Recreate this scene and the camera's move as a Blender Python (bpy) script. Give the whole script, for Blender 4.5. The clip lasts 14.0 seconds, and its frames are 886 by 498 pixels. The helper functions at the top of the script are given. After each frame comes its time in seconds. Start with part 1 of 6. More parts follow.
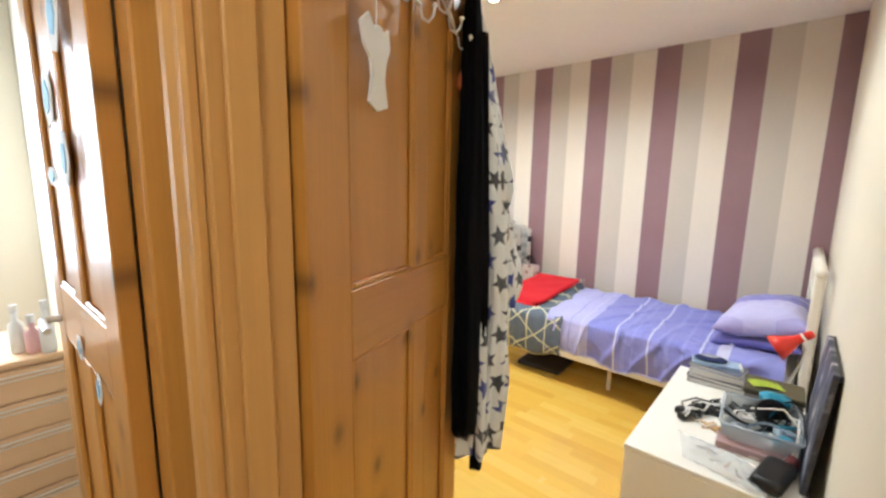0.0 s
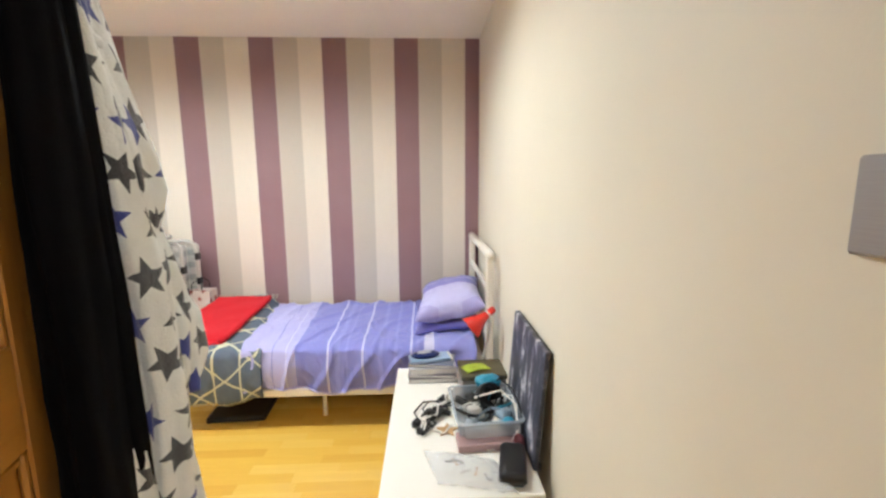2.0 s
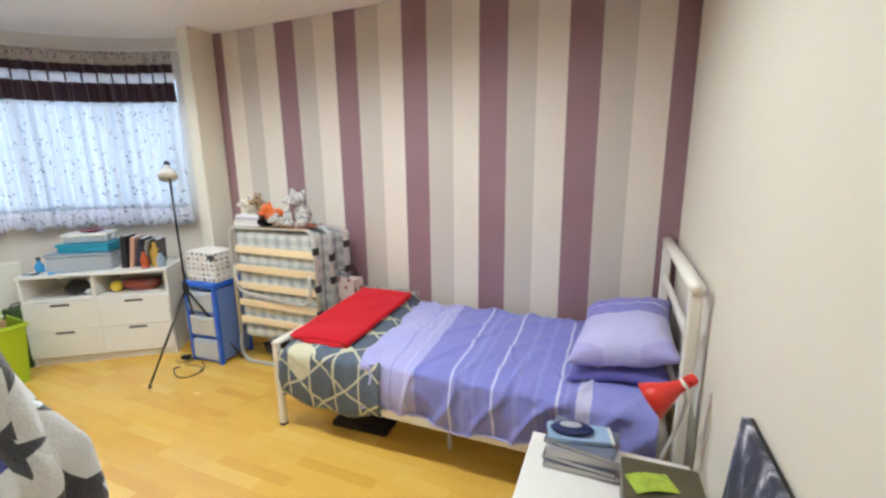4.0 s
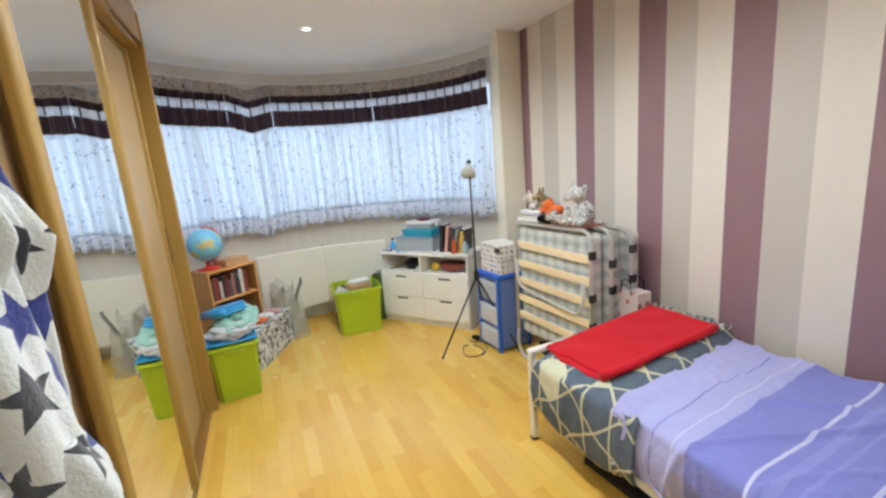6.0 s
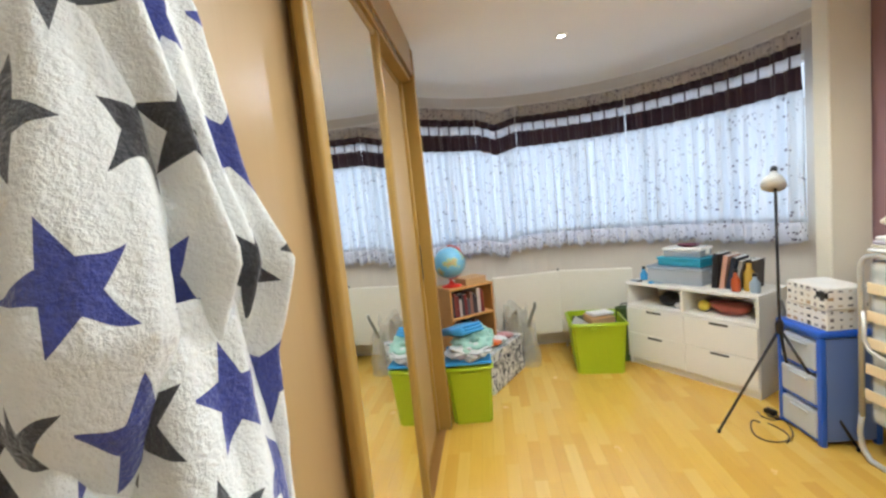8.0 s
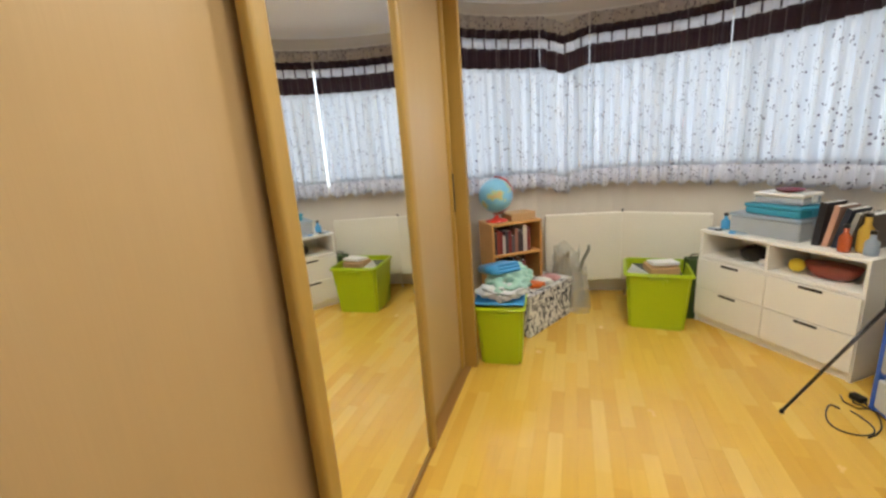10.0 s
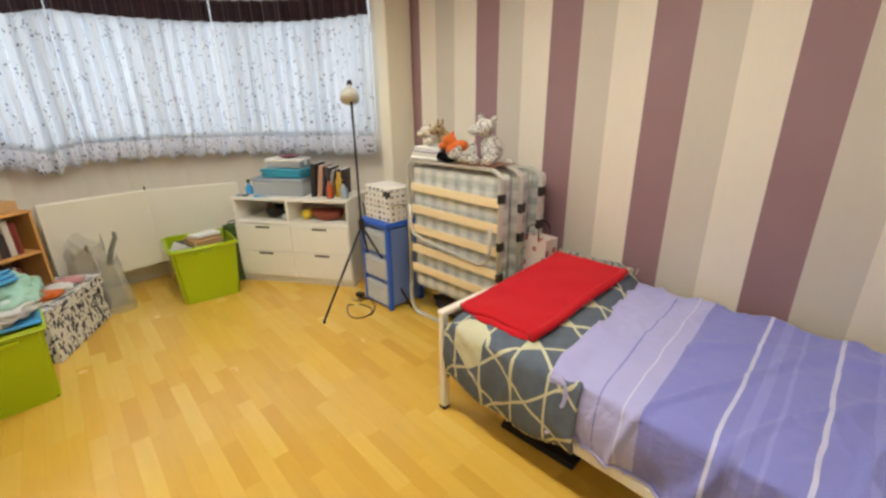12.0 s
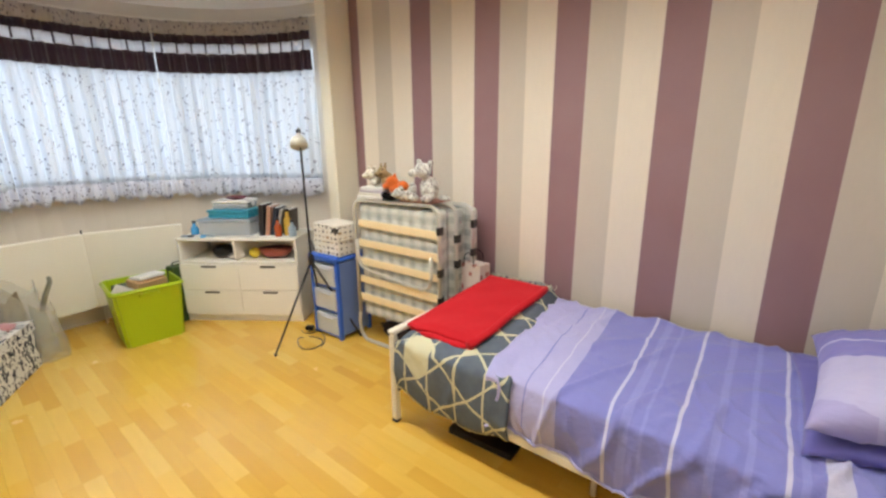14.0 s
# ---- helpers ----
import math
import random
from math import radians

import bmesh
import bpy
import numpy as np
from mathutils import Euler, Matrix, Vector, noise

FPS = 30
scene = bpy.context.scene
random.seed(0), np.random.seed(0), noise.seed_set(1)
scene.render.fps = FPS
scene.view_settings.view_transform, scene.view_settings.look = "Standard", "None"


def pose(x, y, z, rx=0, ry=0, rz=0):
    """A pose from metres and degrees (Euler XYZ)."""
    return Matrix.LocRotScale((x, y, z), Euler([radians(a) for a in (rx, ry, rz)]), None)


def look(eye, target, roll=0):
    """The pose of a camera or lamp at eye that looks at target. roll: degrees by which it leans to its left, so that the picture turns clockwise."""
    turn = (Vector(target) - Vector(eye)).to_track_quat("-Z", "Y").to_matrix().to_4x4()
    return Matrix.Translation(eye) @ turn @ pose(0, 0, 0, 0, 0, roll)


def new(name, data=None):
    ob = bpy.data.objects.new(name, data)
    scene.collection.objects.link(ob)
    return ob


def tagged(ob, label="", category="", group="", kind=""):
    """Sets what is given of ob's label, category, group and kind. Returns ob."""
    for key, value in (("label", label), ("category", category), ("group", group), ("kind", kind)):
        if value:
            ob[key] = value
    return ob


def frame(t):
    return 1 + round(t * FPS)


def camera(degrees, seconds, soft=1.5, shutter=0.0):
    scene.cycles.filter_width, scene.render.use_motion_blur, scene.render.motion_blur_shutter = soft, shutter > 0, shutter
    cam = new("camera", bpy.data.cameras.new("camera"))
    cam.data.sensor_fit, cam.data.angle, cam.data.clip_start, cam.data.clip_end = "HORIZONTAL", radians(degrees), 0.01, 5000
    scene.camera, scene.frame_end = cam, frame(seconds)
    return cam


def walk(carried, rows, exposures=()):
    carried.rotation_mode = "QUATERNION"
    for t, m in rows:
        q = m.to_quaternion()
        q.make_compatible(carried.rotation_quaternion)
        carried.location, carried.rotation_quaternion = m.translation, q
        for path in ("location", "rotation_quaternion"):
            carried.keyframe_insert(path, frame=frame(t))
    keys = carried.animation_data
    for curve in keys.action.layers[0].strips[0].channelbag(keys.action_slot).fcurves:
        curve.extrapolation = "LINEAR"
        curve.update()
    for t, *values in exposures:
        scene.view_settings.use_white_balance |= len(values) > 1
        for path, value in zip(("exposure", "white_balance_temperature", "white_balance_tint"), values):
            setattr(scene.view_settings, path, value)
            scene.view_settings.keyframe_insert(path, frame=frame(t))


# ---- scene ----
cam = camera(93.8, 14.0, soft=2.6)
PATH = [
    (0, (-0.049, 0.013, 1.411), (-1.344, 1.505, 1.095), 1.1),
    (0.5, (-0.104, 0.108, 1.378), (-0.965, 1.882, 1.048), 1.0),
    (1, (-0.24, 0.186, 1.376), (-0.668, 2.11, 1.037), 0.5),
    (1.5, (-0.312, 0.254, 1.389), (-0.415, 2.225, 1.068), 0.1),
    (2, (-0.309, 0.421, 1.394), (-0.228, 2.397, 1.096), -0.4),
    (2.2, (-0.296, 0.493, 1.396), (-0.2, 2.469, 1.103), -0.2),
    (4.3, (-0.233, 1.151, 1.452), (-1.168, 2.867, 1.025), -1.3),
    (4.5, (-0.273, 1.194, 1.441), (-1.321, 2.843, 1.015), -1.6),
    (5, (-0.364, 1.278, 1.453), (-1.688, 2.715, 1.024), -2.5),
    (5.5, (-0.366, 1.393, 1.453), (-1.952, 2.538, 1.038), -3.4),
    (6, (-0.262, 1.524, 1.462), (-2.06, 2.308, 1.071), -4.7),
    (6.5, (-0.235, 1.567, 1.459), (-2.148, 2.037, 1.116), -5.6),
    (7, (-0.334, 1.558, 1.454), (-2.282, 1.879, 1.139), -6.3),
    (7.5, (-0.521, 1.458, 1.441), (-2.503, 1.552, 1.193), -6.9),
    (7.7, (-0.561, 1.431, 1.441), (-2.551, 1.381, 1.244), -7.0),
    (9.8, (-0.832, 1.678, 1.431), (-2.66, 0.948, 1.077), -4.0),
    (10, (-0.855, 1.675, 1.395), (-2.702, 1.074, 0.916), -4.2),
    (10.5, (-0.888, 1.65, 1.355), (-2.763, 1.517, 0.672), -4.5),
    (11, (-0.899, 1.652, 1.329), (-2.712, 2.067, 0.594), -3.4),
    (11.5, (-0.839, 1.653, 1.316), (-2.477, 2.564, 0.619), -1.8),
    (12, (-0.725, 1.599, 1.352), (-2.112, 2.879, 0.69), -0.8),
    (12.5, (-0.655, 1.518, 1.367), (-1.807, 3.034, 0.756), -0.2),
    (13, (-0.618, 1.42, 1.369), (-1.572, 3.085, 0.806), -0.0),
    (13.5, (-0.573, 1.413, 1.373), (-1.484, 3.114, 0.845), -0.1),
    (14, (-0.54, 1.392, 1.387), (-1.758, 2.9, 0.893), -0.7),
]
walk(cam, [(t, look(eye, target, roll)) for t, eye, target, roll in PATH],
     exposures=[(0.0, 0.28, 5750, 6), (0.6, 0.37, 5750, 5), (1.5, 0.36, 5750, 5), (2.2, 0.19, 5800, 7), (4.3, -0.08, 5450, 6), (5.5, -0.12, 5450, 5), (6.8, -0.18, 5650, 5), (7.7, -0.12, 5700, 6),
                (9.8, -0.32, 6500, 8), (11.5, -0.36, 6650, 7), (13.0, -0.22, 6650, 6), (14.0, -0.15, 6350, 8)])

# ---- light: overcast sky, daylight in the bay, recessed ceiling spots ----
world = bpy.data.worlds.new("overcast")
scene.world = world
world.use_nodes = True
wn, wl = world.node_tree.nodes, world.node_tree.links
sky = wn.new("ShaderNodeTexSky")
sky.sky_type, sky.sun_disc = "NISHITA", False
sky.sun_elevation, sky.sun_rotation = radians(40), radians(250)
wl.new(sky.outputs[0], wn["Background"].inputs[0])
wn["Background"].inputs[1].default_value = 0.15
sun = new("sun", bpy.data.lights.new("sun", "SUN"))
sun.data.energy, sun.data.angle, sun.data.color = 0.8, radians(15), (1.0, 0.97, 0.92)
sun.matrix_world = look((-8, -3, 7), (-3, 2, 1))

BAY_X, BAY_Y, BAY_R = -3.16, 2.0, 1.62


def area_lamp(eye, target, w, h, watts, colour):
    lamp = new("daylight", bpy.data.lights.new("daylight", "AREA"))
    lamp.data.shape, lamp.data.size, lamp.data.size_y = "RECTANGLE", w, h
    lamp.data.energy, lamp.data.color = watts, colour
    lamp.matrix_world = look(eye, target)
    return lamp


for deg in (112, 134, 157, 180, 203, 226, 248):
    a = radians(deg)
    area_lamp((BAY_X + 1.60 * math.cos(a), BAY_Y + 1.60 * math.sin(a), 1.62),
              (BAY_X, BAY_Y, 1.45), 0.56, 1.1, 4.1, (0.86, 0.93, 1.0))
area_lamp((-3.1, -0.45, 1.5), (-0.3, 0.3, 1.1), 0.9, 1.2, 32, (0.88, 0.94, 1.0))
# Only the first spot is known; the other three are assumed, placed to light the room.
SPOTS = [(-3.43, 2.02), (-2.35, 2.08), (-1.55, 2.15), (-0.9, 2.2)]
for (sx, sy), watts in zip(SPOTS, (64, 62, 60, 50)):
    lamp = new("spot_light", bpy.data.lights.new("spot_light", "SPOT"))
    lamp.data.energy, lamp.data.color = watts, (1.0, 0.985, 0.90)
    lamp.data.spot_size, lamp.data.spot_blend, lamp.data.shadow_soft_size = radians(170), 0.62, 0.05
    lamp.location = (sx, sy, 2.435)
# Added fill with no known fitting: brightens the landing and the pine door.
hall_fill = new("hall_fill_light", bpy.data.lights.new("hall_fill_light", "POINT"))
hall_fill.data.energy, hall_fill.data.color, hall_fill.data.shadow_soft_size = 22, (1.0, 0.97, 0.92), 0.08
hall_fill.location = (0.05, -0.7, 2.3)
scene.view_settings.exposure = 0.0

# ---- materials ----
def srgb(r, g, b):
    return tuple((c / 255 / 12.92 if c / 255 <= 0.04045 else ((c / 255 + 0.055) / 1.055) ** 2.4) for c in (r, g, b)) + (1.0,)


class Mat:
    """A small node builder round one Principled material."""

    def __init__(self, name, rough=0.6, metal=0.0):
        self.m = bpy.data.materials.new(name)
        self.m.use_nodes = True
        self.t = self.m.node_tree
        self.b = self.t.nodes["Principled BSDF"]
        self.b.inputs["Roughness"].default_value = rough
        self.b.inputs["Metallic"].default_value = metal

    def n(self, kind, **kw):
        node = self.t.nodes.new("ShaderNode" + kind)
        for k, v in kw.items():
            setattr(node, k, v)
        return node

    def put(self, socket, v):
        if isinstance(v, bpy.types.NodeSocket):
            self.t.links.new(v, socket)
        else:
            socket.default_value = v

    def coord(self, which="Object"):
        return self.n("TexCoord").outputs[which]

    def math(self, op, a, b=0.0, c=0.0):
        node = self.n("Math", operation=op)
        for i, v in enumerate((a, b, c)):
            self.put(node.inputs[i], v)
        return node.outputs[0]

    def vec(self, v, scale=(1, 1, 1), loc=(0, 0, 0), rot=(0, 0, 0)):
        node = self.n("Mapping")
        self.put(node.inputs[0], v)
        node.inputs[1].default_value, node.inputs[2].default_value, node.inputs[3].default_value = loc, rot, scale
        return node.outputs[0]

    def noise(self, v, scale, detail=3.0, rough=0.55, out=0):
        node = self.n("TexNoise")
        self.put(node.inputs["Vector"], v)
        node.inputs["Scale"].default_value, node.inputs["Detail"].default_value = scale, detail
        node.inputs["Roughness"].default_value = rough
        return node.outputs[out]

    def voro(self, v, scale, feature="F1", out="Distance", rand=1.0):
        node = self.n("TexVoronoi", feature=feature)
        self.put(node.inputs["Vector"], v)
        node.inputs["Scale"].default_value, node.inputs["Randomness"].default_value = scale, rand
        return node.outputs[out]

    def ramp(self, f, stops, mode="LINEAR"):
        node = self.n("ValToRGB")
        node.color_ramp.interpolation = mode
        e = node.color_ramp.elements
        while len(e) < len(stops):
            e.new(0.5)
        for el, (p, c) in zip(e, stops):
            el.position, el.color = p, c
        self.put(node.inputs[0], f)
        return node.outputs[0]

    def mix(self, f, a, b, blend="MIX"):
        node = self.n("Mix", data_type="RGBA", blend_type=blend)
        self.put(node.inputs[0], f)
        self.put(node.inputs[6], a)
        self.put(node.inputs[7], b)
        return node.outputs[2]

    def col(self, v):
        self.put(self.b.inputs["Base Color"], v)
        return self

    def bump(self, h, strength=0.3, dist=0.01):
        node = self.n("Bump")
        node.inputs["Strength"].default_value, node.inputs["Distance"].default_value = strength, dist
        self.put(node.inputs["Height"], h)
        self.put(self.b.inputs["Normal"], node.outputs[0])
        return self

    def sep(self, v):
        node = self.n("SeparateXYZ")
        self.put(node.inputs[0], v)
        return node.outputs

    def comb(self, x, y, z=0.0):
        node = self.n("CombineXYZ")
        for i, v in enumerate((x, y, z)):
            self.put(node.inputs[i], v)
        return node.outputs[0]


def painted(name, rgb, rough=0.55, vary=0.06, scale=3.0, bump=0.05, fine=90.0):
    """Paint, plastic or card: one colour with faint mottling at two scales."""
    k = Mat(name, rough)
    p = k.coord()
    c = srgb(*rgb)
    lo = tuple(x * (1 - vary * 2) for x in c[:3]) + (1,)
    k.col(k.mix(k.noise(p, scale, 4), lo, tuple(min(1, x * (1 + vary)) for x in c[:3]) + (1,)))
    k.put(k.b.inputs["Roughness"], k.math("ADD", rough - 0.06, k.math("MULTIPLY", k.noise(p, scale * 3), 0.12)))
    if bump:
        k.bump(k.noise(p, fine, 2), bump, 0.003)
    return k.m


def cloth(name, rgb, rgb2=None, rough=0.9, weave=600.0, fold=6.0, sheen=0.25):
    k = Mat(name, rough)
    p = k.coord()
    a, b = srgb(*rgb), srgb(*(rgb2 or tuple(int(x * 0.82) for x in rgb)))
    k.col(k.mix(k.noise(p, fold, 4), b, a))
    k.b.inputs["Sheen Weight"].default_value = sheen
    k.bump(k.math("ADD", k.noise(p, weave, 1), k.math("MULTIPLY", k.noise(p, 25), 2.0)), 0.25, 0.003)
    return k.m


def wood(name, light, dark, axis="Z", rough=0.45, ring=7.0, knots=True, coat=0.0, grain=14.0):
    """Straight-grained wood: the grain is drawn out along one axis, with knots."""
    k = Mat(name, rough)
    p = k.coord()
    s = {"X": (0.06, 1, 1), "Y": (1, 0.06, 1), "Z": (1, 1, 0.06)}[axis]
    q = k.vec(p, s)
    broad = k.noise(q, ring, 4, 0.6)
    fine = k.noise(k.vec(p, tuple(x if x == 1 else 0.02 for x in s)), grain * 12, 3, 0.7)
    c = k.mix(k.math("ADD", k.math("MULTIPLY", broad, 0.75), k.math("MULTIPLY", fine, 0.3)), srgb(*dark), srgb(*light))
    if knots:
        xyz = k.sep(p)
        s2 = {"X": (0.7, 1.0), "Y": (1.0, 1.0), "Z": (1.0, 0.7)}[axis]
        flat = k.comb(k.math("MULTIPLY", xyz[0], s2[0]), k.math("MULTIPLY", xyz[2], s2[1]))
        vn = k.n("TexVoronoi", voronoi_dimensions="2D")
        k.put(vn.inputs["Vector"], flat)
        vn.inputs["Scale"].default_value = 6.2
        d = vn.outputs["Distance"]
        kn = k.ramp(d, [(0.0, (1, 1, 1, 1)), (0.06, (0.7, 0.7, 0.7, 1)), (0.12, (0.22, 0.22, 0.22, 1)), (0.24, (0, 0, 0, 1))])
        gate = k.ramp(k.noise(p, 3.1, 0), [(0.42, (0, 0, 0, 1)), (0.52, (1, 1, 1, 1))])
        c = k.mix(k.math("MULTIPLY", k.math("MULTIPLY", kn, gate), 0.75), c, srgb(*(int(x * 0.5) for x in dark)))
    k.col(c)
    k.b.inputs["Coat Weight"].default_value = coat
    k.bump(k.math("ADD", fine, broad), 0.12, 0.004)
    return k.m


def wallpaper():
    """Vertical stripes in purple, grey-beige and cream, 0.52 m to the repeat."""
    k = Mat("striped_wallpaper", 0.62)
    p = k.coord()
    x = k.sep(p)[0]
    u = k.math("FRACT", k.math("DIVIDE", k.math("ADD", x, 0.525 + 5.2), 0.52))
    c = k.ramp(u, [(0.0, srgb(135, 97, 104)), (0.333, srgb(195, 184, 171)), (0.666, srgb(221, 209, 194))], "CONSTANT")
    v = k.math("DIVIDE", k.math("ADD", x, 3.4), 0.772)
    end = k.ramp(v, [(0.0, srgb(135, 97, 104)), (0.35, srgb(221, 209, 194)), (0.557, srgb(195, 184, 171)), (0.784, srgb(221, 209, 194))], "CONSTANT")
    c = k.mix(k.math("LESS_THAN", x, -2.628), c, end)
    c = k.mix(k.math("MULTIPLY", k.noise(k.vec(p, (1, 1, 0.2)), 60, 3), 0.10), c, (0.25, 0.2, 0.18, 1))
    k.col(k.mix(k.math("MULTIPLY", k.noise(p, 2.2), 0.08), c, (1, 0.95, 0.9, 1)))
    k.bump(k.math("ADD", k.noise(k.vec(p, (1, 1, 0.25)), 240, 2), k.noise(p, 6)), 0.10, 0.002)
    return k.m


def plank_mat():
    """Lacquered oak strips, each with its own shade and drawn-out grain."""
    k = Mat("oak_strip", 0.30)
    p = k.n("NewGeometry").outputs["Position"]
    r = k.math("FRACT", k.math("ADD", k.n("ObjectInfo").outputs["Random"], k.n("NewGeometry").outputs["Random Per Island"]))
    add = k.n("VectorMath", operation="ADD")
    k.put(add.inputs[0], p)
    k.put(add.inputs[1], k.comb(k.math("MULTIPLY", r, 37.0), k.math("MULTIPLY", r, 11.0)))
    g = k.noise(k.vec(add.outputs[0], (0.10, 1, 1)), 30, 4, 0.6)
    fine = k.noise(k.vec(add.outputs[0], (0.03, 1, 1)), 190, 3, 0.6)
    base = k.ramp(r, [(0.0, srgb(218, 170, 64)), (0.25, srgb(229, 184, 74)), (0.55, srgb(234, 190, 80)), (0.8, srgb(241, 204, 100)), (1.0, srgb(222, 175, 66))])
    c = k.mix(k.math("MULTIPLY", g, 0.36), base, srgb(188, 136, 54))
    c = k.mix(k.math("MULTIPLY", fine, 0.12), c, srgb(170, 116, 48))
    c = k.mix(k.math("MULTIPLY", k.noise(p, 1.3, 3), 0.14), c, srgb(246, 206, 104))
    k.col(c)
    k.put(k.b.inputs["Roughness"], k.math("ADD", 0.16, k.math("MULTIPLY", k.noise(p, 5, 4), 0.16)))
    k.b.inputs["Coat Weight"].default_value = 0.5
    k.b.inputs["Coat Roughness"].default_value = 0.12
    k.bump(k.math("ADD", g, k.math("MULTIPLY", k.noise(p, 4, 2), 0.8)), 0.04, 0.002)
    return k.m


M_wallpaper, M_plank = wallpaper(), plank_mat()
M_cream = painted("cream_wall_paint", (229, 221, 203), 0.6, 0.03, 2.0, 0.06, 160)
M_ceiling = painted("white_ceiling_paint", (246, 242, 238), 0.75, 0.02, 2.0, 0.05, 120)
M_baywall = painted("pale_bay_wall_paint", (222, 212, 198), 0.65, 0.04, 3.0, 0.08, 120)
M_gloss = painted("white_gloss_paint", (236, 230, 220), 0.3, 0.03, 4.0, 0.02)
M_white = painted("white_foil_board", (238, 234, 226), 0.35, 0.02, 3.0, 0.01)
M_joint = painted("dark_floor_joint", (198, 154, 82), 0.7)
M_pine = wood("honey_pine", (212, 152, 64), (152, 94, 28), "Z", 0.42, 9.0, True, 0.15)
M_pine_x = wood("honey_pine_rail", (206, 148, 62), (148, 92, 28), "X", 0.42, 9.0, True, 0.15)
M_pine_pale = wood("pale_pine", (216, 166, 92), (176, 122, 58), "Z", 0.45, 8.0, False)
M_oakframe = wood("oak_foil_profile", (180, 147, 76), (150, 116, 52), "Z", 0.4, 9.0, False)
M_oakpanel = wood("pale_maple_panel", (186, 158, 114), (168, 139, 96), "Z", 0.34, 5.0, False, 0.0)
M_beech = wood("beech_slat", (240, 220, 182), (226, 200, 156), "X", 0.5, 10.0, False)
M_shelfwood = wood("beech_shelf_board", (214, 164, 100), (190, 136, 74), "X", 0.5, 8.0, False)
M_black = painted("black_plastic", (22, 20, 22), 0.4, 0.1)
M_blackmetal = painted("black_lamp_metal", (34, 30, 30), 0.35, 0.1)
M_green = painted("lime_green_plastic", (172, 194, 20), 0.35, 0.05, 4.0, 0.02)
M_bluepl = painted("blue_plastic", (50, 98, 204), 0.35, 0.06)


def star_robe():
    """White fleece printed with black and blue five-pointed stars."""
    k = Mat("star_fleece", 0.95)
    uv = k.coord("UV")
    sc = k.vec(uv, (11.6, 11.6, 1))
    x, y = k.sep(sc)[0], k.sep(sc)[1]
    row = k.math("FLOOR", y)
    xs = k.math("ADD", x, k.math("MULTIPLY", k.math("MODULO", row, 2.0), 0.5))
    cell = k.comb(k.math("FLOOR", xs), row)
    wn_ = k.n("TexWhiteNoise", noise_dimensions="2D")
    k.put(wn_.inputs["Vector"], cell)
    rc = k.sep(wn_.outputs["Color"])
    lx = k.math("ADD", k.math("SUBTRACT", k.math("FRACT", xs), 0.5), k.math("MULTIPLY", k.math("SUBTRACT", rc[1], 0.5), 0.22))
    ly = k.math("ADD", k.math("SUBTRACT", k.math("FRACT", y), 0.5), k.math("MULTIPLY", k.math("SUBTRACT", rc[2], 0.5), 0.22))
    rho = k.math("SQRT", k.math("ADD", k.math("MULTIPLY", lx, lx), k.math("MULTIPLY", ly, ly)))
    ang = k.math("ADD", k.math("ARCTAN2", ly, lx), k.math("MULTIPLY", rc[0], 6.283))
    seg5 = math.pi / 5
    m = k.math("PINGPONG", k.math("ADD", ang, 6.2832 * 2), seg5)
    ro, ri = 0.45, 0.19
    den = k.math("ADD", k.math("MULTIPLY", k.math("SINE", k.math("SUBTRACT", seg5, m)), ri), k.math("MULTIPLY", k.math("SINE", m), ro))
    edge = k.math("DIVIDE", ro * ri * math.sin(seg5), den)
    inside = k.math("LESS_THAN", rho, edge)
    tone = k.ramp(k.math("FRACT", k.math("MULTIPLY", rc[1], 7.31)), [(0.0, srgb(34, 34, 38)), (0.35, srgb(64, 66, 70)), (0.62, srgb(44, 58, 150))], "CONSTANT")
    p = k.coord()
    ground = k.mix(k.noise(p, 30, 4), srgb(222, 224, 222), srgb(242, 243, 240))
    k.col(k.mix(inside, ground, k.mix(k.math("MULTIPLY", k.noise(p, 300, 2), 0.35), tone, (0.2, 0.2, 0.22, 1))))
    k.b.inputs["Sheen Weight"].default_value = 0.5
    k.bump(k.math("ADD", k.noise(p, 240, 3), k.math("MULTIPLY", k.noise(p, 90, 4, 0.7), 1.3)), 0.5, 0.005)
    return k.m


def sheer(name, ground, leaf, amount, trans=0.5, scale=16.0):
    """Thin curtain cloth with a scattered leaf print, let through by daylight."""
    k = Mat(name, 0.85)
    uv = k.coord("UV")
    tilt = k.math("GREATER_THAN", k.noise(uv, scale * 0.3, 0), 0.5)
    turned = [k.voro(k.vec(uv, (1.0, 0.55, 1), rot=(0, 0, a)), scale * 2.3) for a in (0.6, -0.7)]
    d = k.math("ADD", k.math("MULTIPLY", turned[0], tilt), k.math("MULTIPLY", turned[1], k.math("SUBTRACT", 1.0, tilt)))
    gate = k.noise(uv, scale * 0.5, 1)
    mask = k.math("MULTIPLY", k.math("LESS_THAN", d, 0.27), k.math("GREATER_THAN", gate, 1 - amount))
    c = k.mix(mask, srgb(*ground), srgb(*leaf))
    k.col(c)
    k.bump(k.noise(uv, 300, 2), 0.1, 0.002)
    tr = k.n("BsdfTranslucent")
    k.put(tr.inputs[0], c)
    mx = k.n("MixShader")
    mx.inputs[0].default_value = trans
    out = k.t.nodes["Material Output"]
    k.put(mx.inputs[1], k.b.outputs[0])
    k.put(mx.inputs[2], tr.outputs[0])
    k.put(out.inputs[0], mx.outputs[0])
    return k.m


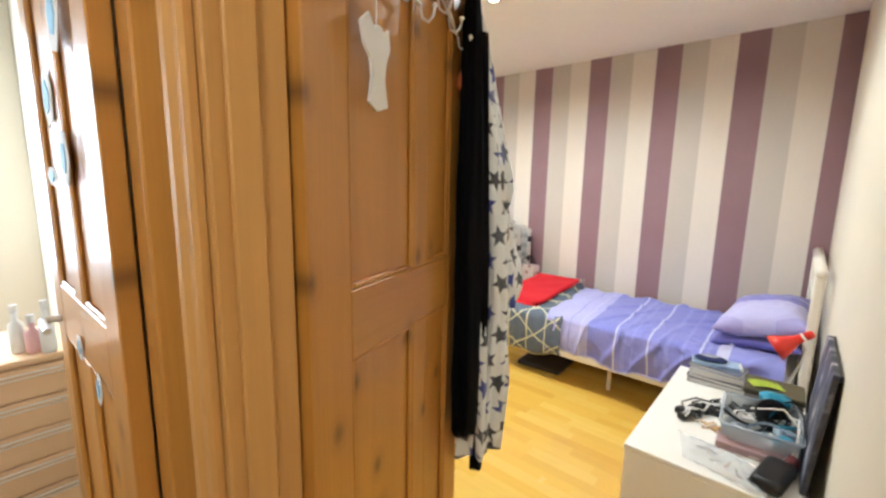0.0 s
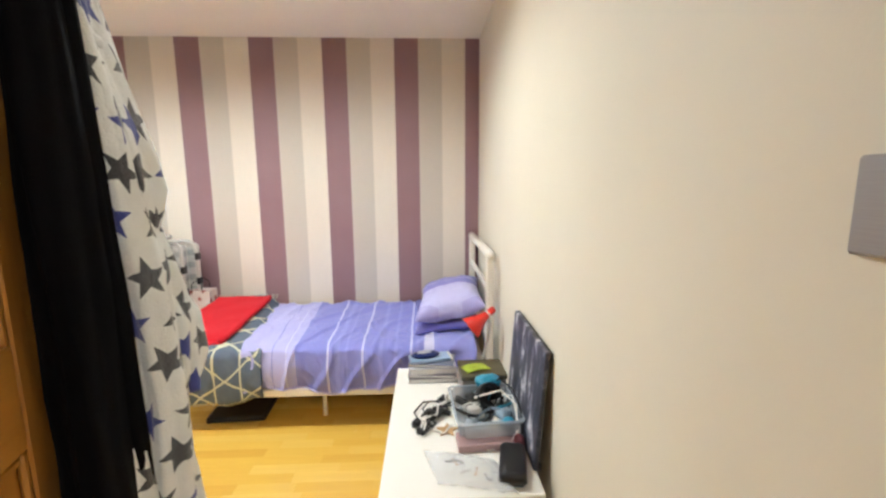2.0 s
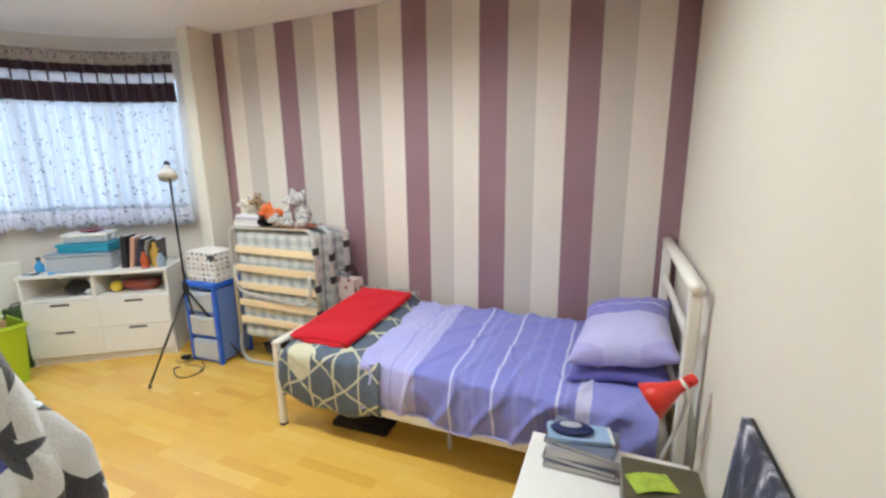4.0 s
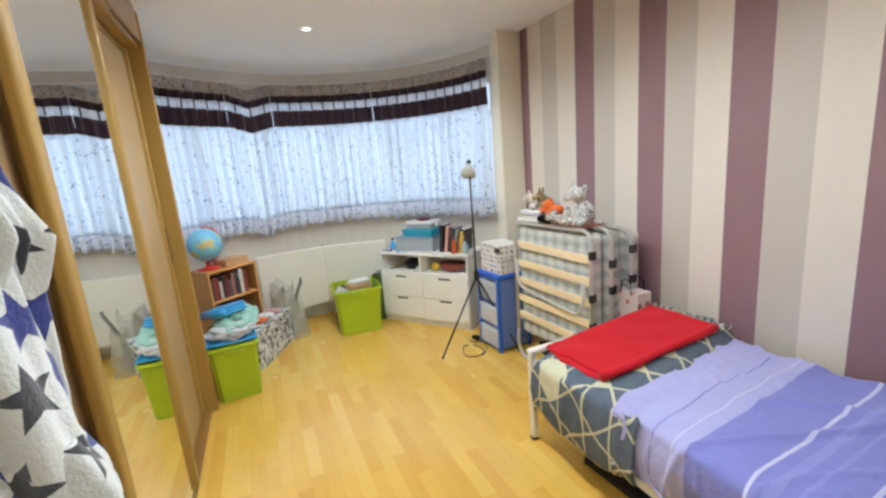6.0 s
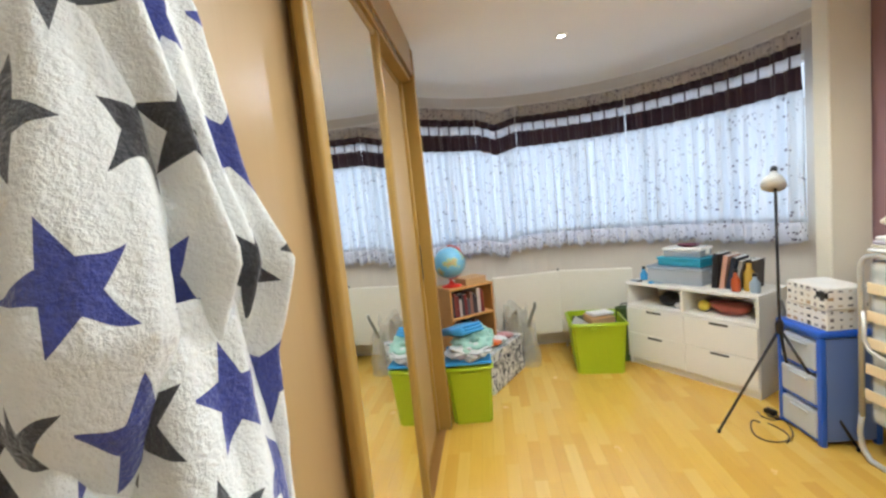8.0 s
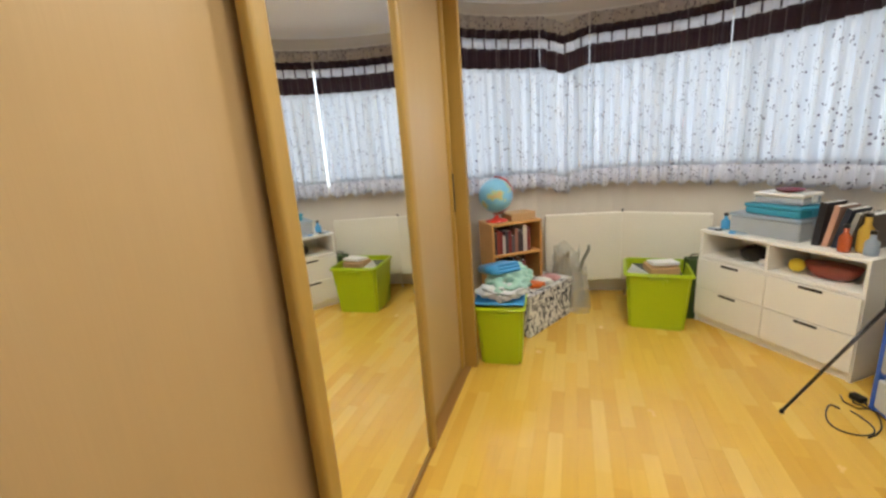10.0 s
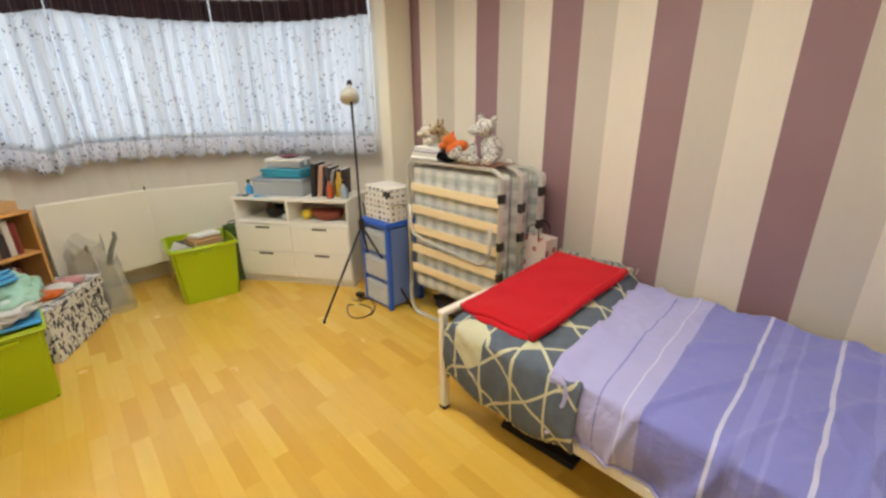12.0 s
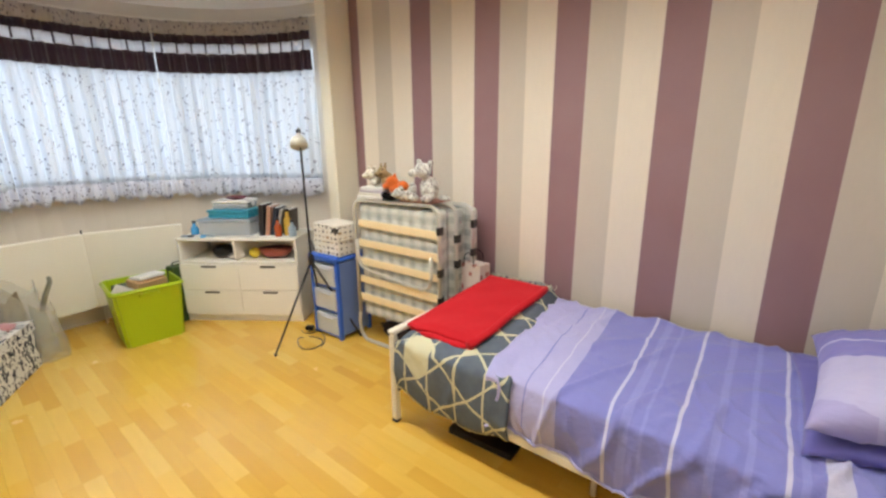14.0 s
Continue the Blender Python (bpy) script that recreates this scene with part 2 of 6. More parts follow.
def duvet_mat():
    """Lilac and violet cotton with cross bands and thin white lines."""
    k = Mat("violet_striped_cotton", 0.85)
    p = k.coord()
    q = k.n("VectorMath", operation="ADD")
    k.put(q.inputs[0], p)
    nz = k.n("VectorMath", operation="SCALE")
    k.put(nz.inputs[0], k.noise(p, 5, 2, out="Color"))
    nz.inputs["Scale"].default_value = 0.022
    k.put(q.inputs[1], nz.outputs[0])
    x = k.math("ADD", k.sep(k.coord("UV"))[0], k.math("SUBTRACT", k.sep(q.outputs[0])[0], k.sep(p)[0]))
    u = k.math("DIVIDE", k.math("ADD", x, 1.62 - 1.475), 1.62)
    A, B, C, W = srgb(182, 180, 228), srgb(132, 134, 208), srgb(146, 148, 216), srgb(214, 212, 238)
    st = []
    for x0, c in ((-1.62, A), (-1.27, B), (-1.262, A), (-1.18, W), (-1.172, A), (-1.12, B), (-0.922, W), (-0.907, B), (-0.87, C), (-0.84, B), (-0.80, C), (-0.785, B), (-0.702, W), (-0.688, B), (-0.60, C), (-0.57, B), (-0.50, C), (-0.485, B), (-0.408, W), (-0.397, B), (-0.375, C), (-0.36, B), (-0.325, W), (-0.272, C), (-0.12, C)):
        st.append(((x0 + 1.62 - 0.0) / 1.62, c))
    c = k.ramp(u, st, "CONSTANT")
    c = k.mix(k.math("MULTIPLY", k.noise(p, 14, 4), 0.25), c, srgb(132, 132, 204))
    k.col(c)
    k.b.inputs["Sheen Weight"].default_value = 0.2
    k.bump(k.math("ADD", k.noise(p, 11, 5, 0.6), k.math("MULTIPLY", k.noise(p, 500, 1), 0.05)), 0.5, 0.03)
    return k.m


def geo_print():
    """Slate cloth printed with cream lines and triangles."""
    k = Mat("slate_geometric_print", 0.9)
    uv = k.coord("UV")
    wob = k.n("VectorMath", operation="ADD")
    k.put(wob.inputs[0], uv)
    ws = k.n("VectorMath", operation="SCALE")
    k.put(ws.inputs[0], k.noise(uv, 6, 1, out="Color"))
    ws.inputs["Scale"].default_value = 0.007
    k.put(wob.inputs[1], ws.outputs[0])
    lines = None
    cells = []
    for rot, sc in ((0.0, 6.8), (0.95, 6.0), (-0.95, 6.0)):
        w = k.sep(k.vec(wob.outputs[0], (sc, sc, 1), rot=(0, 0, rot)))[0]
        cells.append(k.math("FLOOR", w))
        ln = k.math("LESS_THAN", k.math("ABSOLUTE", k.math("SUBTRACT", k.math("FRACT", w), 0.5)), 0.034)
        lines = ln if lines is None else k.math("MAXIMUM", lines, ln)
    wn_ = k.n("TexWhiteNoise", noise_dimensions="3D")
    half = [k.math("FLOOR", k.math("ADD", k.sep(k.vec(wob.outputs[0], (sc, sc, 1), rot=(0, 0, rot)))[0], 0.5)) for rot, sc in ((0.0, 6.8), (0.95, 6.0), (-0.95, 6.0))]
    k.put(wn_.inputs["Vector"], k.comb(*half))
    tri = k.math("GREATER_THAN", wn_.outputs["Value"], 0.90)
    p = k.coord()
    ground = k.mix(k.noise(p, 20, 3), srgb(78, 88, 104), srgb(104, 114, 128))
    k.col(k.mix(k.math("MAXIMUM", lines, tri), ground, srgb(206, 202, 172)))
    k.bump(k.math("ADD", k.noise(p, 14, 3), k.math("MULTIPLY", k.noise(p, 400, 1), 0.1)), 0.3, 0.015)
    return k.m


def spotted(name, ground, spot, scale, cut=0.32, rough=0.95):
    k = Mat(name, rough)
    p = k.coord()
    d = k.voro(p, scale)
    k.col(k.mix(k.math("LESS_THAN", d, cut), srgb(*ground), srgb(*spot)))
    k.bump(k.noise(p, 160, 2), 0.4, 0.004)
    return k.m


def checked_ticking():
    """Pale quilted cotton woven with soft grey checks."""
    k = Mat("grey_checked_ticking", 0.7)
    p = k.coord()
    q = k.sep(k.vec(p, (11.0, 11.0, 11.0)))
    bars = [k.ramp(k.math("FRACT", k.math("ADD", v, 20.0)), [(0.0, (0, 0, 0, 1)), (0.08, (0.5, 0.5, 0.5, 1)), (0.45, (0.5, 0.5, 0.5, 1)), (0.55, (0, 0, 0, 1))]) for v in (q[0], q[2])]
    k.col(k.mix(k.math("ADD", bars[0], bars[1]), srgb(214, 214, 208), srgb(160, 166, 164)))
    quilt = k.math("MULTIPLY", k.math("SINE", k.math("MULTIPLY", q[0], 6.283)), k.math("SINE", k.math("MULTIPLY", q[2], 6.283)))
    k.bump(k.math("ADD", quilt, k.noise(p, 30, 3)), 0.5, 0.008)
    return k.m


def stroke_print():
    """Off-white canvas covered in short dark leaf-like strokes."""
    k = Mat("black_and_white_print_fabric", 0.85)
    p = k.coord()
    q = k.sep(p)
    flat = k.comb(k.math("ADD", q[0], q[1]), k.math("ADD", q[2], k.math("MULTIPLY", q[1], 0.7)))
    cells = [k.voro(k.vec(flat, (1.0, 0.45, 1), rot=(0, 0, a)), 46) for a in (0.7, -0.6)]
    pick = k.math("GREATER_THAN", k.noise(flat, 30, 0), 0.5)
    d = k.math("ADD", k.math("MULTIPLY", cells[0], pick), k.math("MULTIPLY", cells[1], k.math("SUBTRACT", 1.0, pick)))
    k.col(k.mix(k.math("LESS_THAN", d, 0.47), k.mix(k.noise(p, 8, 3), srgb(214, 212, 208), srgb(232, 230, 226)), srgb(44, 46, 62)))
    k.bump(k.noise(p, 260, 2), 0.3, 0.002)
    return k.m


def motif_print(seed):
    """White card with rows of small dark printed marks."""
    k = Mat("motif_print_%d" % seed, 0.55)
    p = k.sep(k.coord())
    u, v = k.math("MULTIPLY", k.math("ADD", k.math("ADD", p[0], p[1]), seed), 22.0), k.math("MULTIPLY", p[2], 27.0)
    cell = k.n("TexWhiteNoise", noise_dimensions="2D")
    k.put(cell.inputs["Vector"], k.comb(k.math("FLOOR", u), k.math("FLOOR", v)))
    r = k.sep(cell.outputs["Color"])
    du = k.math("ABSOLUTE", k.math("SUBTRACT", k.math("FRACT", u), 0.5))
    dv = k.math("ABSOLUTE", k.math("SUBTRACT", k.math("FRACT", v), 0.5))
    mark = k.math("MULTIPLY", k.math("LESS_THAN", du, k.math("ADD", 0.10, k.math("MULTIPLY", r[0], 0.24))), k.math("LESS_THAN", dv, k.math("ADD", 0.08, k.math("MULTIPLY", r[1], 0.24))))
    tone = k.ramp(r[2], [(0.0, srgb(70, 64, 70)), (0.5, srgb(128, 116, 116)), (0.8, srgb(176, 150, 120))], "CONSTANT")
    k.col(k.mix(mark, k.mix(k.noise(k.coord(), 9, 3), srgb(222, 216, 208), srgb(236, 232, 226)), tone))
    return k.m


def clear(name, rgb, rough=0.15, alpha=0.35):
    """Cloudy see-through plastic."""
    k = Mat(name, rough)
    k.col(srgb(*rgb))
    k.b.inputs["Alpha"].default_value = alpha
    k.bump(k.noise(k.coord(), 30, 3), 0.3, 0.01)
    return k.m


M_robe, M_duvet, M_geo = star_robe(), duvet_mat(), geo_print()
M_sheer = sheer("white_leaf_sheer", (234, 238, 244), (138, 134, 150), 0.48, 0.5, 25.0)
M_hem = sheer("dense_leaf_hem", (230, 230, 236), (122, 114, 128), 0.60, 0.44, 25.0)
M_header = sheer("leaf_print_header", (196, 188, 184), (108, 96, 104), 0.7, 0.2, 20.0)
M_plum = cloth("dark_plum_band", (58, 34, 50), (40, 22, 36))
M_whiteband = sheer("white_square_band", (232, 234, 240), (190, 186, 190), 0.3, 0.4)
M_red = cloth("red_wool_blanket", (204, 12, 34), (184, 6, 24), 0.95, 300, 8, 0.03)
M_coat = painted("black_coat_cloth", (6, 5, 7), 0.95, 0.3, 12, 0.3, 300)
M_coat.node_tree.nodes["Principled BSDF"].inputs["Specular IOR Level"].default_value = 0.12
M_mattress = cloth("white_mattress_ticking", (224, 218, 206), (206, 200, 188))
M_pillow = cloth("lilac_pillowcase", (184, 178, 226), (168, 162, 214), 0.88, 500, 4)
M_pillow_dark = cloth("violet_pillowcase", (112, 108, 184), (96, 92, 166), 0.88, 500, 4)
M_bedmetal = painted("white_enamelled_steel", (236, 230, 218), 0.3, 0.02, 6, 0.02)
M_chrome = Mat("grey_steel_tube", 0.32, 0.45).col(srgb(206, 204, 198)).m
M_switch = Mat("brushed_steel_plate", 0.42, 0.35)
M_switch = M_switch.col(M_switch.mix(M_switch.noise(M_switch.vec(M_switch.coord(), (1, 1, 40)), 20), srgb(150, 146, 146), srgb(170, 166, 164))).m
M_mirror = Mat("mirror_glass", 0.01, 1.0).col((0.93, 0.94, 0.93, 1)).m
M_redlamp = painted("red_lamp_enamel", (214, 52, 40), 0.3, 0.04)
M_print = stroke_print()
M_check = checked_ticking()
M_leopard = spotted("spotted_plush", (190, 184, 176), (88, 80, 78), 85, 0.4)
M_brownplush = spotted("brown_plush", (150, 128, 96), (84, 66, 48), 40, 0.35)
M_orange = cloth("orange_plush", (224, 112, 40), (196, 88, 24))
M_bag = clear("pale_green_bag_film", (178, 222, 206), 0.3, 0.75)
M_clear = clear("clear_storage_plastic", (206, 214, 222), 0.15, 0.45)
M_teal = painted("teal_plastic", (58, 150, 178), 0.4)
M_skyblue = painted("sky_blue_plastic", (70, 156, 214), 0.4)
M_greybox = painted("blue_grey_plastic", (150, 164, 178), 0.4)
M_card = painted("brown_card", (196, 158, 112), 0.75)
M_paper = painted("white_paper", (228, 226, 222), 0.8, 0.06, 20)
M_globe = Mat("globe_print", 0.3)
M_globe.col(M_globe.ramp(M_globe.noise(M_globe.coord(), 9, 4), [(0.0, srgb(120, 180, 214)), (0.54, srgb(130, 190, 218)), (0.58, srgb(190, 196, 130)), (0.66, srgb(206, 170, 116))]))
M_globe = M_globe.m
M_canvas = Mat("dark_marbled_picture", 0.5)
M_canvas.col(M_canvas.ramp(M_canvas.noise(M_canvas.vec(M_canvas.coord(), (1, 2.2, 1.0)), 7, 6, 0.7), [(0.3, srgb(30, 32, 42)), (0.5, srgb(64, 66, 80)), (0.57, srgb(120, 120, 134)), (0.64, srgb(214, 212, 216))]))
M_canvas = M_canvas.m
M_radiator = painted("white_radiator_enamel", (232, 226, 212), 0.35, 0.02, 4, 0.02)


# ---- mesh helpers ----
def part(name, bm, material, parent=None, label="", smooth=False):
    """Links a bmesh as one mesh object under a thing or a part."""
    me = bpy.data.meshes.new(name)
    bmesh.ops.recalc_face_normals(bm, faces=bm.faces)
    bm.to_mesh(me)
    bm.free()
    for mat in material if isinstance(material, (list, tuple)) else (material,):
        me.materials.append(mat)
    if smooth:
        for poly in me.polygons:
            poly.use_smooth = True
    ob = new(name, me)
    ob.parent = parent
    if label:
        ob["label"] = label
    return ob


def empty(name, m, label, category, group=""):
    ob = new(name)
    ob.empty_display_size = 0.1
    ob.matrix_world = m
    return tagged(ob, label, category, group)


def rbox(lo, hi, r=0.004, seg=1, m=None):
    """A box with rounded edges."""
    bm = bmesh.new()
    bmesh.ops.create_cube(bm, size=1.0)
    for v in bm.verts:
        v.co = Vector([lo[i] + (v.co[i] + 0.5) * (hi[i] - lo[i]) for i in range(3)])
    if r:
        bmesh.ops.bevel(bm, geom=list(bm.edges), offset=min(r, 0.45 * min(abs(hi[i] - lo[i]) for i in range(3))), segments=seg, affect="EDGES", profile=0.5)
    if m is not None:
        bm.transform(m)
    return bm


def merge(*bms):
    out = bmesh.new()
    for b in bms:
        me = bpy.data.meshes.new("tmp")
        b.to_mesh(me)
        b.free()
        out.from_mesh(me)
        bpy.data.meshes.remove(me)
    return out


def tube(points, r, seg=10, closed=False, taper=None):
    """A round bar along points."""
    bm = bmesh.new()
    pts = [Vector(p) for p in points]
    n = len(pts)
    rings = []
    up = None
    for i, p in enumerate(pts):
        a = pts[(i - 1) % n] if closed or i else p
        b = pts[(i + 1) % n] if closed or i < n - 1 else p
        t = (b - a).normalized()
        if up is None:
            up = t.orthogonal().normalized()
        side = t.cross(up)
        side = side.normalized() if side.length > 1e-5 else t.orthogonal().normalized()
        up = side.cross(t).normalized()
        rr = r if taper is None else r * (1 + (taper - 1) * i / max(1, n - 1))
        rings.append([bm.verts.new(p + rr * (math.cos(2 * math.pi * k / seg) * side + math.sin(2 * math.pi * k / seg) * up)) for k in range(seg)])
    for i in range(n if closed else n - 1):
        a, b = rings[i], rings[(i + 1) % n]
        for k in range(seg):
            bm.faces.new((a[k], a[(k + 1) % seg], b[(k + 1) % seg], b[k]))
    if not closed:
        bm.faces.new(list(reversed(rings[0])))
        bm.faces.new(rings[-1])
    return bm


def lathe(profile, seg=24, m=None):
    """A turned form: rows of (radius, height)."""
    bm = bmesh.new()
    rings = [[bm.verts.new((r * math.cos(2 * math.pi * k / seg), r * math.sin(2 * math.pi * k / seg), z)) for k in range(seg)] for r, z in profile]
    for a, b in zip(rings, rings[1:]):
        for k in range(seg):
            bm.faces.new((a[k], a[(k + 1) % seg], b[(k + 1) % seg], b[k]))
    if profile[0][0] > 1e-4:
        bm.faces.new(list(reversed(rings[0])))
    if profile[-1][0] > 1e-4:
        bm.faces.new(rings[-1])
    bmesh.ops.remove_doubles(bm, verts=bm.verts, dist=1e-5)
    if m is not None:
        bm.transform(m)
    return bm


def blob(c, rad, amp=0.0, freq=3.0, sub=3, seed=0.0):
    """A rounded, slightly lumpy form."""
    bm = bmesh.new()
    bmesh.ops.create_icosphere(bm, subdivisions=sub, radius=1.0)
    for v in bm.verts:
        k = 1 + amp * noise.noise(v.co * freq + Vector((seed, seed * 0.7, 0)))
        v.co = Vector((c[0] + v.co.x * rad[0] * k, c[1] + v.co.y * rad[1] * k, c[2] + v.co.z * rad[2] * k))
    return bm


def sheet(nu, nv, f, uv=None, close=False):
    """A grid of quads from f(u, v), u and v from 0 to 1; uv(u, v) gives its print coordinates."""
    bm = bmesh.new()
    g = [[bm.verts.new(f(i / nu, j / nv)) for j in range(nv + 1)] for i in range(nu + (0 if close else 1))]
    layer = bm.loops.layers.uv.new("UVMap") if uv else None
    for i in range(nu):
        for j in range(nv):
            i2 = (i + 1) % len(g)
            face = bm.faces.new((g[i][j], g[i2][j], g[i2][j + 1], g[i][j + 1]))
            if layer:
                for loop, (a, b) in zip(face.loops, ((i, j), (i + 1, j), (i + 1, j + 1), (i, j + 1))):
                    loop[layer].uv = uv(a / nu, b / nv)
    return bm


def thicken(bm, t):
    bmesh.ops.recalc_face_normals(bm, faces=bm.faces)
    bmesh.ops.solidify(bm, geom=list(bm.faces), thickness=t)
    return bm


def prism(outline, z0, z1):
    """An upright solid on an outline of (x, y)."""
    bm = bmesh.new()
    lo = [bm.verts.new((x, y, z0)) for x, y in outline]
    hi = [bm.verts.new((x, y, z1)) for x, y in outline]
    n = len(lo)
    for i in range(n):
        bm.faces.new((lo[i], lo[(i + 1) % n], hi[(i + 1) % n], hi[i]))
    bm.faces.new(list(reversed(lo)))
    bm.faces.new(hi)
    return bm


def structure(name, bm, material, label, category):
    ob = part(name, bm, material)
    return tagged(ob, label, category, kind="structure")


# ---- the room ----
CEIL = 2.46
XR, YN, YS = 0.10, 3.63, 0.38
NIB_X, NIB_Y = -3.22, 3.41
structure("wall_north", rbox((NIB_X - 0.12, YN, -0.02), (XR + 0.12, YN + 0.12, CEIL + 0.05), 0), M_wallpaper,
          "wall papered in purple, grey and cream stripes", "wall")
structure("wall_east", rbox((XR, YS - 0.12, -0.02), (XR + 0.12, YN, CEIL + 0.05), 0), M_cream, "plain cream painted wall", "wall")
DOOR_L, DOOR_R, DOOR_H = -0.715, 0.013, 2.03
south = merge(rbox((NIB_X - 0.12, YS - 0.12, -0.02), (DOOR_L - 0.03, YS, CEIL + 0.05), 0),
              rbox((DOOR_R + 0.03, YS - 0.12, -0.02), (XR, YS, CEIL + 0.05), 0),
              rbox((DOOR_L - 0.03, YS - 0.12, DOOR_H + 0.03), (DOOR_R + 0.03, YS, CEIL + 0.05), 0))
structure("wall_south", south, M_cream, "cream wall with the bedroom doorway", "wall")
structure("nib_wall", rbox((NIB_X - 0.12, NIB_Y, -0.02), (NIB_X, YN, CEIL + 0.05), 0.006), M_cream, "cream wall return at the bay opening", "wall")
structure("nib_wall_south", rbox((NIB_X - 0.12, YS, -0.02), (NIB_X, 0.60, CEIL + 0.05), 0.006), M_cream, "cream wall return beside the wardrobe", "wall")


def arc(r, deg):
    a = radians(deg)
    return (BAY_X + r * math.cos(a), BAY_Y + r * math.sin(a))


def arc_wall(r0, r1, a0, a1, z0, z1, n=36):
    inner = [arc(r0, a0 + (a1 - a0) * i / n) for i in range(n + 1)]
    outer = [arc(r1, a0 + (a1 - a0) * i / n) for i in range(n + 1)]
    return prism(inner + outer[::-1], z0, z1)


A0, A1 = 96.0, 264.0
SILL, HEAD = 1.00, 2.22
structure("bay_wall", arc_wall(BAY_R, BAY_R + 0.2, A0, A1, -0.02, SILL), M_baywall, "curved pale wall below the bay window", "wall")
structure("bay_lintel", arc_wall(BAY_R, BAY_R + 0.2, A0, A1, HEAD, CEIL + 0.05), M_baywall, "curved pale wall above the bay window", "wall")
structure("bay_side_wall", merge(arc_wall(BAY_R, BAY_R + 0.2, A0, A0 + 10, SILL + 0.001, HEAD - 0.001, 6), arc_wall(BAY_R, BAY_R + 0.2, A1 - 10, A1, SILL + 0.001, HEAD - 0.001, 6)), M_baywall, "pale wall at the ends of the bay window", "wall")
structure("window_sill", arc_wall(BAY_R - 0.05, BAY_R + 0.1, A0 + 11, A1 - 11, SILL, SILL + 0.025), M_gloss, "white gloss curved window sill", "sill")
structure("baseboard", arc_wall(BAY_R - 0.022, BAY_R - 0.002, A0 + 2, A1 - 2, 0, 0.11), M_gloss, "white gloss skirting board along the bay", "baseboard")
structure("baseboard_north", rbox((NIB_X, YN - 0.018, 0), (XR - 0.02, YN - 0.002, 0.11), 0.004), M_gloss, "white gloss skirting board", "baseboard")
structure("baseboard_east", rbox((XR - 0.018, YS + 0.01, 0), (XR - 0.002, YN - 0.02, 0.11), 0.004), M_gloss, "white gloss skirting board", "baseboard")

M_glass = Mat("window_glass", 0.0)
M_glass.b.inputs["Transmission Weight"].default_value = 1.0
M_glass.b.inputs["IOR"].default_value = 1.02
M_glass = M_glass.m
NSEG = 8
for i in range(NSEG):
    b0, b1 = A0 + 10 + (A1 - A0 - 20) * i / NSEG, A0 + 10 + (A1 - A0 - 20) * (i + 1) / NSEG
    (x0, y0), (x1, y1) = arc(BAY_R + 0.09, b0), arc(BAY_R + 0.09, b1)
    w = math.hypot(x1 - x0, y1 - y0)
    win = empty("window_%d" % (i + 1), pose(x0, y0, SILL + 0.026, 0, 0, math.degrees(math.atan2(y1 - y0, x1 - x0))),
                "white-framed bay window light behind the curtain", "window")
    win["kind"] = "structure"
    hh = HEAD - SILL - 0.03
    for nm, lo, hi in (("stile", (0, -0.03, 0), (0.045, 0.03, hh)), ("stile", (w - 0.045, -0.03, 0), (w, 0.03, hh)),
                       ("bottom_rail", (0.046, -0.028, 0), (w - 0.046, 0.028, 0.05)), ("top_rail", (0.046, -0.028, hh - 0.05), (w - 0.046, 0.028, hh)),
                       ("transom", (0.046, -0.028, hh * 0.72), (w - 0.046, 0.028, hh * 0.72 + 0.05))):
        part(nm, rbox(lo, hi, 0.005), M_gloss, win)
    for lo, hi in (((0.05, -0.003, 0.052), (w - 0.05, 0.003, hh * 0.72 - 0.002)), ((0.05, -0.003, hh * 0.72 + 0.052), (w - 0.05, 0.003, hh - 0.052))):
        pane = part("pane", rbox(lo, hi, 0), M_glass, win)
        pane.visible_shadow = False

M_sky = Mat("overcast_distance", 1.0)
M_sky.b.inputs["Emission Color"].default_value = (0.86, 0.92, 1.0, 1)
M_sky.b.inputs["Emission Strength"].default_value = 1.1
structure("backdrop", arc_wall(9.0, 9.05, 95, 265, -3, 9, 40), M_sky.m, "pale overcast sky beyond the windows", "backdrop")
room_outline = [(XR + 0.1, YS - 0.1), (XR + 0.1, YN + 0.1)] + [arc(BAY_R + 0.15, A0 + (A1 - A0) * i / 30) for i in range(31)] + [(NIB_X, YS - 0.1)]
structure("floor", prism(room_outline, -0.12, -0.012), M_joint, "floor laid with golden oak strips", "floor")
structure("ceiling", prism(room_outline, CEIL, CEIL + 0.1), M_ceiling, "smooth white ceiling with recessed spots", "ceiling")
M_spot = Mat("spot_glow", 0.4)
M_spot.b.inputs["Emission Color"].default_value = (1.0, 0.9, 0.75, 1)
M_spot.b.inputs["Emission Strength"].default_value = 12.0
M_spot = M_spot.m
# Fittings for all four, the three assumed ones included.
for sx, sy in SPOTS:
    sp = empty("ceiling_spot", pose(sx, sy, CEIL), "small round recessed ceiling spot, lit", "ceiling light", "ceiling spots")
    part("rim", lathe([(0.026, -0.001), (0.028, -0.005), (0.040, -0.006), (0.043, 0.0)], 28), M_gloss, sp, smooth=True)
    part("bulb", lathe([(0.0, -0.0015), (0.025, -0.0015), (0.0255, 0.0)], 24), M_spot, sp)


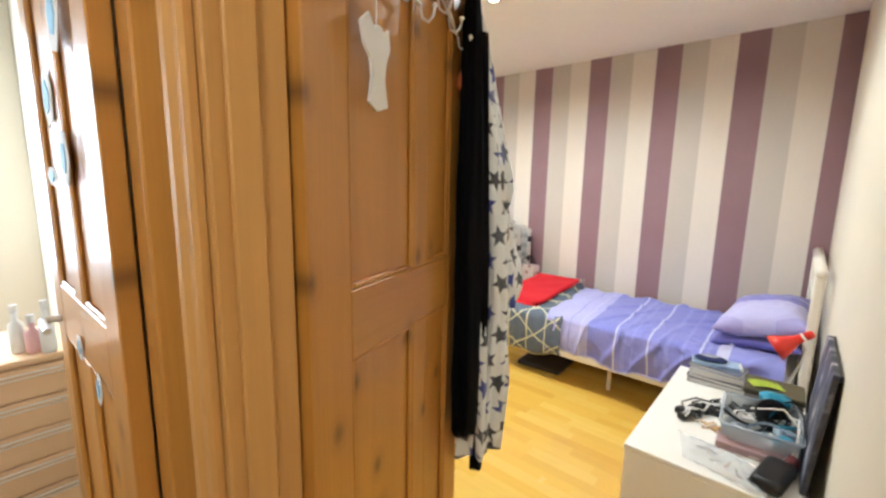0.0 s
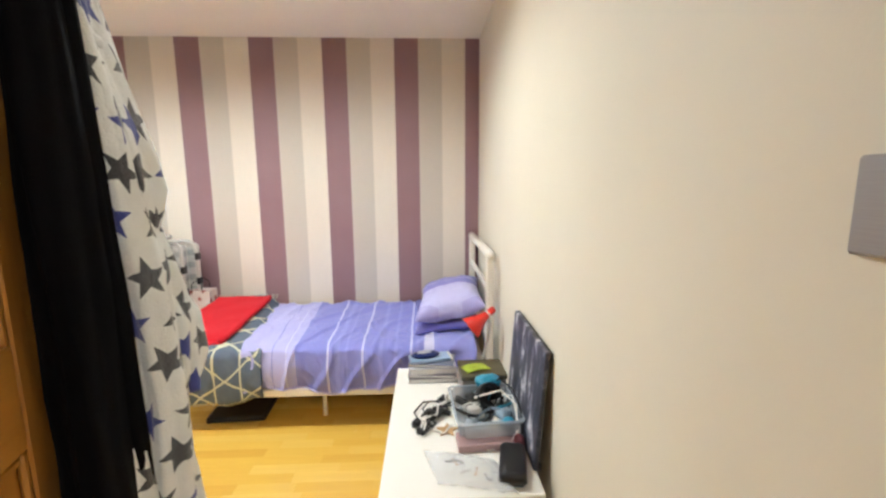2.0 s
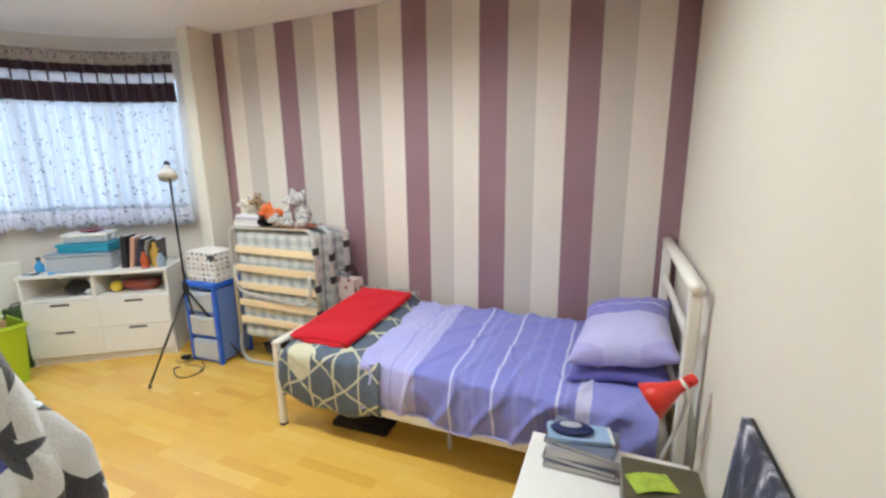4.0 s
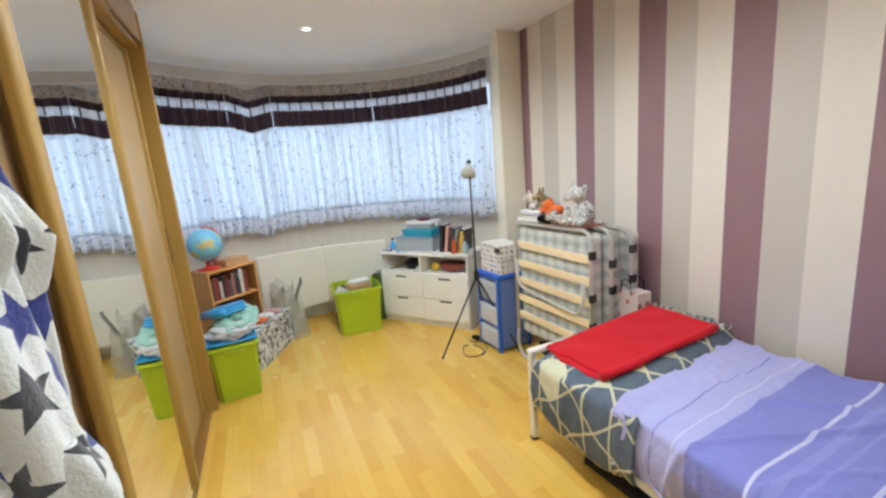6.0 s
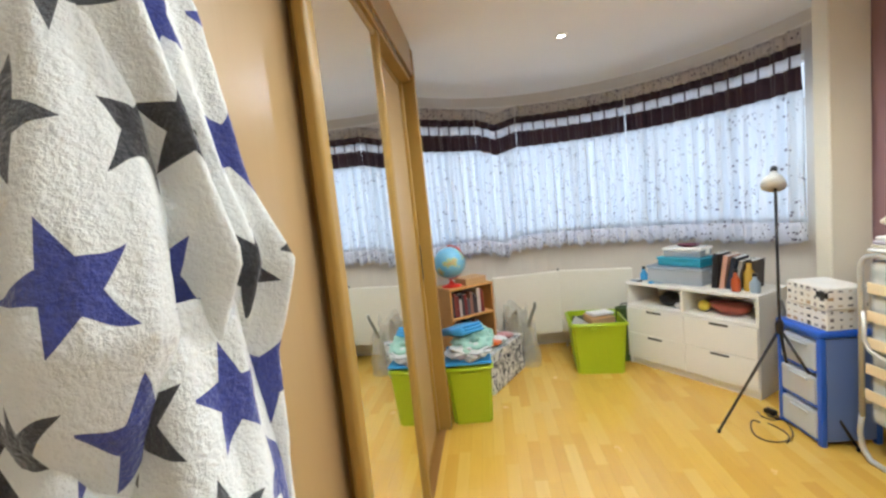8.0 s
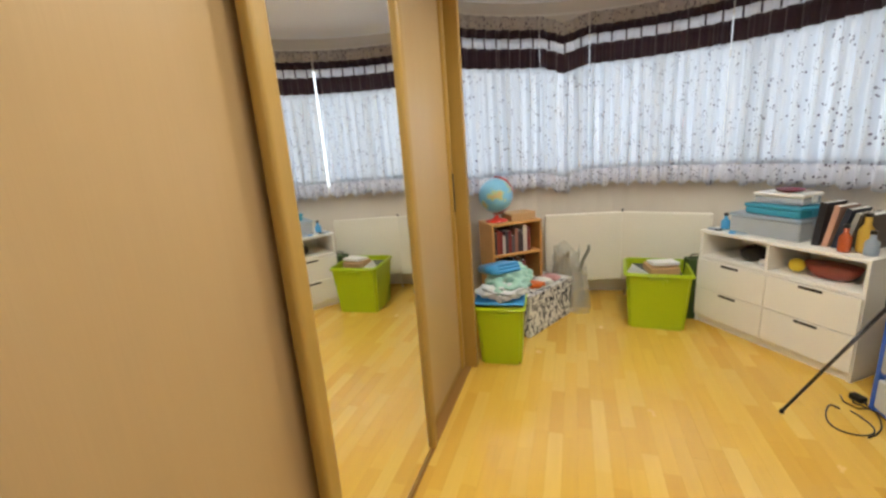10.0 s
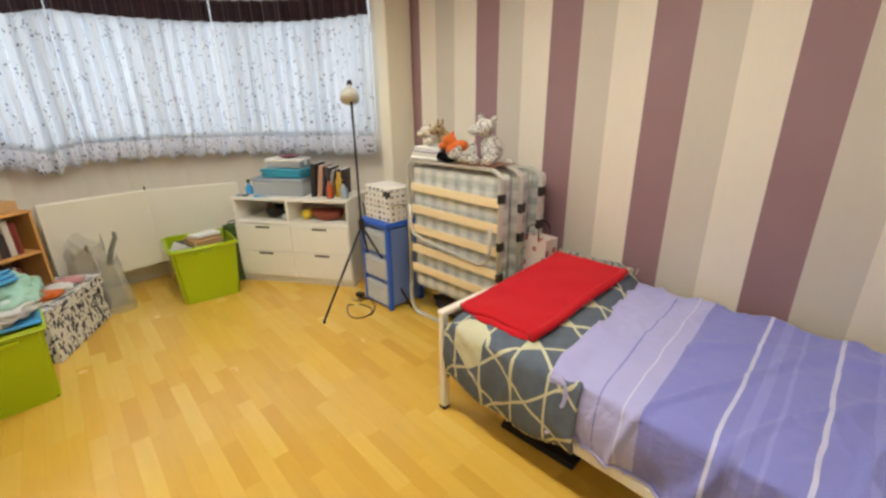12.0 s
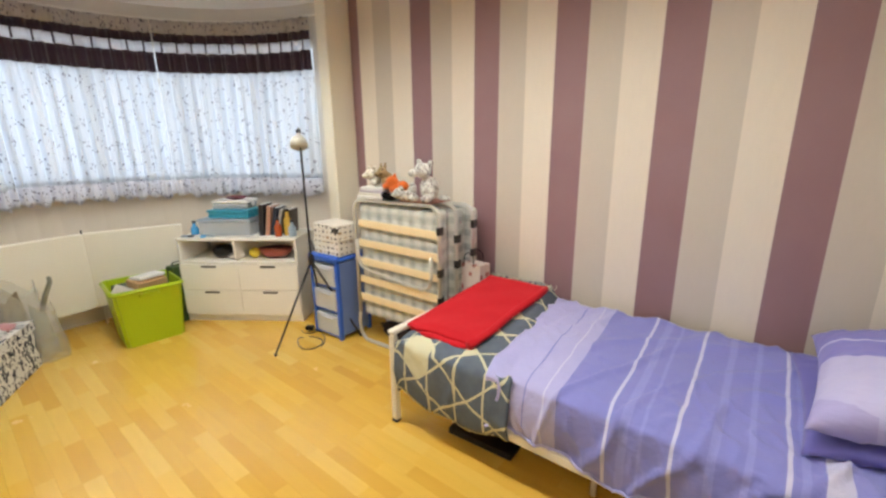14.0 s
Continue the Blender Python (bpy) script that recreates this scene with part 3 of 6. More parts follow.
# ---- doorway, open door and what hangs on it ----
frame_ob = empty("door_frame", pose(0, 0, 0), "honey pine door lining with moulded architrave", "door frame")
frame_ob["kind"] = "structure"
for x0, x1 in ((DOOR_L - 0.03, DOOR_L), (DOOR_R, DOOR_R + 0.03)):
    part("jamb", rbox((x0, YS - 0.125, 0), (x1, YS + 0.003, DOOR_H), 0.003), M_pine_pale, frame_ob)
part("head", rbox((DOOR_L - 0.03, YS - 0.125, DOOR_H + 0.002), (DOOR_R + 0.03, YS + 0.003, DOOR_H + 0.029), 0.003), M_pine_pale, frame_ob)
part("stop", rbox((DOOR_L + 0.001, YS - 0.10, 0), (DOOR_L + 0.014, YS - 0.05, DOOR_H), 0.003), M_pine_pale, frame_ob)


def architrave(x0, x1, y, out):
    """A moulded upright: a flat, a hollow and a raised outer bead."""
    w = x1 - x0
    prof = [(0, 0), (0, 0.012), (0.12, 0.018), (0.3, 0.012), (0.55, 0.014), (0.72, 0.022), (0.9, 0.024), (1, 0.016), (1, 0)]
    return prism([(x0 + w * u, y + out * d) for u, d in prof], 0, DOOR_H + 0.06)


part("architrave", architrave(DOOR_L - 0.022, DOOR_L - 0.10, YS - 0.127, -1), M_pine_pale, frame_ob)
part("architrave", architrave(DOOR_R + 0.022, DOOR_R + 0.10, YS - 0.127, -1), M_pine_pale, frame_ob)
part("architrave", rbox((DOOR_R + 0.03, YS + 0.004, 0), (XR - 0.002, YS + 0.016, DOOR_H + 0.06), 0.005), M_pine_pale, frame_ob)


def panel_door(name, m, width, height, label, cols, rows, flip=1.0):
    """A framed and panelled door; x runs from the hinge, the leaf is 40 mm thick."""
    door = empty(name, m, label, "door")
    t = 0.019
    xs = [0.0] + [v for c in cols for v in c] + [width]
    for i in range(0, len(xs), 2):
        if i == 0 or i == len(xs) - 2:
            part("stile", rbox((xs[i], -t, 0), (xs[i + 1], t, height), 0.003), M_pine, door)
    zs = [0.0] + [v for r in rows for v in r] + [height]
    for i in range(0, len(zs), 2):
        part("rail", rbox((xs[1] + 0.0005, -t + 0.0006, zs[i]), (xs[-2] - 0.0005, t - 0.0006, zs[i + 1]), 0.003), M_pine_x, door)
    for z0, z1 in rows:
        for i in range(1, len(xs) - 3, 2):
            if i + 2 < len(xs) - 1:
                part("muntin", rbox((xs[i + 1], -t + 0.001, z0 + 0.0005), (xs[i + 2], t - 0.001, z1 - 0.0005), 0.003), M_pine, door)
        for c0, c1 in cols:
            part("panel", rbox((c0 - 0.002, -0.006, z0 - 0.002), (c1 + 0.002, 0.006, z1 + 0.002), 0), M_pine, door)
            for side in (-1, 1):
                y0, y1 = sorted((side * 0.0065, side * 0.0165))
                mould = merge(rbox((c0, y0, z0), (c0 + 0.014, y1, z1), 0.004), rbox((c1 - 0.014, y0, z0), (c1, y1, z1), 0.004),
                              rbox((c0 + 0.014, y0, z0), (c1 - 0.014, y1, z0 + 0.014), 0.004), rbox((c0 + 0.014, y0, z1 - 0.014), (c1 - 0.014, y1, z1), 0.004))
                part("moulding", mould, M_pine, door)
    return door


LEAF = pose(-0.712, 0.392, 0.008, 0, 0, 106.3)
bedroom_door = panel_door("bedroom_door", LEAF, 0.70, 2.0, "open honey pine panelled door with knots and hooks", [(0.12, 0.385), (0.455, 0.60)], [(0.22, 1.03), (1.18, 1.88)])
for hz in (0.25, 1.75):
    part("hinge", tube([(-0.004, -0.022, hz), (-0.004, -0.022, hz + 0.09)], 0.006), M_chrome, bedroom_door, "steel butt hinge")


def leaf_at(s, out, z):
    """A place on the room side of the open door: s from the hinge, out from its face."""
    return LEAF @ Vector((s, -0.02 - out, z))


def hook_rack(s, z, n, drop):
    rack = empty("hook_rack", LEAF @ pose(s, -0.026, z), "white wire hook rack hung on the pine door", "hook rack")
    part("plate", tube([(-0.02, 0, 0), (0.10, 0, -drop * 0.3), (0.20, 0, -drop)], 0.004, 8), M_gloss, rack, smooth=True)
    part("plate", tube([(-0.02, 0, 0.0), (0.06, -0.005, 0.07), (0.13, 0, -0.02), (0.20, 0, -drop)], 0.003, 8), M_gloss, rack, smooth=True)
    for i in range(n):
        x = 0.0 + 0.2 * i / max(1, n - 1)
        zz = -drop * i / max(1, n - 1)
        hook = part("hook", tube([(x, 0, zz), (x, -0.006, zz - 0.03), (x, -0.022, zz - 0.042), (x, -0.036, zz - 0.03), (x, -0.04, zz - 0.012)], 0.0032, 8), M_gloss, rack, smooth=True)
        part("tip", blob((x, -0.04, zz - 0.008), (0.007, 0.007, 0.007), sub=2), M_gloss, hook, smooth=True)
    return rack


hook_rack(0.19, 1.84, 3, 0.02)
hook_rack(0.42, 1.90, 4, 0.08)

angel = prism([(-0.018, 0.095), (-0.036, 0.075), (-0.03, 0.045), (-0.014, 0.03), (-0.010, 0.0), (-0.020, -0.04), (0.0, -0.052), (0.024, -0.042), (0.014, 0.0),
               (0.018, 0.03), (0.03, 0.052), (0.026, 0.085), (0.014, 0.07), (0.008, 0.082), (-0.002, 0.082), (-0.008, 0.07)], -0.004, 0.004)
bmesh.ops.bevel(angel, geom=list(angel.edges), offset=0.0015, segments=1, affect="EDGES")
angel.transform(Matrix.Diagonal((1.6, 1.25, 1.0, 1.0)))
ornament = empty("hanging_ornament", LEAF @ pose(0.20, -0.030, 1.61, 90, 0, 0), "small white wooden cut-out ornament hanging on the door", "ornament")
part("figure", angel, M_gloss, ornament)
part("cord", tube([(-0.002, 0.098, 0), (0.0, 0.16, 0), (0.03, 0.238, 0.005)], 0.0015, 6), M_gloss, ornament)
knob = empty("wooden_pendant", LEAF @ pose(0.645, -0.035, 1.72), "turned brown wooden pendant hanging on a cord", "pendant")
part("drop", lathe([(0, -0.05), (0.016, -0.042), (0.021, -0.025), (0.015, -0.005), (0.007, 0.012), (0.0, 0.016)], 18), painted("brown_varnished_wood", (176, 96, 52), 0.35, 0.1, 20), knob, smooth=True)
part("cord", tube([(0, 0, 0.014), (-0.003, 0.0, 0.10), (-0.02, 0.004, 0.16)], 0.002, 6), M_blackmetal, knob)


def loft(levels, folds, depth, nseg=96, nz=90, seed=0.0, seam=0.0):
    """Hanging cloth: ovals (z, x, y, half depth, half width, turn) joined from top to bottom, with folds that deepen downwards."""
    lv = [np.array(l, float) for l in levels]
    zs = [l[0] for l in lv]

    def at(v):
        z = zs[0] + (zs[-1] - zs[0]) * v
        cols = [float(np.interp(-z, [-q for q in zs], [l[i] for l in lv])) for i in range(1, 6)]
        return z, cols

    def f(u, v):
        z, (x, y, a, b, turn) = at(v)
        th = 2 * math.pi * u + seam
        fold = 1 + depth * (0.35 + 0.65 * v) * (math.sin(folds * th + 3 * math.sin(2.2 * v + seed)) + 0.6 * math.sin((folds * 2 + 1) * th + 2 * v + seed))
        fold += 0.17 * noise.noise(Vector((math.cos(th) * 1.3 + seed, math.sin(th) * 1.3, z * 3.5))) + 0.05 * noise.noise(Vector((math.cos(th) * 4 + seed, math.sin(th) * 4, z * 10))) + 0.015 * noise.noise(Vector((math.cos(th) * 11 + seed, math.sin(th) * 11, z * 60)))
        px, py = a * math.cos(th) * fold, b * math.sin(th) * fold
        c, s = math.cos(radians(turn)), math.sin(radians(turn))
        dz = 0.02 * v * noise.noise(Vector((math.cos(th) * 2, math.sin(th) * 2, seed + 3)))
        return (x + c * px - s * py, y + s * px + c * py, z + dz)

    girth = 2 * math.pi * max((l[3] + l[4]) / 2 for l in lv)
    return thicken(sheet(nseg, nz, f, lambda u, v: (u * girth * 1.08, at(v)[0]), close=True), 0.006)


robe = empty("dressing_gown", pose(0, 0, 0), "white fleece dressing gown with black and blue printed stars, hanging up", "dressing gown")
part("body", loft([(1.97, -0.895, 1.095, 0.015, 0.02, 0), (1.90, -0.89, 1.105, 0.03, 0.045, 0), (1.75, -0.888, 1.135, 0.038, 0.066, 0), (1.60, -0.886, 1.165, 0.042, 0.082, 0), (1.48, -0.888, 1.182, 0.036, 0.086, 0), (1.42, -0.888, 1.19, 0.036, 0.099, 0), (1.35, -0.886, 1.182, 0.037, 0.082, 0), (1.25, -0.882, 1.178, 0.040, 0.086, 0),
                   (1.15, -0.874, 1.168, 0.048, 0.096, 0), (0.95, -0.858, 1.165, 0.068, 0.112, 0), (0.75, -0.853, 1.162, 0.068, 0.108, 0), (0.47, -0.852, 1.15, 0.06, 0.092, 0)], 6, 0.19, 160, 130, seed=1.3), M_robe, robe, smooth=True)
part("sleeve", loft([(1.78, -0.874, 1.135, 0.022, 0.030, 0), (1.66, -0.868, 1.16, 0.028, 0.044, 0), (1.54, -0.852, 1.180, 0.038, 0.052, 0), (1.45, -0.834, 1.19, 0.044, 0.056, 0), (1.39, -0.826, 1.192, 0.046, 0.056, 0), (1.34, -0.828, 1.18, 0.042, 0.048, 0),
                     (1.28, -0.842, 1.168, 0.034, 0.038, 0), (1.23, -0.85, 1.15, 0.02, 0.022, 0)], 2, 0.09, 96, 80, seed=4.0), M_robe, robe, smooth=True)
part("sleeve", loft([(1.40, -0.872, 1.21, 0.036, 0.05, 0), (1.30, -0.866, 1.222, 0.042, 0.052, 0), (1.20, -0.852, 1.236, 0.046, 0.056, 0), (1.10, -0.84, 1.252, 0.046, 0.06, 0), (1.02, -0.84, 1.254, 0.046, 0.06, 0),
                     (0.95, -0.852, 1.235, 0.046, 0.052, 0), (0.86, -0.858, 1.205, 0.042, 0.044, 0)], 3, 0.2, 96, 70, seed=9.0), M_robe, robe, smooth=True)
part("cuff", loft([(1.19, -0.848, 1.238, 0.044, 0.052, 0), (1.13, -0.84, 1.254, 0.054, 0.064, 0), (1.04, -0.838, 1.258, 0.054, 0.066, 0), (0.975, -0.846, 1.248, 0.048, 0.058, 0)], 4, 0.2, 96, 24, seed=4.0), M_robe, robe, smooth=True)
part("front_panel", loft([(1.70, -0.862, 1.12, 0.022, 0.032, 0), (1.5, -0.836, 1.142, 0.030, 0.044, 0), (1.25, -0.814, 1.16, 0.036, 0.052, 0), (1.0, -0.808, 1.17, 0.040, 0.058, 0), (0.75, -0.808, 1.165, 0.040, 0.058, 0), (0.52, -0.812, 1.15, 0.036, 0.05, 0)], 3, 0.18, 96, 100, seed=7.0), M_robe, robe, smooth=True)
part("belt", tube([(-0.872, 1.08, 1.63), (-0.846, 1.11, 1.64), (-0.842, 1.16, 1.63), (-0.868, 1.21, 1.62)], 0.012, 10), M_robe, robe, smooth=True)
part("hanging_loop", tube([(-0.905, 1.10, 1.96), (-0.91, 1.085, 1.985), (-0.915, 1.075, 1.975)], 0.003, 6), M_robe, robe)

coat = empty("black_coat", pose(0, 0, 0), "long black coat hanging on the edge of the pine door", "coat")
ca = LEAF @ Vector((0.665, -0.055, 0))
part("body", loft([(1.98, ca.x, ca.y, 0.015, 0.02, 16), (1.88, ca.x, ca.y, 0.028, 0.05, 16), (1.6, ca.x + 0.005, ca.y + 0.005, 0.034, 0.068, 16), (1.2, ca.x + 0.01, ca.y + 0.01, 0.038, 0.078, 16),
                   (0.8, ca.x + 0.012, ca.y + 0.012, 0.04, 0.082, 16), (0.60, ca.x + 0.012, ca.y + 0.012, 0.036, 0.078, 16)], 4, 0.12, 64, 50, seed=2.0), M_coat, coat, smooth=True)
part("sleeve", loft([(1.85, ca.x + 0.01, ca.y + 0.03, 0.02, 0.025, 16), (1.2, ca.x + 0.02, ca.y + 0.05, 0.026, 0.032, 16), (0.7, ca.x + 0.022, ca.y + 0.06, 0.024, 0.03, 16), (0.42, ca.x + 0.022, ca.y + 0.058, 0.02, 0.026, 16)], 3, 0.1, 40, 40, seed=5.0), M_coat, coat, smooth=True)

switch = empty("light_switch", pose(XR, 0.751, 1.374), "brushed steel light switch on the cream wall", "light switch")
part("plate", rbox((-0.009, -0.046, -0.046), (-0.001, 0.046, 0.046), 0.003), M_switch, switch)
part("surround", rbox((-0.0105, -0.009, -0.016), (-0.0092, 0.009, 0.016), 0.0005), M_blackmetal, switch)
part("rocker", rbox((-0.0145, -0.0068, -0.0138), (-0.0106, 0.0068, 0.0138), 0.002), painted("grey_rocker", (170, 166, 164), 0.4), switch, "grey rocker in a black surround")

# ---- landing and the room across it ----
M_landing = painted("pale_landing_carpet", (196, 176, 150), 0.95, 0.1, 30, 0.4, 300)
WX = -0.90
structure("landing_floor", rbox((-3.4, -2.2, -0.12), (1.4, YS - 0.1, -0.004), 0), M_landing, "pale carpeted landing floor", "floor")
structure("landing_ceiling", rbox((-3.4, -2.2, CEIL), (1.4, YS - 0.1, CEIL + 0.1), 0), M_ceiling, "white landing ceiling", "ceiling")
structure("landing_wall_west", merge(rbox((WX - 0.07, -2.1, 0), (WX, -0.60, CEIL), 0), rbox((WX - 0.07, 0.226, 0), (WX, YS - 0.122, CEIL), 0), rbox((WX - 0.07, -0.60, 2.05), (WX, 0.226, CEIL), 0)), M_cream, "cream landing wall with a doorway", "wall")
structure("landing_wall_south", rbox((-3.4, -2.2, 0), (1.4, -2.1, CEIL), 0), M_cream, "cream landing wall", "wall")
structure("landing_wall_east", rbox((1.3, -2.1, 0), (1.4, YS - 0.1, CEIL), 0), M_cream, "cream landing wall", "wall")
structure("landing_wall_north", rbox((XR + 0.121, YS - 0.12, 0), (1.3, YS - 0.02, CEIL), 0), M_cream, "cream landing wall", "wall")
structure("far_room_wall", merge(rbox((-3.3, -2.1, 0), (-3.2, -0.95, CEIL), 0), rbox((-3.3, 0.08, 0), (-3.2, YS - 0.122, CEIL), 0), rbox((-3.3, -0.95, 0), (-3.2, 0.08, 0.85), 0), rbox((-3.3, -0.95, 2.1), (-3.2, 0.08, CEIL), 0)), M_cream, "pale wall of the room across the landing", "wall")
trim = empty("landing_door_frame", pose(0, 0, 0), "honey pine frame of the door across the landing", "door frame")
trim["kind"] = "structure"
part("architrave", rbox((WX + 0.001, 0.212, 0), (WX + 0.014, YS - 0.124, 2.12), 0.004), M_pine, trim)
part("architrave", rbox((WX + 0.001, -0.68, 0), (WX + 0.018, -0.59, 2.12), 0.005), M_pine, trim)
part("jamb", rbox((WX - 0.07, 0.214, 0), (WX + 0.0005, 0.2255, 2.045), 0.003), M_pine, trim)
part("head", rbox((WX + 0.001, -0.585, 2.03), (WX + 0.014, 0.211, 2.12), 0.005), M_pine, trim)
far_win = empty("window_9", pose(-3.25, -0.95, 0.85), "white window of the room across the landing", "window")
far_win["kind"] = "structure"
part("window_frame", merge(rbox((-0.04, 0, 0), (0.05, 0.06, 1.25), 0.004), rbox((-0.04, 0.97, 0), (0.05, 1.03, 1.25), 0.004), rbox((-0.04, 0.061, 0), (0.05, 0.969, 0.06), 0.004), rbox((-0.04, 0.061, 1.19), (0.05, 0.969, 1.25), 0.004)), M_gloss, far_win)
fp = part("pane", rbox((-0.003, 0.06, 0.06), (0.003, 0.97, 1.19), 0), M_glass, far_win)
fp.visible_shadow = False
other_door = panel_door("landing_door", pose(WX - 0.075, 0.193, 0.008, 0, 0, 181.0), 0.74, 2.0, "open pine panelled door with paper cut-outs stuck on it", [(0.11, 0.33), (0.41, 0.63)], [(0.22, 0.95), (1.10, 1.88)])
part("handle", merge(tube([(0.68, 0.02, 0.99), (0.68, 0.06, 0.99)], 0.01), tube([(0.68, 0.06, 0.99), (0.58, 0.062, 0.985)], 0.009)), M_chrome, other_door, "steel lever handle")
for sx, sz, w, h, tilt in ((0.25, 1.72, 0.13, 0.16, 12), (0.42, 1.58, 0.12, 0.14, -15), (0.30, 1.44, 0.10, 0.13, 6), (0.48, 1.40, 0.14, 0.05, 3), (0.22, 0.93, 0.05, 0.09, 20), (0.40, 0.98, 0.05, 0.07, -10)):
    note = empty("paper_cut_out", other_door.matrix_world @ pose(sx, 0.021, sz, 90, 0, 0) @ pose(0, 0, 0, 0, 0, tilt), "pale blue and white paper cut-out stuck on the door", "paper decoration", "door cut-outs")
    hexa = [(w / 2 * math.cos(i * math.pi / 3), h / 2 * math.sin(i * math.pi / 3)) for i in range(6)]
    part("sheet", prism(hexa, -0.003, -0.001), M_paper, note)
    part("inner_shape", prism([(0.55 * a, 0.55 * b) for a, b in hexa], -0.005, -0.0032), painted("pale_blue_paper", (150, 196, 222), 0.7), note)

M_chestwood = wood("pale_pink_beech", (236, 200, 158), (222, 182, 138), "Y", 0.5, 8.0, False)
chest = empty("chest_of_drawers", pose(-2.2, -0.75, 0), "pale wooden chest of drawers with long grooved pulls", "chest of drawers")
part("carcass", rbox((-0.45, 0, 0.04), (-0.012, 0.98, 0.70), 0.004), M_chestwood, chest)
part("top", rbox((-0.46, -0.01, 0.701), (0.01, 0.99, 0.725), 0.004), M_chestwood, chest)
for i in range(5):
    z0 = 0.06 + i * 0.127
    dr = part("drawer", rbox((-0.011, 0.012, z0), (0.006, 0.968, z0 + 0.120), 0.003), M_chestwood, chest)
    part("pull", rbox((0.0065, 0.03, z0 + 0.098), (0.014, 0.95, z0 + 0.104), 0.001), M_gloss, dr)
    part("pull", rbox((0.0065, 0.03, z0 + 0.082), (0.012, 0.95, z0 + 0.087), 0.001), M_gloss, dr)
for i, (yy, hh, mat) in enumerate(((0.84, 0.16, M_paper), (0.88, 0.12, painted("pale_rose_plastic", (222, 176, 176), 0.4)), (0.92, 0.18, M_paper))):
    bt = empty("toiletry_bottle", pose(-2.3 + 0.04 * i, -0.75 + yy, 0.726), "small pale plastic bottle on the chest", "bottle", "bottles on the chest")
    part("flask", lathe([(0.02, 0), (0.024, 0.01), (0.024, hh * 0.7), (0.010, hh * 0.8), (0.010, hh)], 16), mat, bt, smooth=True)
    part("cap", lathe([(0.013, hh + 0.0005), (0.013, hh + 0.03), (0.0, hh + 0.031)], 14), M_paper, bt)


# ---- sliding wardrobe along the south wall ----
ward = empty("sliding_wardrobe", pose(0, 0, 0), "built-in sliding wardrobe with maple panels and one mirror door", "wardrobe")
WX0, WX1, WTOP = -3.24, -0.98, 2.27
part("end_panel", rbox((WX0, YS + 0.01, 0), (WX0 + 0.045, 1.085, CEIL - 0.03), 0.004), M_oakframe, ward)
part("side_panel", rbox((WX1, YS + 0.01, 0), (WX1 + 0.03, 1.02, CEIL - 0.03), 0.003), M_oakpanel, ward)
part("back_panel", rbox((WX0 + 0.046, YS + 0.012, 0.03), (WX1 - 0.001, YS + 0.03, CEIL - 0.03), 0), M_oakpanel, ward)
part("fascia", rbox((WX0 + 0.046, 1.062, WTOP), (WX1 - 0.001, 1.078, CEIL - 0.004), 0.002), M_oakpanel, ward)
part("top_track", rbox((WX0 + 0.046, 0.97, WTOP - 0.035), (WX1 - 0.001, 1.061, WTOP - 0.001), 0.003), M_oakframe, ward)
part("bottom_track", rbox((WX0 + 0.046, 0.972, 0.0), (WX1 - 0.001, 1.05, 0.006), 0.002), painted("brown_track", (150, 108, 56), 0.4), ward)


def sliding_door(x0, x1, y, infill, label, wide=0.05):
    """Two rounded grip stiles, thin rails and an infill panel."""
    d = part("door", rbox((x0 + 0.05, y - 0.006, 0.034), (x1 - wide, y + 0.004, WTOP - 0.07), 0), infill, ward, label)
    for a, b in ((x0, x0 + 0.05), (x1 - wide, x1)):
        part("stile", rbox((a, y - 0.016, 0.010), (b, y + 0.022, WTOP - 0.037), 0.012, 3), M_oakframe, d)
    part("bottom_rail", rbox((x0 + 0.051, y - 0.014, 0.012), (x1 - wide - 0.001, y + 0.007, 0.033), 0.003), M_oakframe, d)
    part("top_rail", rbox((x0 + 0.051, y - 0.014, WTOP - 0.069), (x1 - wide - 0.001, y + 0.010, WTOP - 0.037), 0.004), M_oakframe, d)
    return d


sliding_door(-1.72, WX1 - 0.004, 0.99, M_oakpanel, "pale maple sliding panel")
sliding_door(-2.46, -1.622, 1.036, M_mirror, "mirrored sliding door", 0.062)
d3 = sliding_door(WX0 + 0.05, -2.40, 0.99, M_oakpanel, "pale maple sliding panel")
part("finger_pull", rbox((WX0 + 0.062, 1.0125, 1.02), (WX0 + 0.085, 1.016, 1.24), 0.001), M_blackmetal, d3, "dark recessed pull")

# ---- bay: curtains, radiators ----
CR = 1.50


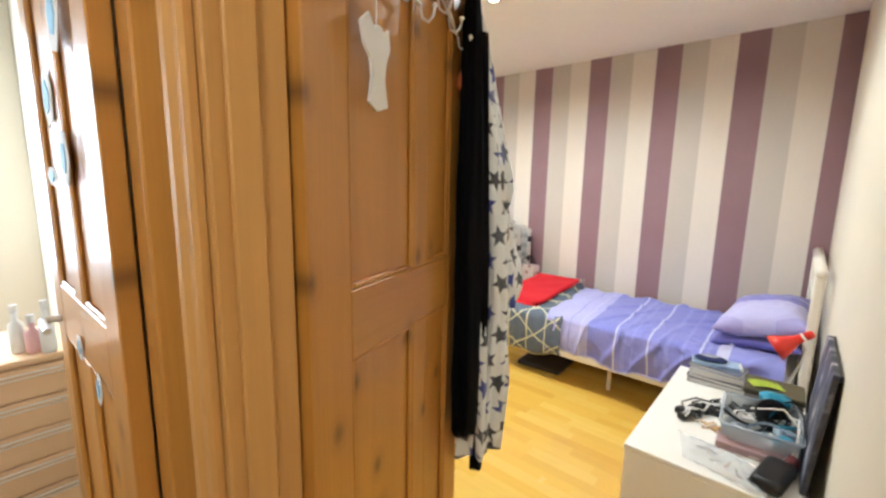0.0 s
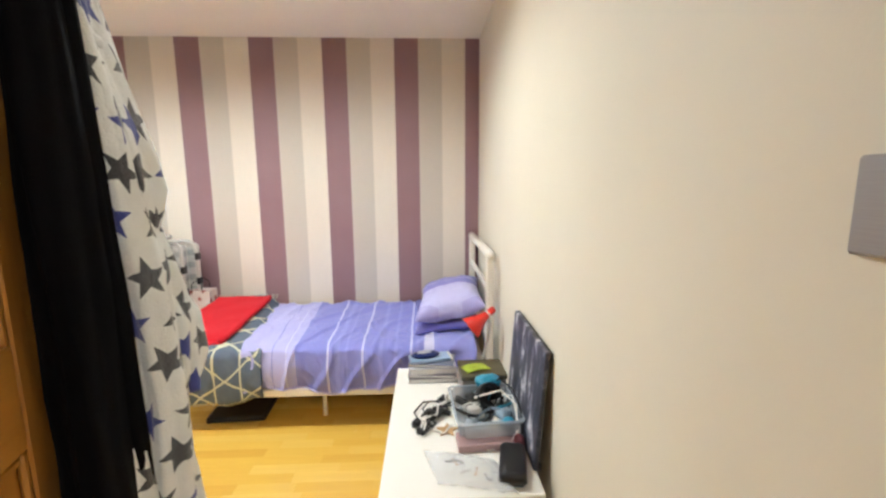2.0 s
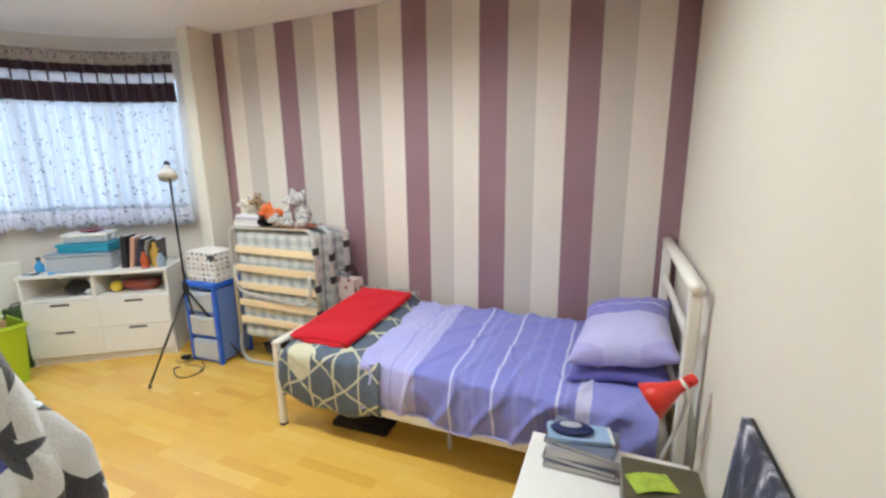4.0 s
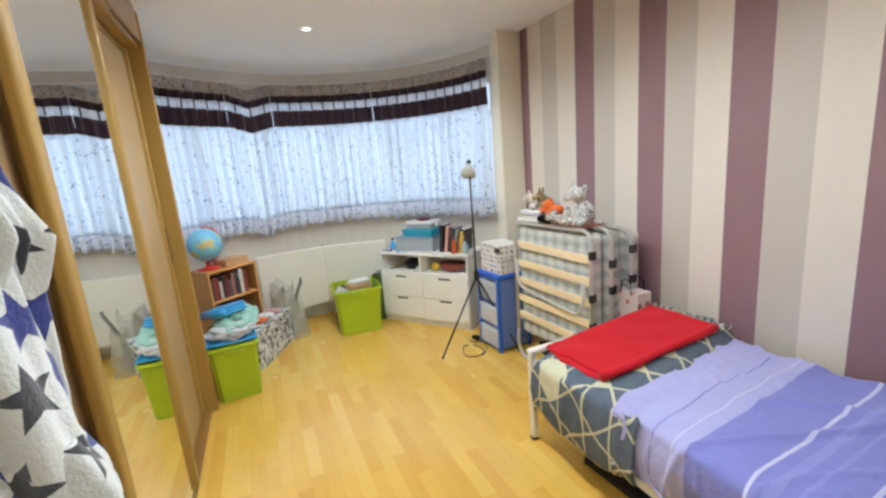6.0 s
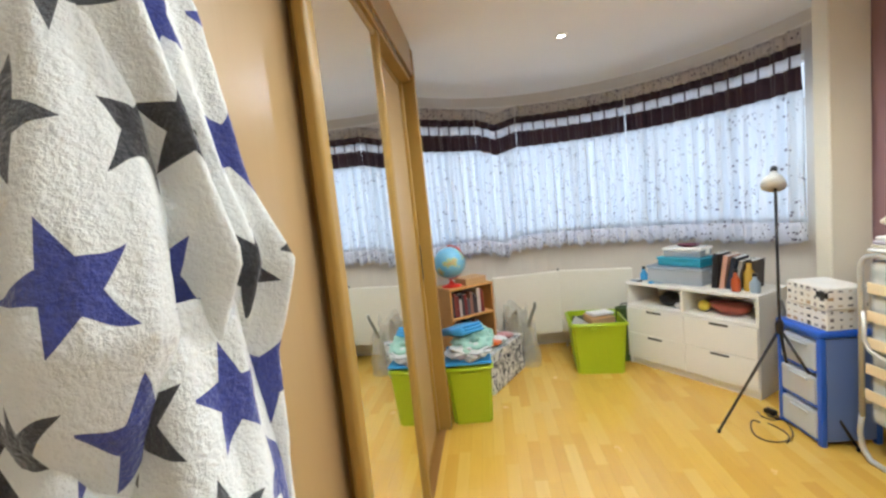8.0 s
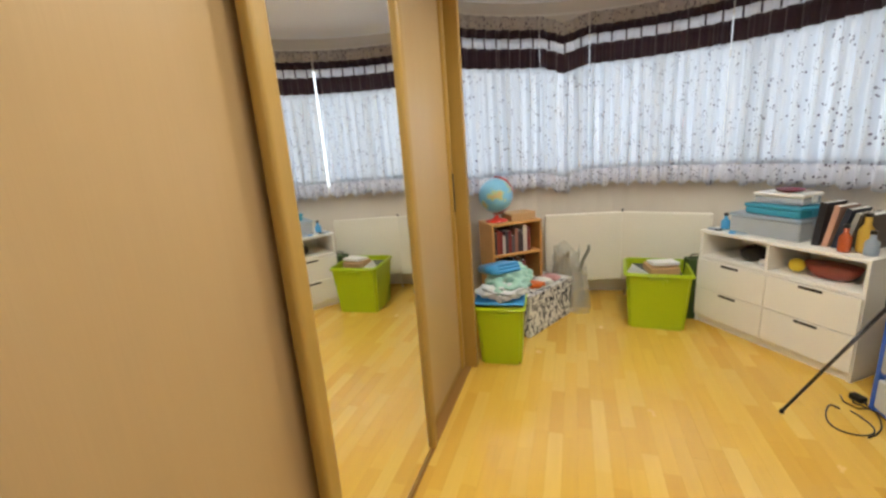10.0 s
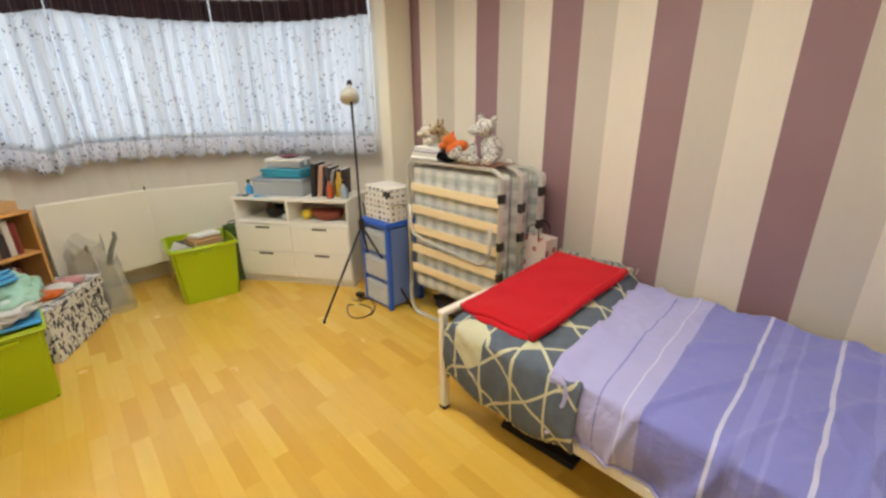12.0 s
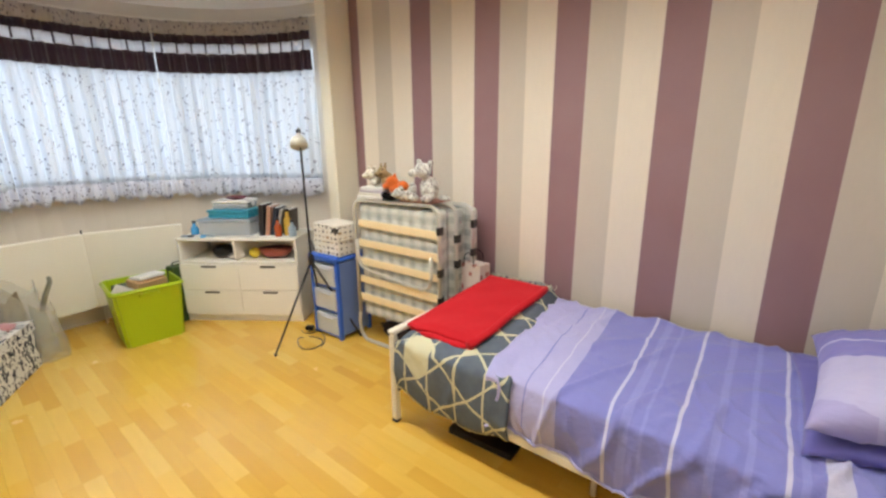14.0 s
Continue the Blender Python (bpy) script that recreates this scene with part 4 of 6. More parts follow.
def curtain(a0, a1, sag, folds, label, seed):
    th = empty("curtain", pose(BAY_X, BAY_Y, 0), label, "curtain", "bay curtains")
    length = radians(abs(a1 - a0)) * CR

    def strip(name, z0, z1, mat, dr, amp0, amp1, nz, lab=""):
        def f(u, v):
            a = radians(a0 + (a1 - a0) * u)
            z = z0 + (z1 - z0) * v
            amp = amp0 + (amp1 - amp0) * v
            ph = folds * 2 * math.pi * u + 1.6 * noise.noise(Vector((u * 4, seed, 0)))
            depth = amp * (math.sin(ph) + 0.45 * math.sin(2.3 * ph + seed)) + 0.008 * noise.noise(Vector((u * 22, z * 3, seed)))
            dip = -sag * max(0.0, 1 - abs(u - 0.5) * 2.0)
            r = CR + dr + depth
            hem = (0.010 * math.sin(ph * 0.5 + seed) + 0.012 * math.sin(ph + 1.2)) if z < 1.1 else 0.0
            return (r * math.cos(a), r * math.sin(a), z + dip + hem)

        n = max(24, int(folds * 14))
        part(name, thicken(sheet(n, nz, f, lambda u, v: (u * length * 1.35 + seed, z0 + (z1 - z0) * v)), 0.0016), mat, th, lab, smooth=True)

    strip("header", 2.332, 2.236, M_header, 0.0, 0.010, 0.012, 3, "gathered leaf-print header")
    strip("upper_band", 2.236, 2.172, M_plum, -0.001, 0.012, 0.012, 2, "dark plum band")
    strip("square_band", 2.172, 2.100, M_whiteband, 0.0, 0.012, 0.013, 2, "white band of squares")
    strip("lower_band", 2.100, 1.955, M_plum, -0.001, 0.014, 0.020, 4, "dark plum band")
    strip("sheer", 1.955, 1.12, M_sheer, 0.001, 0.020, 0.031, 16, "translucent white leaf-print cloth")
    strip("hem", 1.12, 0.985, M_hem, 0.001, 0.031, 0.034, 5, "densely printed hem")
    for i in range(int(length / 0.10)):
        u = (i + 0.5) / int(length / 0.10)
        a = a0 + (a1 - a0) * u
        dip = -sag * max(0.0, 1 - abs(u - 0.5) * 2.0)
        px, py = (CR - 0.022) * math.cos(radians(a)), (CR - 0.022) * math.sin(radians(a))
        part("ladder_tab", rbox((-0.002, -0.006, 2.10 + dip), (0.001, 0.006, 2.172 + dip), 0, m=pose(px, py, 0, 0, 0, a)), M_plum, th)
    return th


curtain(103, 151, 0.0, 13, "white leaf-print curtain with plum bands, drawn across the bay", 0.3)
curtain(151.5, 187.9, 0.0, 10, "white leaf-print curtain with plum bands, drawn across the bay", 2.1)
curtain(188.3, 203, 0.055, 4, "white leaf-print curtain with plum bands, sagging on its rail", 4.4)
curtain(203.5, 252, 0.0, 13, "white leaf-print curtain with plum bands, drawn across the bay", 6.2)
rail = part("curtain_rail", tube([(*arc(CR + 0.03, 100 + 156 * i / 40), 2.345) for i in range(41)], 0.009, 8), M_gloss)
tagged(rail, "thin white curved curtain rail round the bay", "curtain rail")

for a0, a1 in ((151.5, 177.35), (177.4, 203.0)):
    (x0, y0), (x1, y1) = arc(1.44, a0), arc(1.44, a1)
    w = math.hypot(x1 - x0, y1 - y0)
    rad = empty("radiator", pose(x0, y0, 0, 0, 0, math.degrees(math.atan2(y1 - y0, x1 - x0))), "flat white panel radiator below the bay window", "radiator", "bay radiators")
    part("panel", rbox((0.001, 0.0, 0.17), (w - 0.001, 0.03, 0.76), 0.008, 2), M_radiator, rad)
    part("rear_panel", rbox((0.02, -0.07, 0.18), (w - 0.02, -0.05, 0.75), 0.006), M_radiator, rad)
    grille = merge(*[rbox((0.02 + (w - 0.05) * i / 24, -0.048, 0.745), (0.026 + (w - 0.05) * i / 24, -0.002, 0.752), 0) for i in range(25)])
    part("grille", grille, M_radiator, rad)
    part("bracket", rbox((0.06, -0.16, 0.3), (0.10, -0.071, 0.34), 0.003), M_radiator, rad)
    part("bracket", rbox((w - 0.10, -0.16, 0.3), (w - 0.06, -0.071, 0.34), 0.003), M_radiator, rad)
    part("pipe", tube([(w - 0.03, -0.06, 0.0), (w - 0.03, -0.06, 0.12), (w - 0.03, -0.06, 0.185)], 0.007, 8), M_gloss, rad, smooth=True)
part_v = empty("radiator_valve", pose(*arc(1.425, 177.4), 0.755), "small dark radiator bleed valve", "valve")
part("body", tube([(0, 0, 0), (0, 0, 0.03)], 0.006, 8), M_blackmetal, part_v)

# ---- bed ----
bed = empty("single_bed", pose(0, 0, 0), "single bed with a white enamelled steel frame", "bed")
BY0, BY1, BX0, BX1 = 2.685, 3.585, -1.905, 0.045
for y in (BY0, BY1):
    part("foot_post", rbox((BX0 - 0.017, y - 0.017, 0.012), (BX0 + 0.017, y + 0.017, 0.485), 0.008, 2), M_bedmetal, bed)
    part("post_foot", rbox((BX0 - 0.019, y - 0.019, 0), (BX0 + 0.019, y + 0.019, 0.0115), 0.003), M_black, bed)
    part("head_post", rbox((BX1 - 0.022, y - 0.022, 0.0), (BX1 + 0.022, y + 0.022, 1.005), 0.010, 2), M_bedmetal, bed)
    part("side_rail", rbox((BX0 + 0.018, y - 0.012, 0.21), (BX1 - 0.023, y + 0.012, 0.255), 0.005), M_bedmetal, bed)
part("foot_rail", rbox((BX0 - 0.022, BY0 - 0.02, 0.486), (BX0 + 0.022, BY1 + 0.02, 0.512), 0.011, 3), M_bedmetal, bed)
part("foot_crossbar", rbox((BX0 - 0.010, BY0 + 0.018, 0.28), (BX0 + 0.010, BY1 - 0.018, 0.30), 0.004), M_bedmetal, bed)
part("head_rail", tube([(BX1, BY0 - 0.03, 1.018), (BX1, BY1 + 0.02, 1.018)], 0.026, 14), M_bedmetal, bed, smooth=True)
part("head_rail", rbox((BX1 - 0.011, BY0 + 0.023, 0.80), (BX1 + 0.011, BY1 - 0.023, 0.835), 0.006, 2), M_bedmetal, bed)
part("head_rail", rbox((BX1 - 0.011, BY0 + 0.023, 0.50), (BX1 + 0.011, BY1 - 0.023, 0.535), 0.006, 2), M_bedmetal, bed)
for x in (-0.945,):
    for y in (2.84, 3.42):
        part("centre_leg", tube([(x, y, 0.0), (x, y, 0.225)], 0.012, 12), M_bedmetal, bed, smooth=True)
    part("crossbar", rbox((x - 0.012, BY0 + 0.013, 0.226), (x + 0.012, BY1 - 0.013, 0.25), 0.003), M_bedmetal, bed)
for i in range(14):
    x = -1.82 + i * 0.138
    part("slat", rbox((x, BY0 + 0.014, 0.256), (x + 0.06, BY1 - 0.014, 0.266), 0.002), M_beech, bed)
mat_ob = part("mattress", rbox((-1.875, BY0 + 0.005, 0.268), (0.015, BY1 - 0.005, 0.445), 0.045, 4), M_mattress)
tagged(mat_ob, "white mattress under the covers on the bed", "mattress")


def cover(x0, x1, mat, label, name, seed, lift, hem_z, wrinkle, foot=False, nx=90, cat="duvet", pile=0.0, skew=(0.0, 0.0)):
    """Bedding laid over the mattress: flat top, rounded edge and a drop on the open side."""
    drop = 0.47 + lift - hem_z
    top = BY1 - 0.02 - (BY0 - 0.012)
    total = top + drop

    def f(u, v):
        s = v * total
        across = min(1.0, s / top)
        x = x0 + (x1 - x0) * u + (1 - u) ** 2 * (skew[0] + (skew[1] - skew[0]) * across)
        tucked = min(1.0, max(0.0, (x + 1.50 - 0.16 * across) / 0.08)) if foot else 0.0
        if s < top:
            y, z = BY1 - 0.02 - s, 0.47 + lift
            edge = max(0.0, (s - top + 0.09) / 0.09)
            z -= 0.022 * edge * edge
            z += pile * (1 - s / top) ** 1.6 * (1 - tucked) - 0.022 * tucked
        else:
            d = s - top
            bulge = 0.014 * math.sin(min(1.0, d / drop) * math.pi)
            y, z = BY0 - 0.012 - bulge, 0.448 + lift - d
        w = noise.noise(Vector((x * 6 + seed, s * 4, 0))) * 0.5 + noise.noise(Vector((x * 38 + seed, s * 20, 5))) * 0.05 + noise.noise(Vector((x * 17 + seed, s * 9, 3))) * 0.16
        rid = abs(noise.noise(Vector((x * 4.5 + s * 2.0 + seed, s * 2.2, 7))))
        cre = abs(noise.noise(Vector((x * 9 - s * 5 + seed, s * 7 + x * 2, 11))))
        bump = wrinkle * (w + 0.7 * (1 - min(1.0, rid * 7)) + 0.45 * (1 - min(1.0, cre * 9)) * (0.5 + noise.noise(Vector((x * 2 + seed, s * 2, 21)))))
        if s < top:
            z += bump
        else:
            y -= bump * 1.2
            z -= 0.018 * (d / drop) * math.sin(x * 9 + seed) + 0.010 * math.sin(x * 23 + seed)
        if foot:
            k = max(0.0, (x0 + 0.06 - x) / 0.06)
            z -= 0.03 * k * k
        return (x, y, z)

    bm = thicken(sheet(nx, 84, f, lambda u, v: (u * (x1 - x0), v * total)), -0.012)
    th = part(name, bm, mat, smooth=True)
    tagged(th, label, cat)
    edge = []
    for i in range(nx + 1):
        q = f(i / nx, 1.0)
        edge.append((q[0], q[1] - 0.004, q[2]))
    part("hem_seam", tube(edge, 0.005, 6), mat, th, smooth=True)
    return th


cover(-1.868, -1.24, M_geo, "slate-blue quilt with a cream geometric print, folded over the bed's foot", "patterned_quilt", 3.0, 0.018, 0.225, 0.012, True, 70, "quilt", 0.075)
quilt = bpy.data.objects["patterned_quilt"]
rq = random.Random(8)
tassels = []
for i in range(62):
    tx = -1.862 + 0.55 * i / 61
    tz = 0.212 - 0.018 * math.sin(tx * 9 + 3.0) - 0.010 * math.sin(tx * 23 + 3.0)
    lean = rq.uniform(-0.006, 0.006)
    tassels.append(tube([(tx, BY0 - 0.018, tz + 0.008), (tx + lean * 0.5, BY0 - 0.021, tz - 0.008), (tx + lean, BY0 - 0.018, tz - 0.022 - rq.random() * 0.008)], 0.0026, 5))
for i in range(34):
    ty = 3.50 - 0.012 * (i % 3)
    tx = -1.86 + 0.42 * i / 33
    tassels.append(tube([(tx, ty, 0.575), (tx + rq.uniform(-0.006, 0.006), ty + 0.02, 0.59), (tx + rq.uniform(-0.008, 0.008), ty + 0.03, 0.594)], 0.0026, 5))
fringe = part("fringe", merge(*tassels), cloth("cream_fringe", (206, 202, 180)), quilt, "short cream fringe", smooth=True)
fringe["kind"] = "stuff"
cover(-1.475, -0.03, M_duvet, "violet and lilac striped duvet, rumpled over the bed", "striped_duvet", 9.0, 0.036, 0.275, 0.024, False, 190, skew=(0.03, 0.125))


def pillow(c, size, m, mat, name, label, seed):
    def surf(sign):
        def g(u, v):
            a, b = u * 2 - 1, v * 2 - 1
            rim = max(0.0, (1 - abs(a) ** 3.2)) ** 0.55 * max(0.0, (1 - abs(b) ** 3.2)) ** 0.55
            pin = 1 - 0.06 * (1 - a * a) * (abs(b) > 0.97) - 0.05 * b * b * (1 - abs(a)) * 0.6
            h = sign * size[2] * rim * (1 + 0.10 * noise.noise(Vector((a * 2 + seed, b * 2, sign))))
            return (a * size[0] * (1 - 0.07 * (1 - b * b)) * (1 + 0.05 * a * a * b * b), b * size[1] * (1 - 0.07 * (1 - a * a)) * pin * (1 + 0.04 * a * a * b * b), h + (0.006 * noise.noise(Vector((a * 7, b * 7, seed))) + 0.016 * (1 - min(1.0, 6 * abs(noise.noise(Vector((a * 2.2 + b + seed, b * 3.0 - a, 4)))))) * abs(b) ** 1.5 * sign) * rim)
        return g

    bm = merge(sheet(36, 36, surf(1)), sheet(36, 36, surf(-1)))
    bmesh.ops.remove_doubles(bm, verts=bm.verts, dist=0.0005)
    bm.transform(m)
    ob = part(name, bm, mat, smooth=True)
    ob.location = c
    return tagged(ob, label, "pillow")


def pillow_mat():
    k = Mat("banded_pillowcase", 0.88)
    q = k.sep(k.coord())
    y = k.math("ADD", q[1], k.math("MULTIPLY", k.math("MULTIPLY", q[0], q[0]), -1.6))
    c = k.ramp(k.math("ADD", k.math("MULTIPLY", y, 1.2), 0.5), [(0.0, srgb(178, 172, 222)), (0.10, srgb(196, 192, 232)), (0.44, srgb(130, 126, 204)), (0.60, srgb(208, 206, 238)), (0.62, srgb(126, 122, 200))], "CONSTANT")
    k.col(k.mix(k.math("MULTIPLY", k.noise(k.coord(), 12, 3), 0.2), c, srgb(130, 124, 196)))
    k.b.inputs["Sheen Weight"].default_value = 0.2
    k.bump(k.noise(k.vec(k.coord(), (0.5, 1.4, 1)), 9, 4), 0.5, 0.03)
    return k.m


pillow((-0.185, 3.17, 0.54), (0.20, 0.36, 0.042), pose(0, 0, 0, 0, -5, 2), M_pillow_dark, "under_pillow", "violet pillow beneath another on the bed", 2.0)
pillow((-0.15, 3.17, 0.648), (0.21, 0.37, 0.10), pose(0, 0, 0, 0, -12, -3), pillow_mat(), "banded_pillow", "lilac and violet banded pillow against the headboard", 5.0)

blanket = empty("red_blanket", pose(0, 0, 0), "folded bright red blanket on the foot of the bed", "blanket")
for i, (dx, dy, dz, th_) in enumerate(((0.0, 0.022, 0.0, 0.014), (0.010, 0.0, 0.015, 0.014), (-0.004, 0.012, 0.030, 0.014))):
    def fold(u, v, dx=dx, dy=dy, dz=dz, i=i):
        x = -1.865 + dx + 0.365 * u + 0.02 * v
        y = 2.742 + dy + (0.725 - dy) * v + (1 - v) * (0.010 * math.sin(u * 5 + i * 2.1) + 0.006 * math.sin(u * 13 + i))
        sag = -0.010 * max(0.0, 1 - v * 14)
        return (x + 0.006 * math.sin(v * 9), y, 0.508 + dz + sag + 0.006 * noise.noise(Vector((u * 3, v * 5, i))) + 0.062 * v ** 1.5)
    part("layer", thicken(sheet(24, 60, fold), th_ * 0.9), M_red, blanket, smooth=True)
fold_edge = [(-1.498 + 0.006 * math.sin(v * 9 / 12) + 0.02 * v / 12, 2.75 + 0.715 * v / 12, 0.527 + 0.062 * (v / 12) ** 1.5) for v in range(13)]
part("fold", tube(fold_edge, 0.019, 12), M_red, blanket, smooth=True)

pad = empty("black_case", pose(-1.475, 2.95, 0, 0, 0, 3), "flat black case on the floor under the bed", "case")
part("base", rbox((-0.17, -0.17, 0.0), (0.17, 0.17, 0.022), 0.006, 2), M_black, pad)
part("lid", rbox((-0.168, -0.168, 0.0225), (0.168, 0.168, 0.034), 0.006, 2), M_black, pad)
part("catch", rbox((-0.02, -0.173, 0.014), (0.02, -0.1705, 0.028), 0.001), M_blackmetal, pad)


# ---- low white unit by the east wall and what lies on it ----
unit = empty("low_white_unit", pose(0, 0, 0), "low white storage unit beside the bed", "storage unit")
UX0, UX1, UY0, UY1, UH = -0.468, 0.055, 1.572, 2.515, 0.44
part("top", rbox((UX0, UY0, UH - 0.022), (UX1, UY1, UH), 0.003), M_white, unit)
part("side_panel", rbox((UX0 + 0.004, UY0 + 0.003, 0), (UX1 - 0.002, UY0 + 0.02, UH - 0.0225), 0.002), M_white, unit)
part("side_panel", rbox((UX0 + 0.004, UY1 - 0.02, 0), (UX1 - 0.002, UY1 - 0.003, UH - 0.0225), 0.002), M_white, unit)
part("back_panel", rbox((UX1 - 0.02, UY0 + 0.021, 0.02), (UX1 - 0.004, UY1 - 0.021, UH - 0.0225), 0), M_white, unit)
for i in range(2):
    y0 = UY0 + 0.022 + i * 0.4515
    dr = part("drawer", rbox((UX0 + 0.002, y0, 0.03), (UX0 + 0.02, y0 + 0.447, UH - 0.026), 0.003), M_white, unit)
    part("finger_slot", rbox((UX0 - 0.001, y0 + 0.17, UH - 0.05), (UX0 + 0.0018, y0 + 0.28, UH - 0.035), 0.0005), M_blackmetal, dr)
part("plinth", rbox((UX0 + 0.022, UY0 + 0.021, 0), (UX0 + 0.035, UY1 - 0.021, 0.029), 0), M_white, unit)

pic = empty("canvas_picture", pose(0.046, 1.68, UH + 0.001, 0, 4.0, 0), "dark marbled canvas picture leaning against the wall", "picture")
part("canvas", rbox((-0.002, 0, 0), (0.014, 0.47, 0.42), 0.002), M_canvas, pic)
for ez in (0.0, 0.40):
    part("stretcher_bar", rbox((0.0142, 0.0, ez), (0.022, 0.47, ez + 0.02), 0.001), M_black, pic)


def book(name, x, y, z, w, d, h, rz, cover_rgb, label, cat="book"):
    b = empty(name, pose(x, y, z, 0, 0, rz), label, cat)
    c = painted("cover_%d_%d_%d" % cover_rgb, cover_rgb, 0.4, 0.08, 8)
    part("page_block", rbox((-w / 2 + 0.002, -d / 2 + 0.003, 0.0025), (w / 2 - 0.003, d / 2 - 0.003, h - 0.0025), 0), M_paper, b)
    part("cover", merge(rbox((-w / 2, -d / 2, 0), (w / 2, d / 2, 0.0022), 0), rbox((-w / 2, -d / 2, h - 0.0022), (w / 2, d / 2, h), 0), rbox((-w / 2, -d / 2, 0.0023), (-w / 2 + 0.0018, d / 2, h - 0.0023), 0)), c, b)
    return b


z = UH + 0.001
for i, (col, h, w, d, rz, lab) in enumerate((((150, 146, 150), 0.022, 0.24, 0.17, 2, "grey-covered book in a low pile"), ((96, 92, 104), 0.018, 0.23, 0.17, -4, "dark grey book in a low pile"),
                                             ((190, 188, 192), 0.03, 0.23, 0.16, 3, "pale grey book in a low pile"), ((110, 116, 136), 0.016, 0.22, 0.15, -9, "slate-blue magazine on top of a pile"))):
    bk = book("book", -0.285, 2.42, z, w, d, h, rz, col, lab)
    z += h + 0.001
phone = empty("gadget_box", pose(-0.30, 2.41, z, 0, 0, 12), "blue and white boxed gadget on the book pile", "box")
part("box", rbox((-0.10, -0.045, 0), (0.10, 0.045, 0.018), 0.004, 2), painted("pale_blue_card", (160, 184, 216), 0.35, 0.15, 12), phone)
part("insert", lathe([(0.0, 0.0), (0.034, 0.002), (0.038, 0.010), (0.030, 0.020), (0.0, 0.024)], 32, pose(-0.02, 0, 0.0185) @ Matrix.Diagonal((1.9, 1.0, 1, 1))), painted("navy_gloss", (30, 42, 92), 0.15), phone, "glossy navy oval", smooth=True)
part("window", lathe([(0.0, 0.0), (0.022, 0.0), (0.020, 0.004), (0.0, 0.005)], 28, pose(-0.025, 0, 0.041) @ Matrix.Diagonal((1.7, 0.8, 1, 1))), painted("silver_print", (176, 178, 190), 0.2), phone, smooth=True)
part("end_flap", rbox((0.101, -0.044, 0.001), (0.112, 0.044, 0.017), 0.003), M_paper, phone)


def open_tray(name, x, y, z, w, d, h, rz, mat, label, cat, t=0.004, taper=0.9):
    tr = empty(name, pose(x, y, z, 0, 0, rz), label, cat)
    def ring(s, zz):
        return [(-w / 2 * s, -d / 2 * s, zz), (w / 2 * s, -d / 2 * s, zz), (w / 2 * s, d / 2 * s, zz), (-w / 2 * s, d / 2 * s, zz)]
    bm = bmesh.new()
    a, b = [bm.verts.new(p) for p in ring(taper, 0)], [bm.verts.new(p) for p in ring(1, h)]
    for i in range(4):
        bm.faces.new((a[i], a[(i + 1) % 4], b[(i + 1) % 4], b[i]))
    bm.faces.new(list(reversed(a)))
    bmesh.ops.bevel(bm, geom=[e for e in bm.edges if abs(e.verts[0].co.z - e.verts[1].co.z) > h * 0.5], offset=0.02, segments=3, affect="EDGES")
    part("tub", thicken(bm, t), mat, tr)
    rim = tube([(w / 2 * sx, d / 2 * sy, h) for sx, sy in ((-0.9, -1), (0.9, -1), (1, -0.9), (1, 0.9), (0.9, 1), (-0.9, 1), (-1, 0.9), (-1, -0.9))], 0.006, 8, True)
    part("rim", rim, mat, tr, smooth=True)
    return tr


tray = open_tray("storage_tray", -0.085, 1.97, UH + 0.002, 0.25, 0.30, 0.09, 4, M_clear, "clear plastic tray full of odds and ends", "tray", 0.003)
game = empty("board_game_box", pose(-0.085, 1.84, UH + 0.001, 0, 0, 3), "flat pinkish box under a tray of clutter", "box")
part("box", rbox((-0.12, -0.05, 0), (0.12, 0.04, 0.03), 0.003), painted("dusty_pink_card", (170, 140, 140), 0.6), game)
for cmat, word, pts in ((M_gloss, "white", [(-0.12, 2.0, 0.10), (-0.02, 1.96, 0.15), (0.03, 1.90, 0.12), (0.02, 1.83, 0.05), (-0.02, 1.80, 0.012), (-0.10, 1.79, 0.008)]),
                        (M_black, "black", [(-0.10, 2.06, 0.10), (-0.0, 2.08, 0.14), (0.04, 2.0, 0.13), (0.045, 1.88, 0.10), (0.035, 1.80, 0.02), (0.03, 1.75, 0.008)]),
                        (M_gloss, "white", [(-0.20, 2.10, 0.008), (-0.27, 2.06, 0.012), (-0.32, 2.0, 0.008), (-0.30, 1.93, 0.01), (-0.25, 1.90, 0.008), (-0.22, 1.95, 0.012)]),
                        (M_black, "black", [(-0.24, 2.15, 0.008), (-0.33, 2.14, 0.010), (-0.37, 2.06, 0.008), (-0.34, 1.97, 0.016), (-0.28, 1.99, 0.02), (-0.29, 2.08, 0.012)])):
    cord = part("cable", tube([(a, b, UH + c) for a, b, c in pts], 0.0035, 6), cmat, smooth=True)
    tagged(cord, "thin %s cable trailing over the clutter on the unit" % word, "cable", "cables on the unit")
grey_box = empty("grey_lidded_box", pose(-0.06, 2.23, UH + 0.001, 0, 0, 2), "grey-brown lidded box with a green paper on it", "box")
part("box", rbox((-0.10, -0.085, 0), (0.10, 0.085, 0.10), 0.008, 2), painted("taupe_box", (140, 128, 122), 0.5), grey_box)
part("lid", rbox((-0.104, -0.089, 0.1005), (0.104, 0.089, 0.125), 0.006, 2), painted("dark_olive_lid", (86, 80, 58), 0.45, 0.15, 20), grey_box)
leaflet = empty("green_leaflet", pose(-0.08, 2.22, UH + 0.1275, 0, 0, 25), "yellow-green leaflet lying on a box", "leaflet")
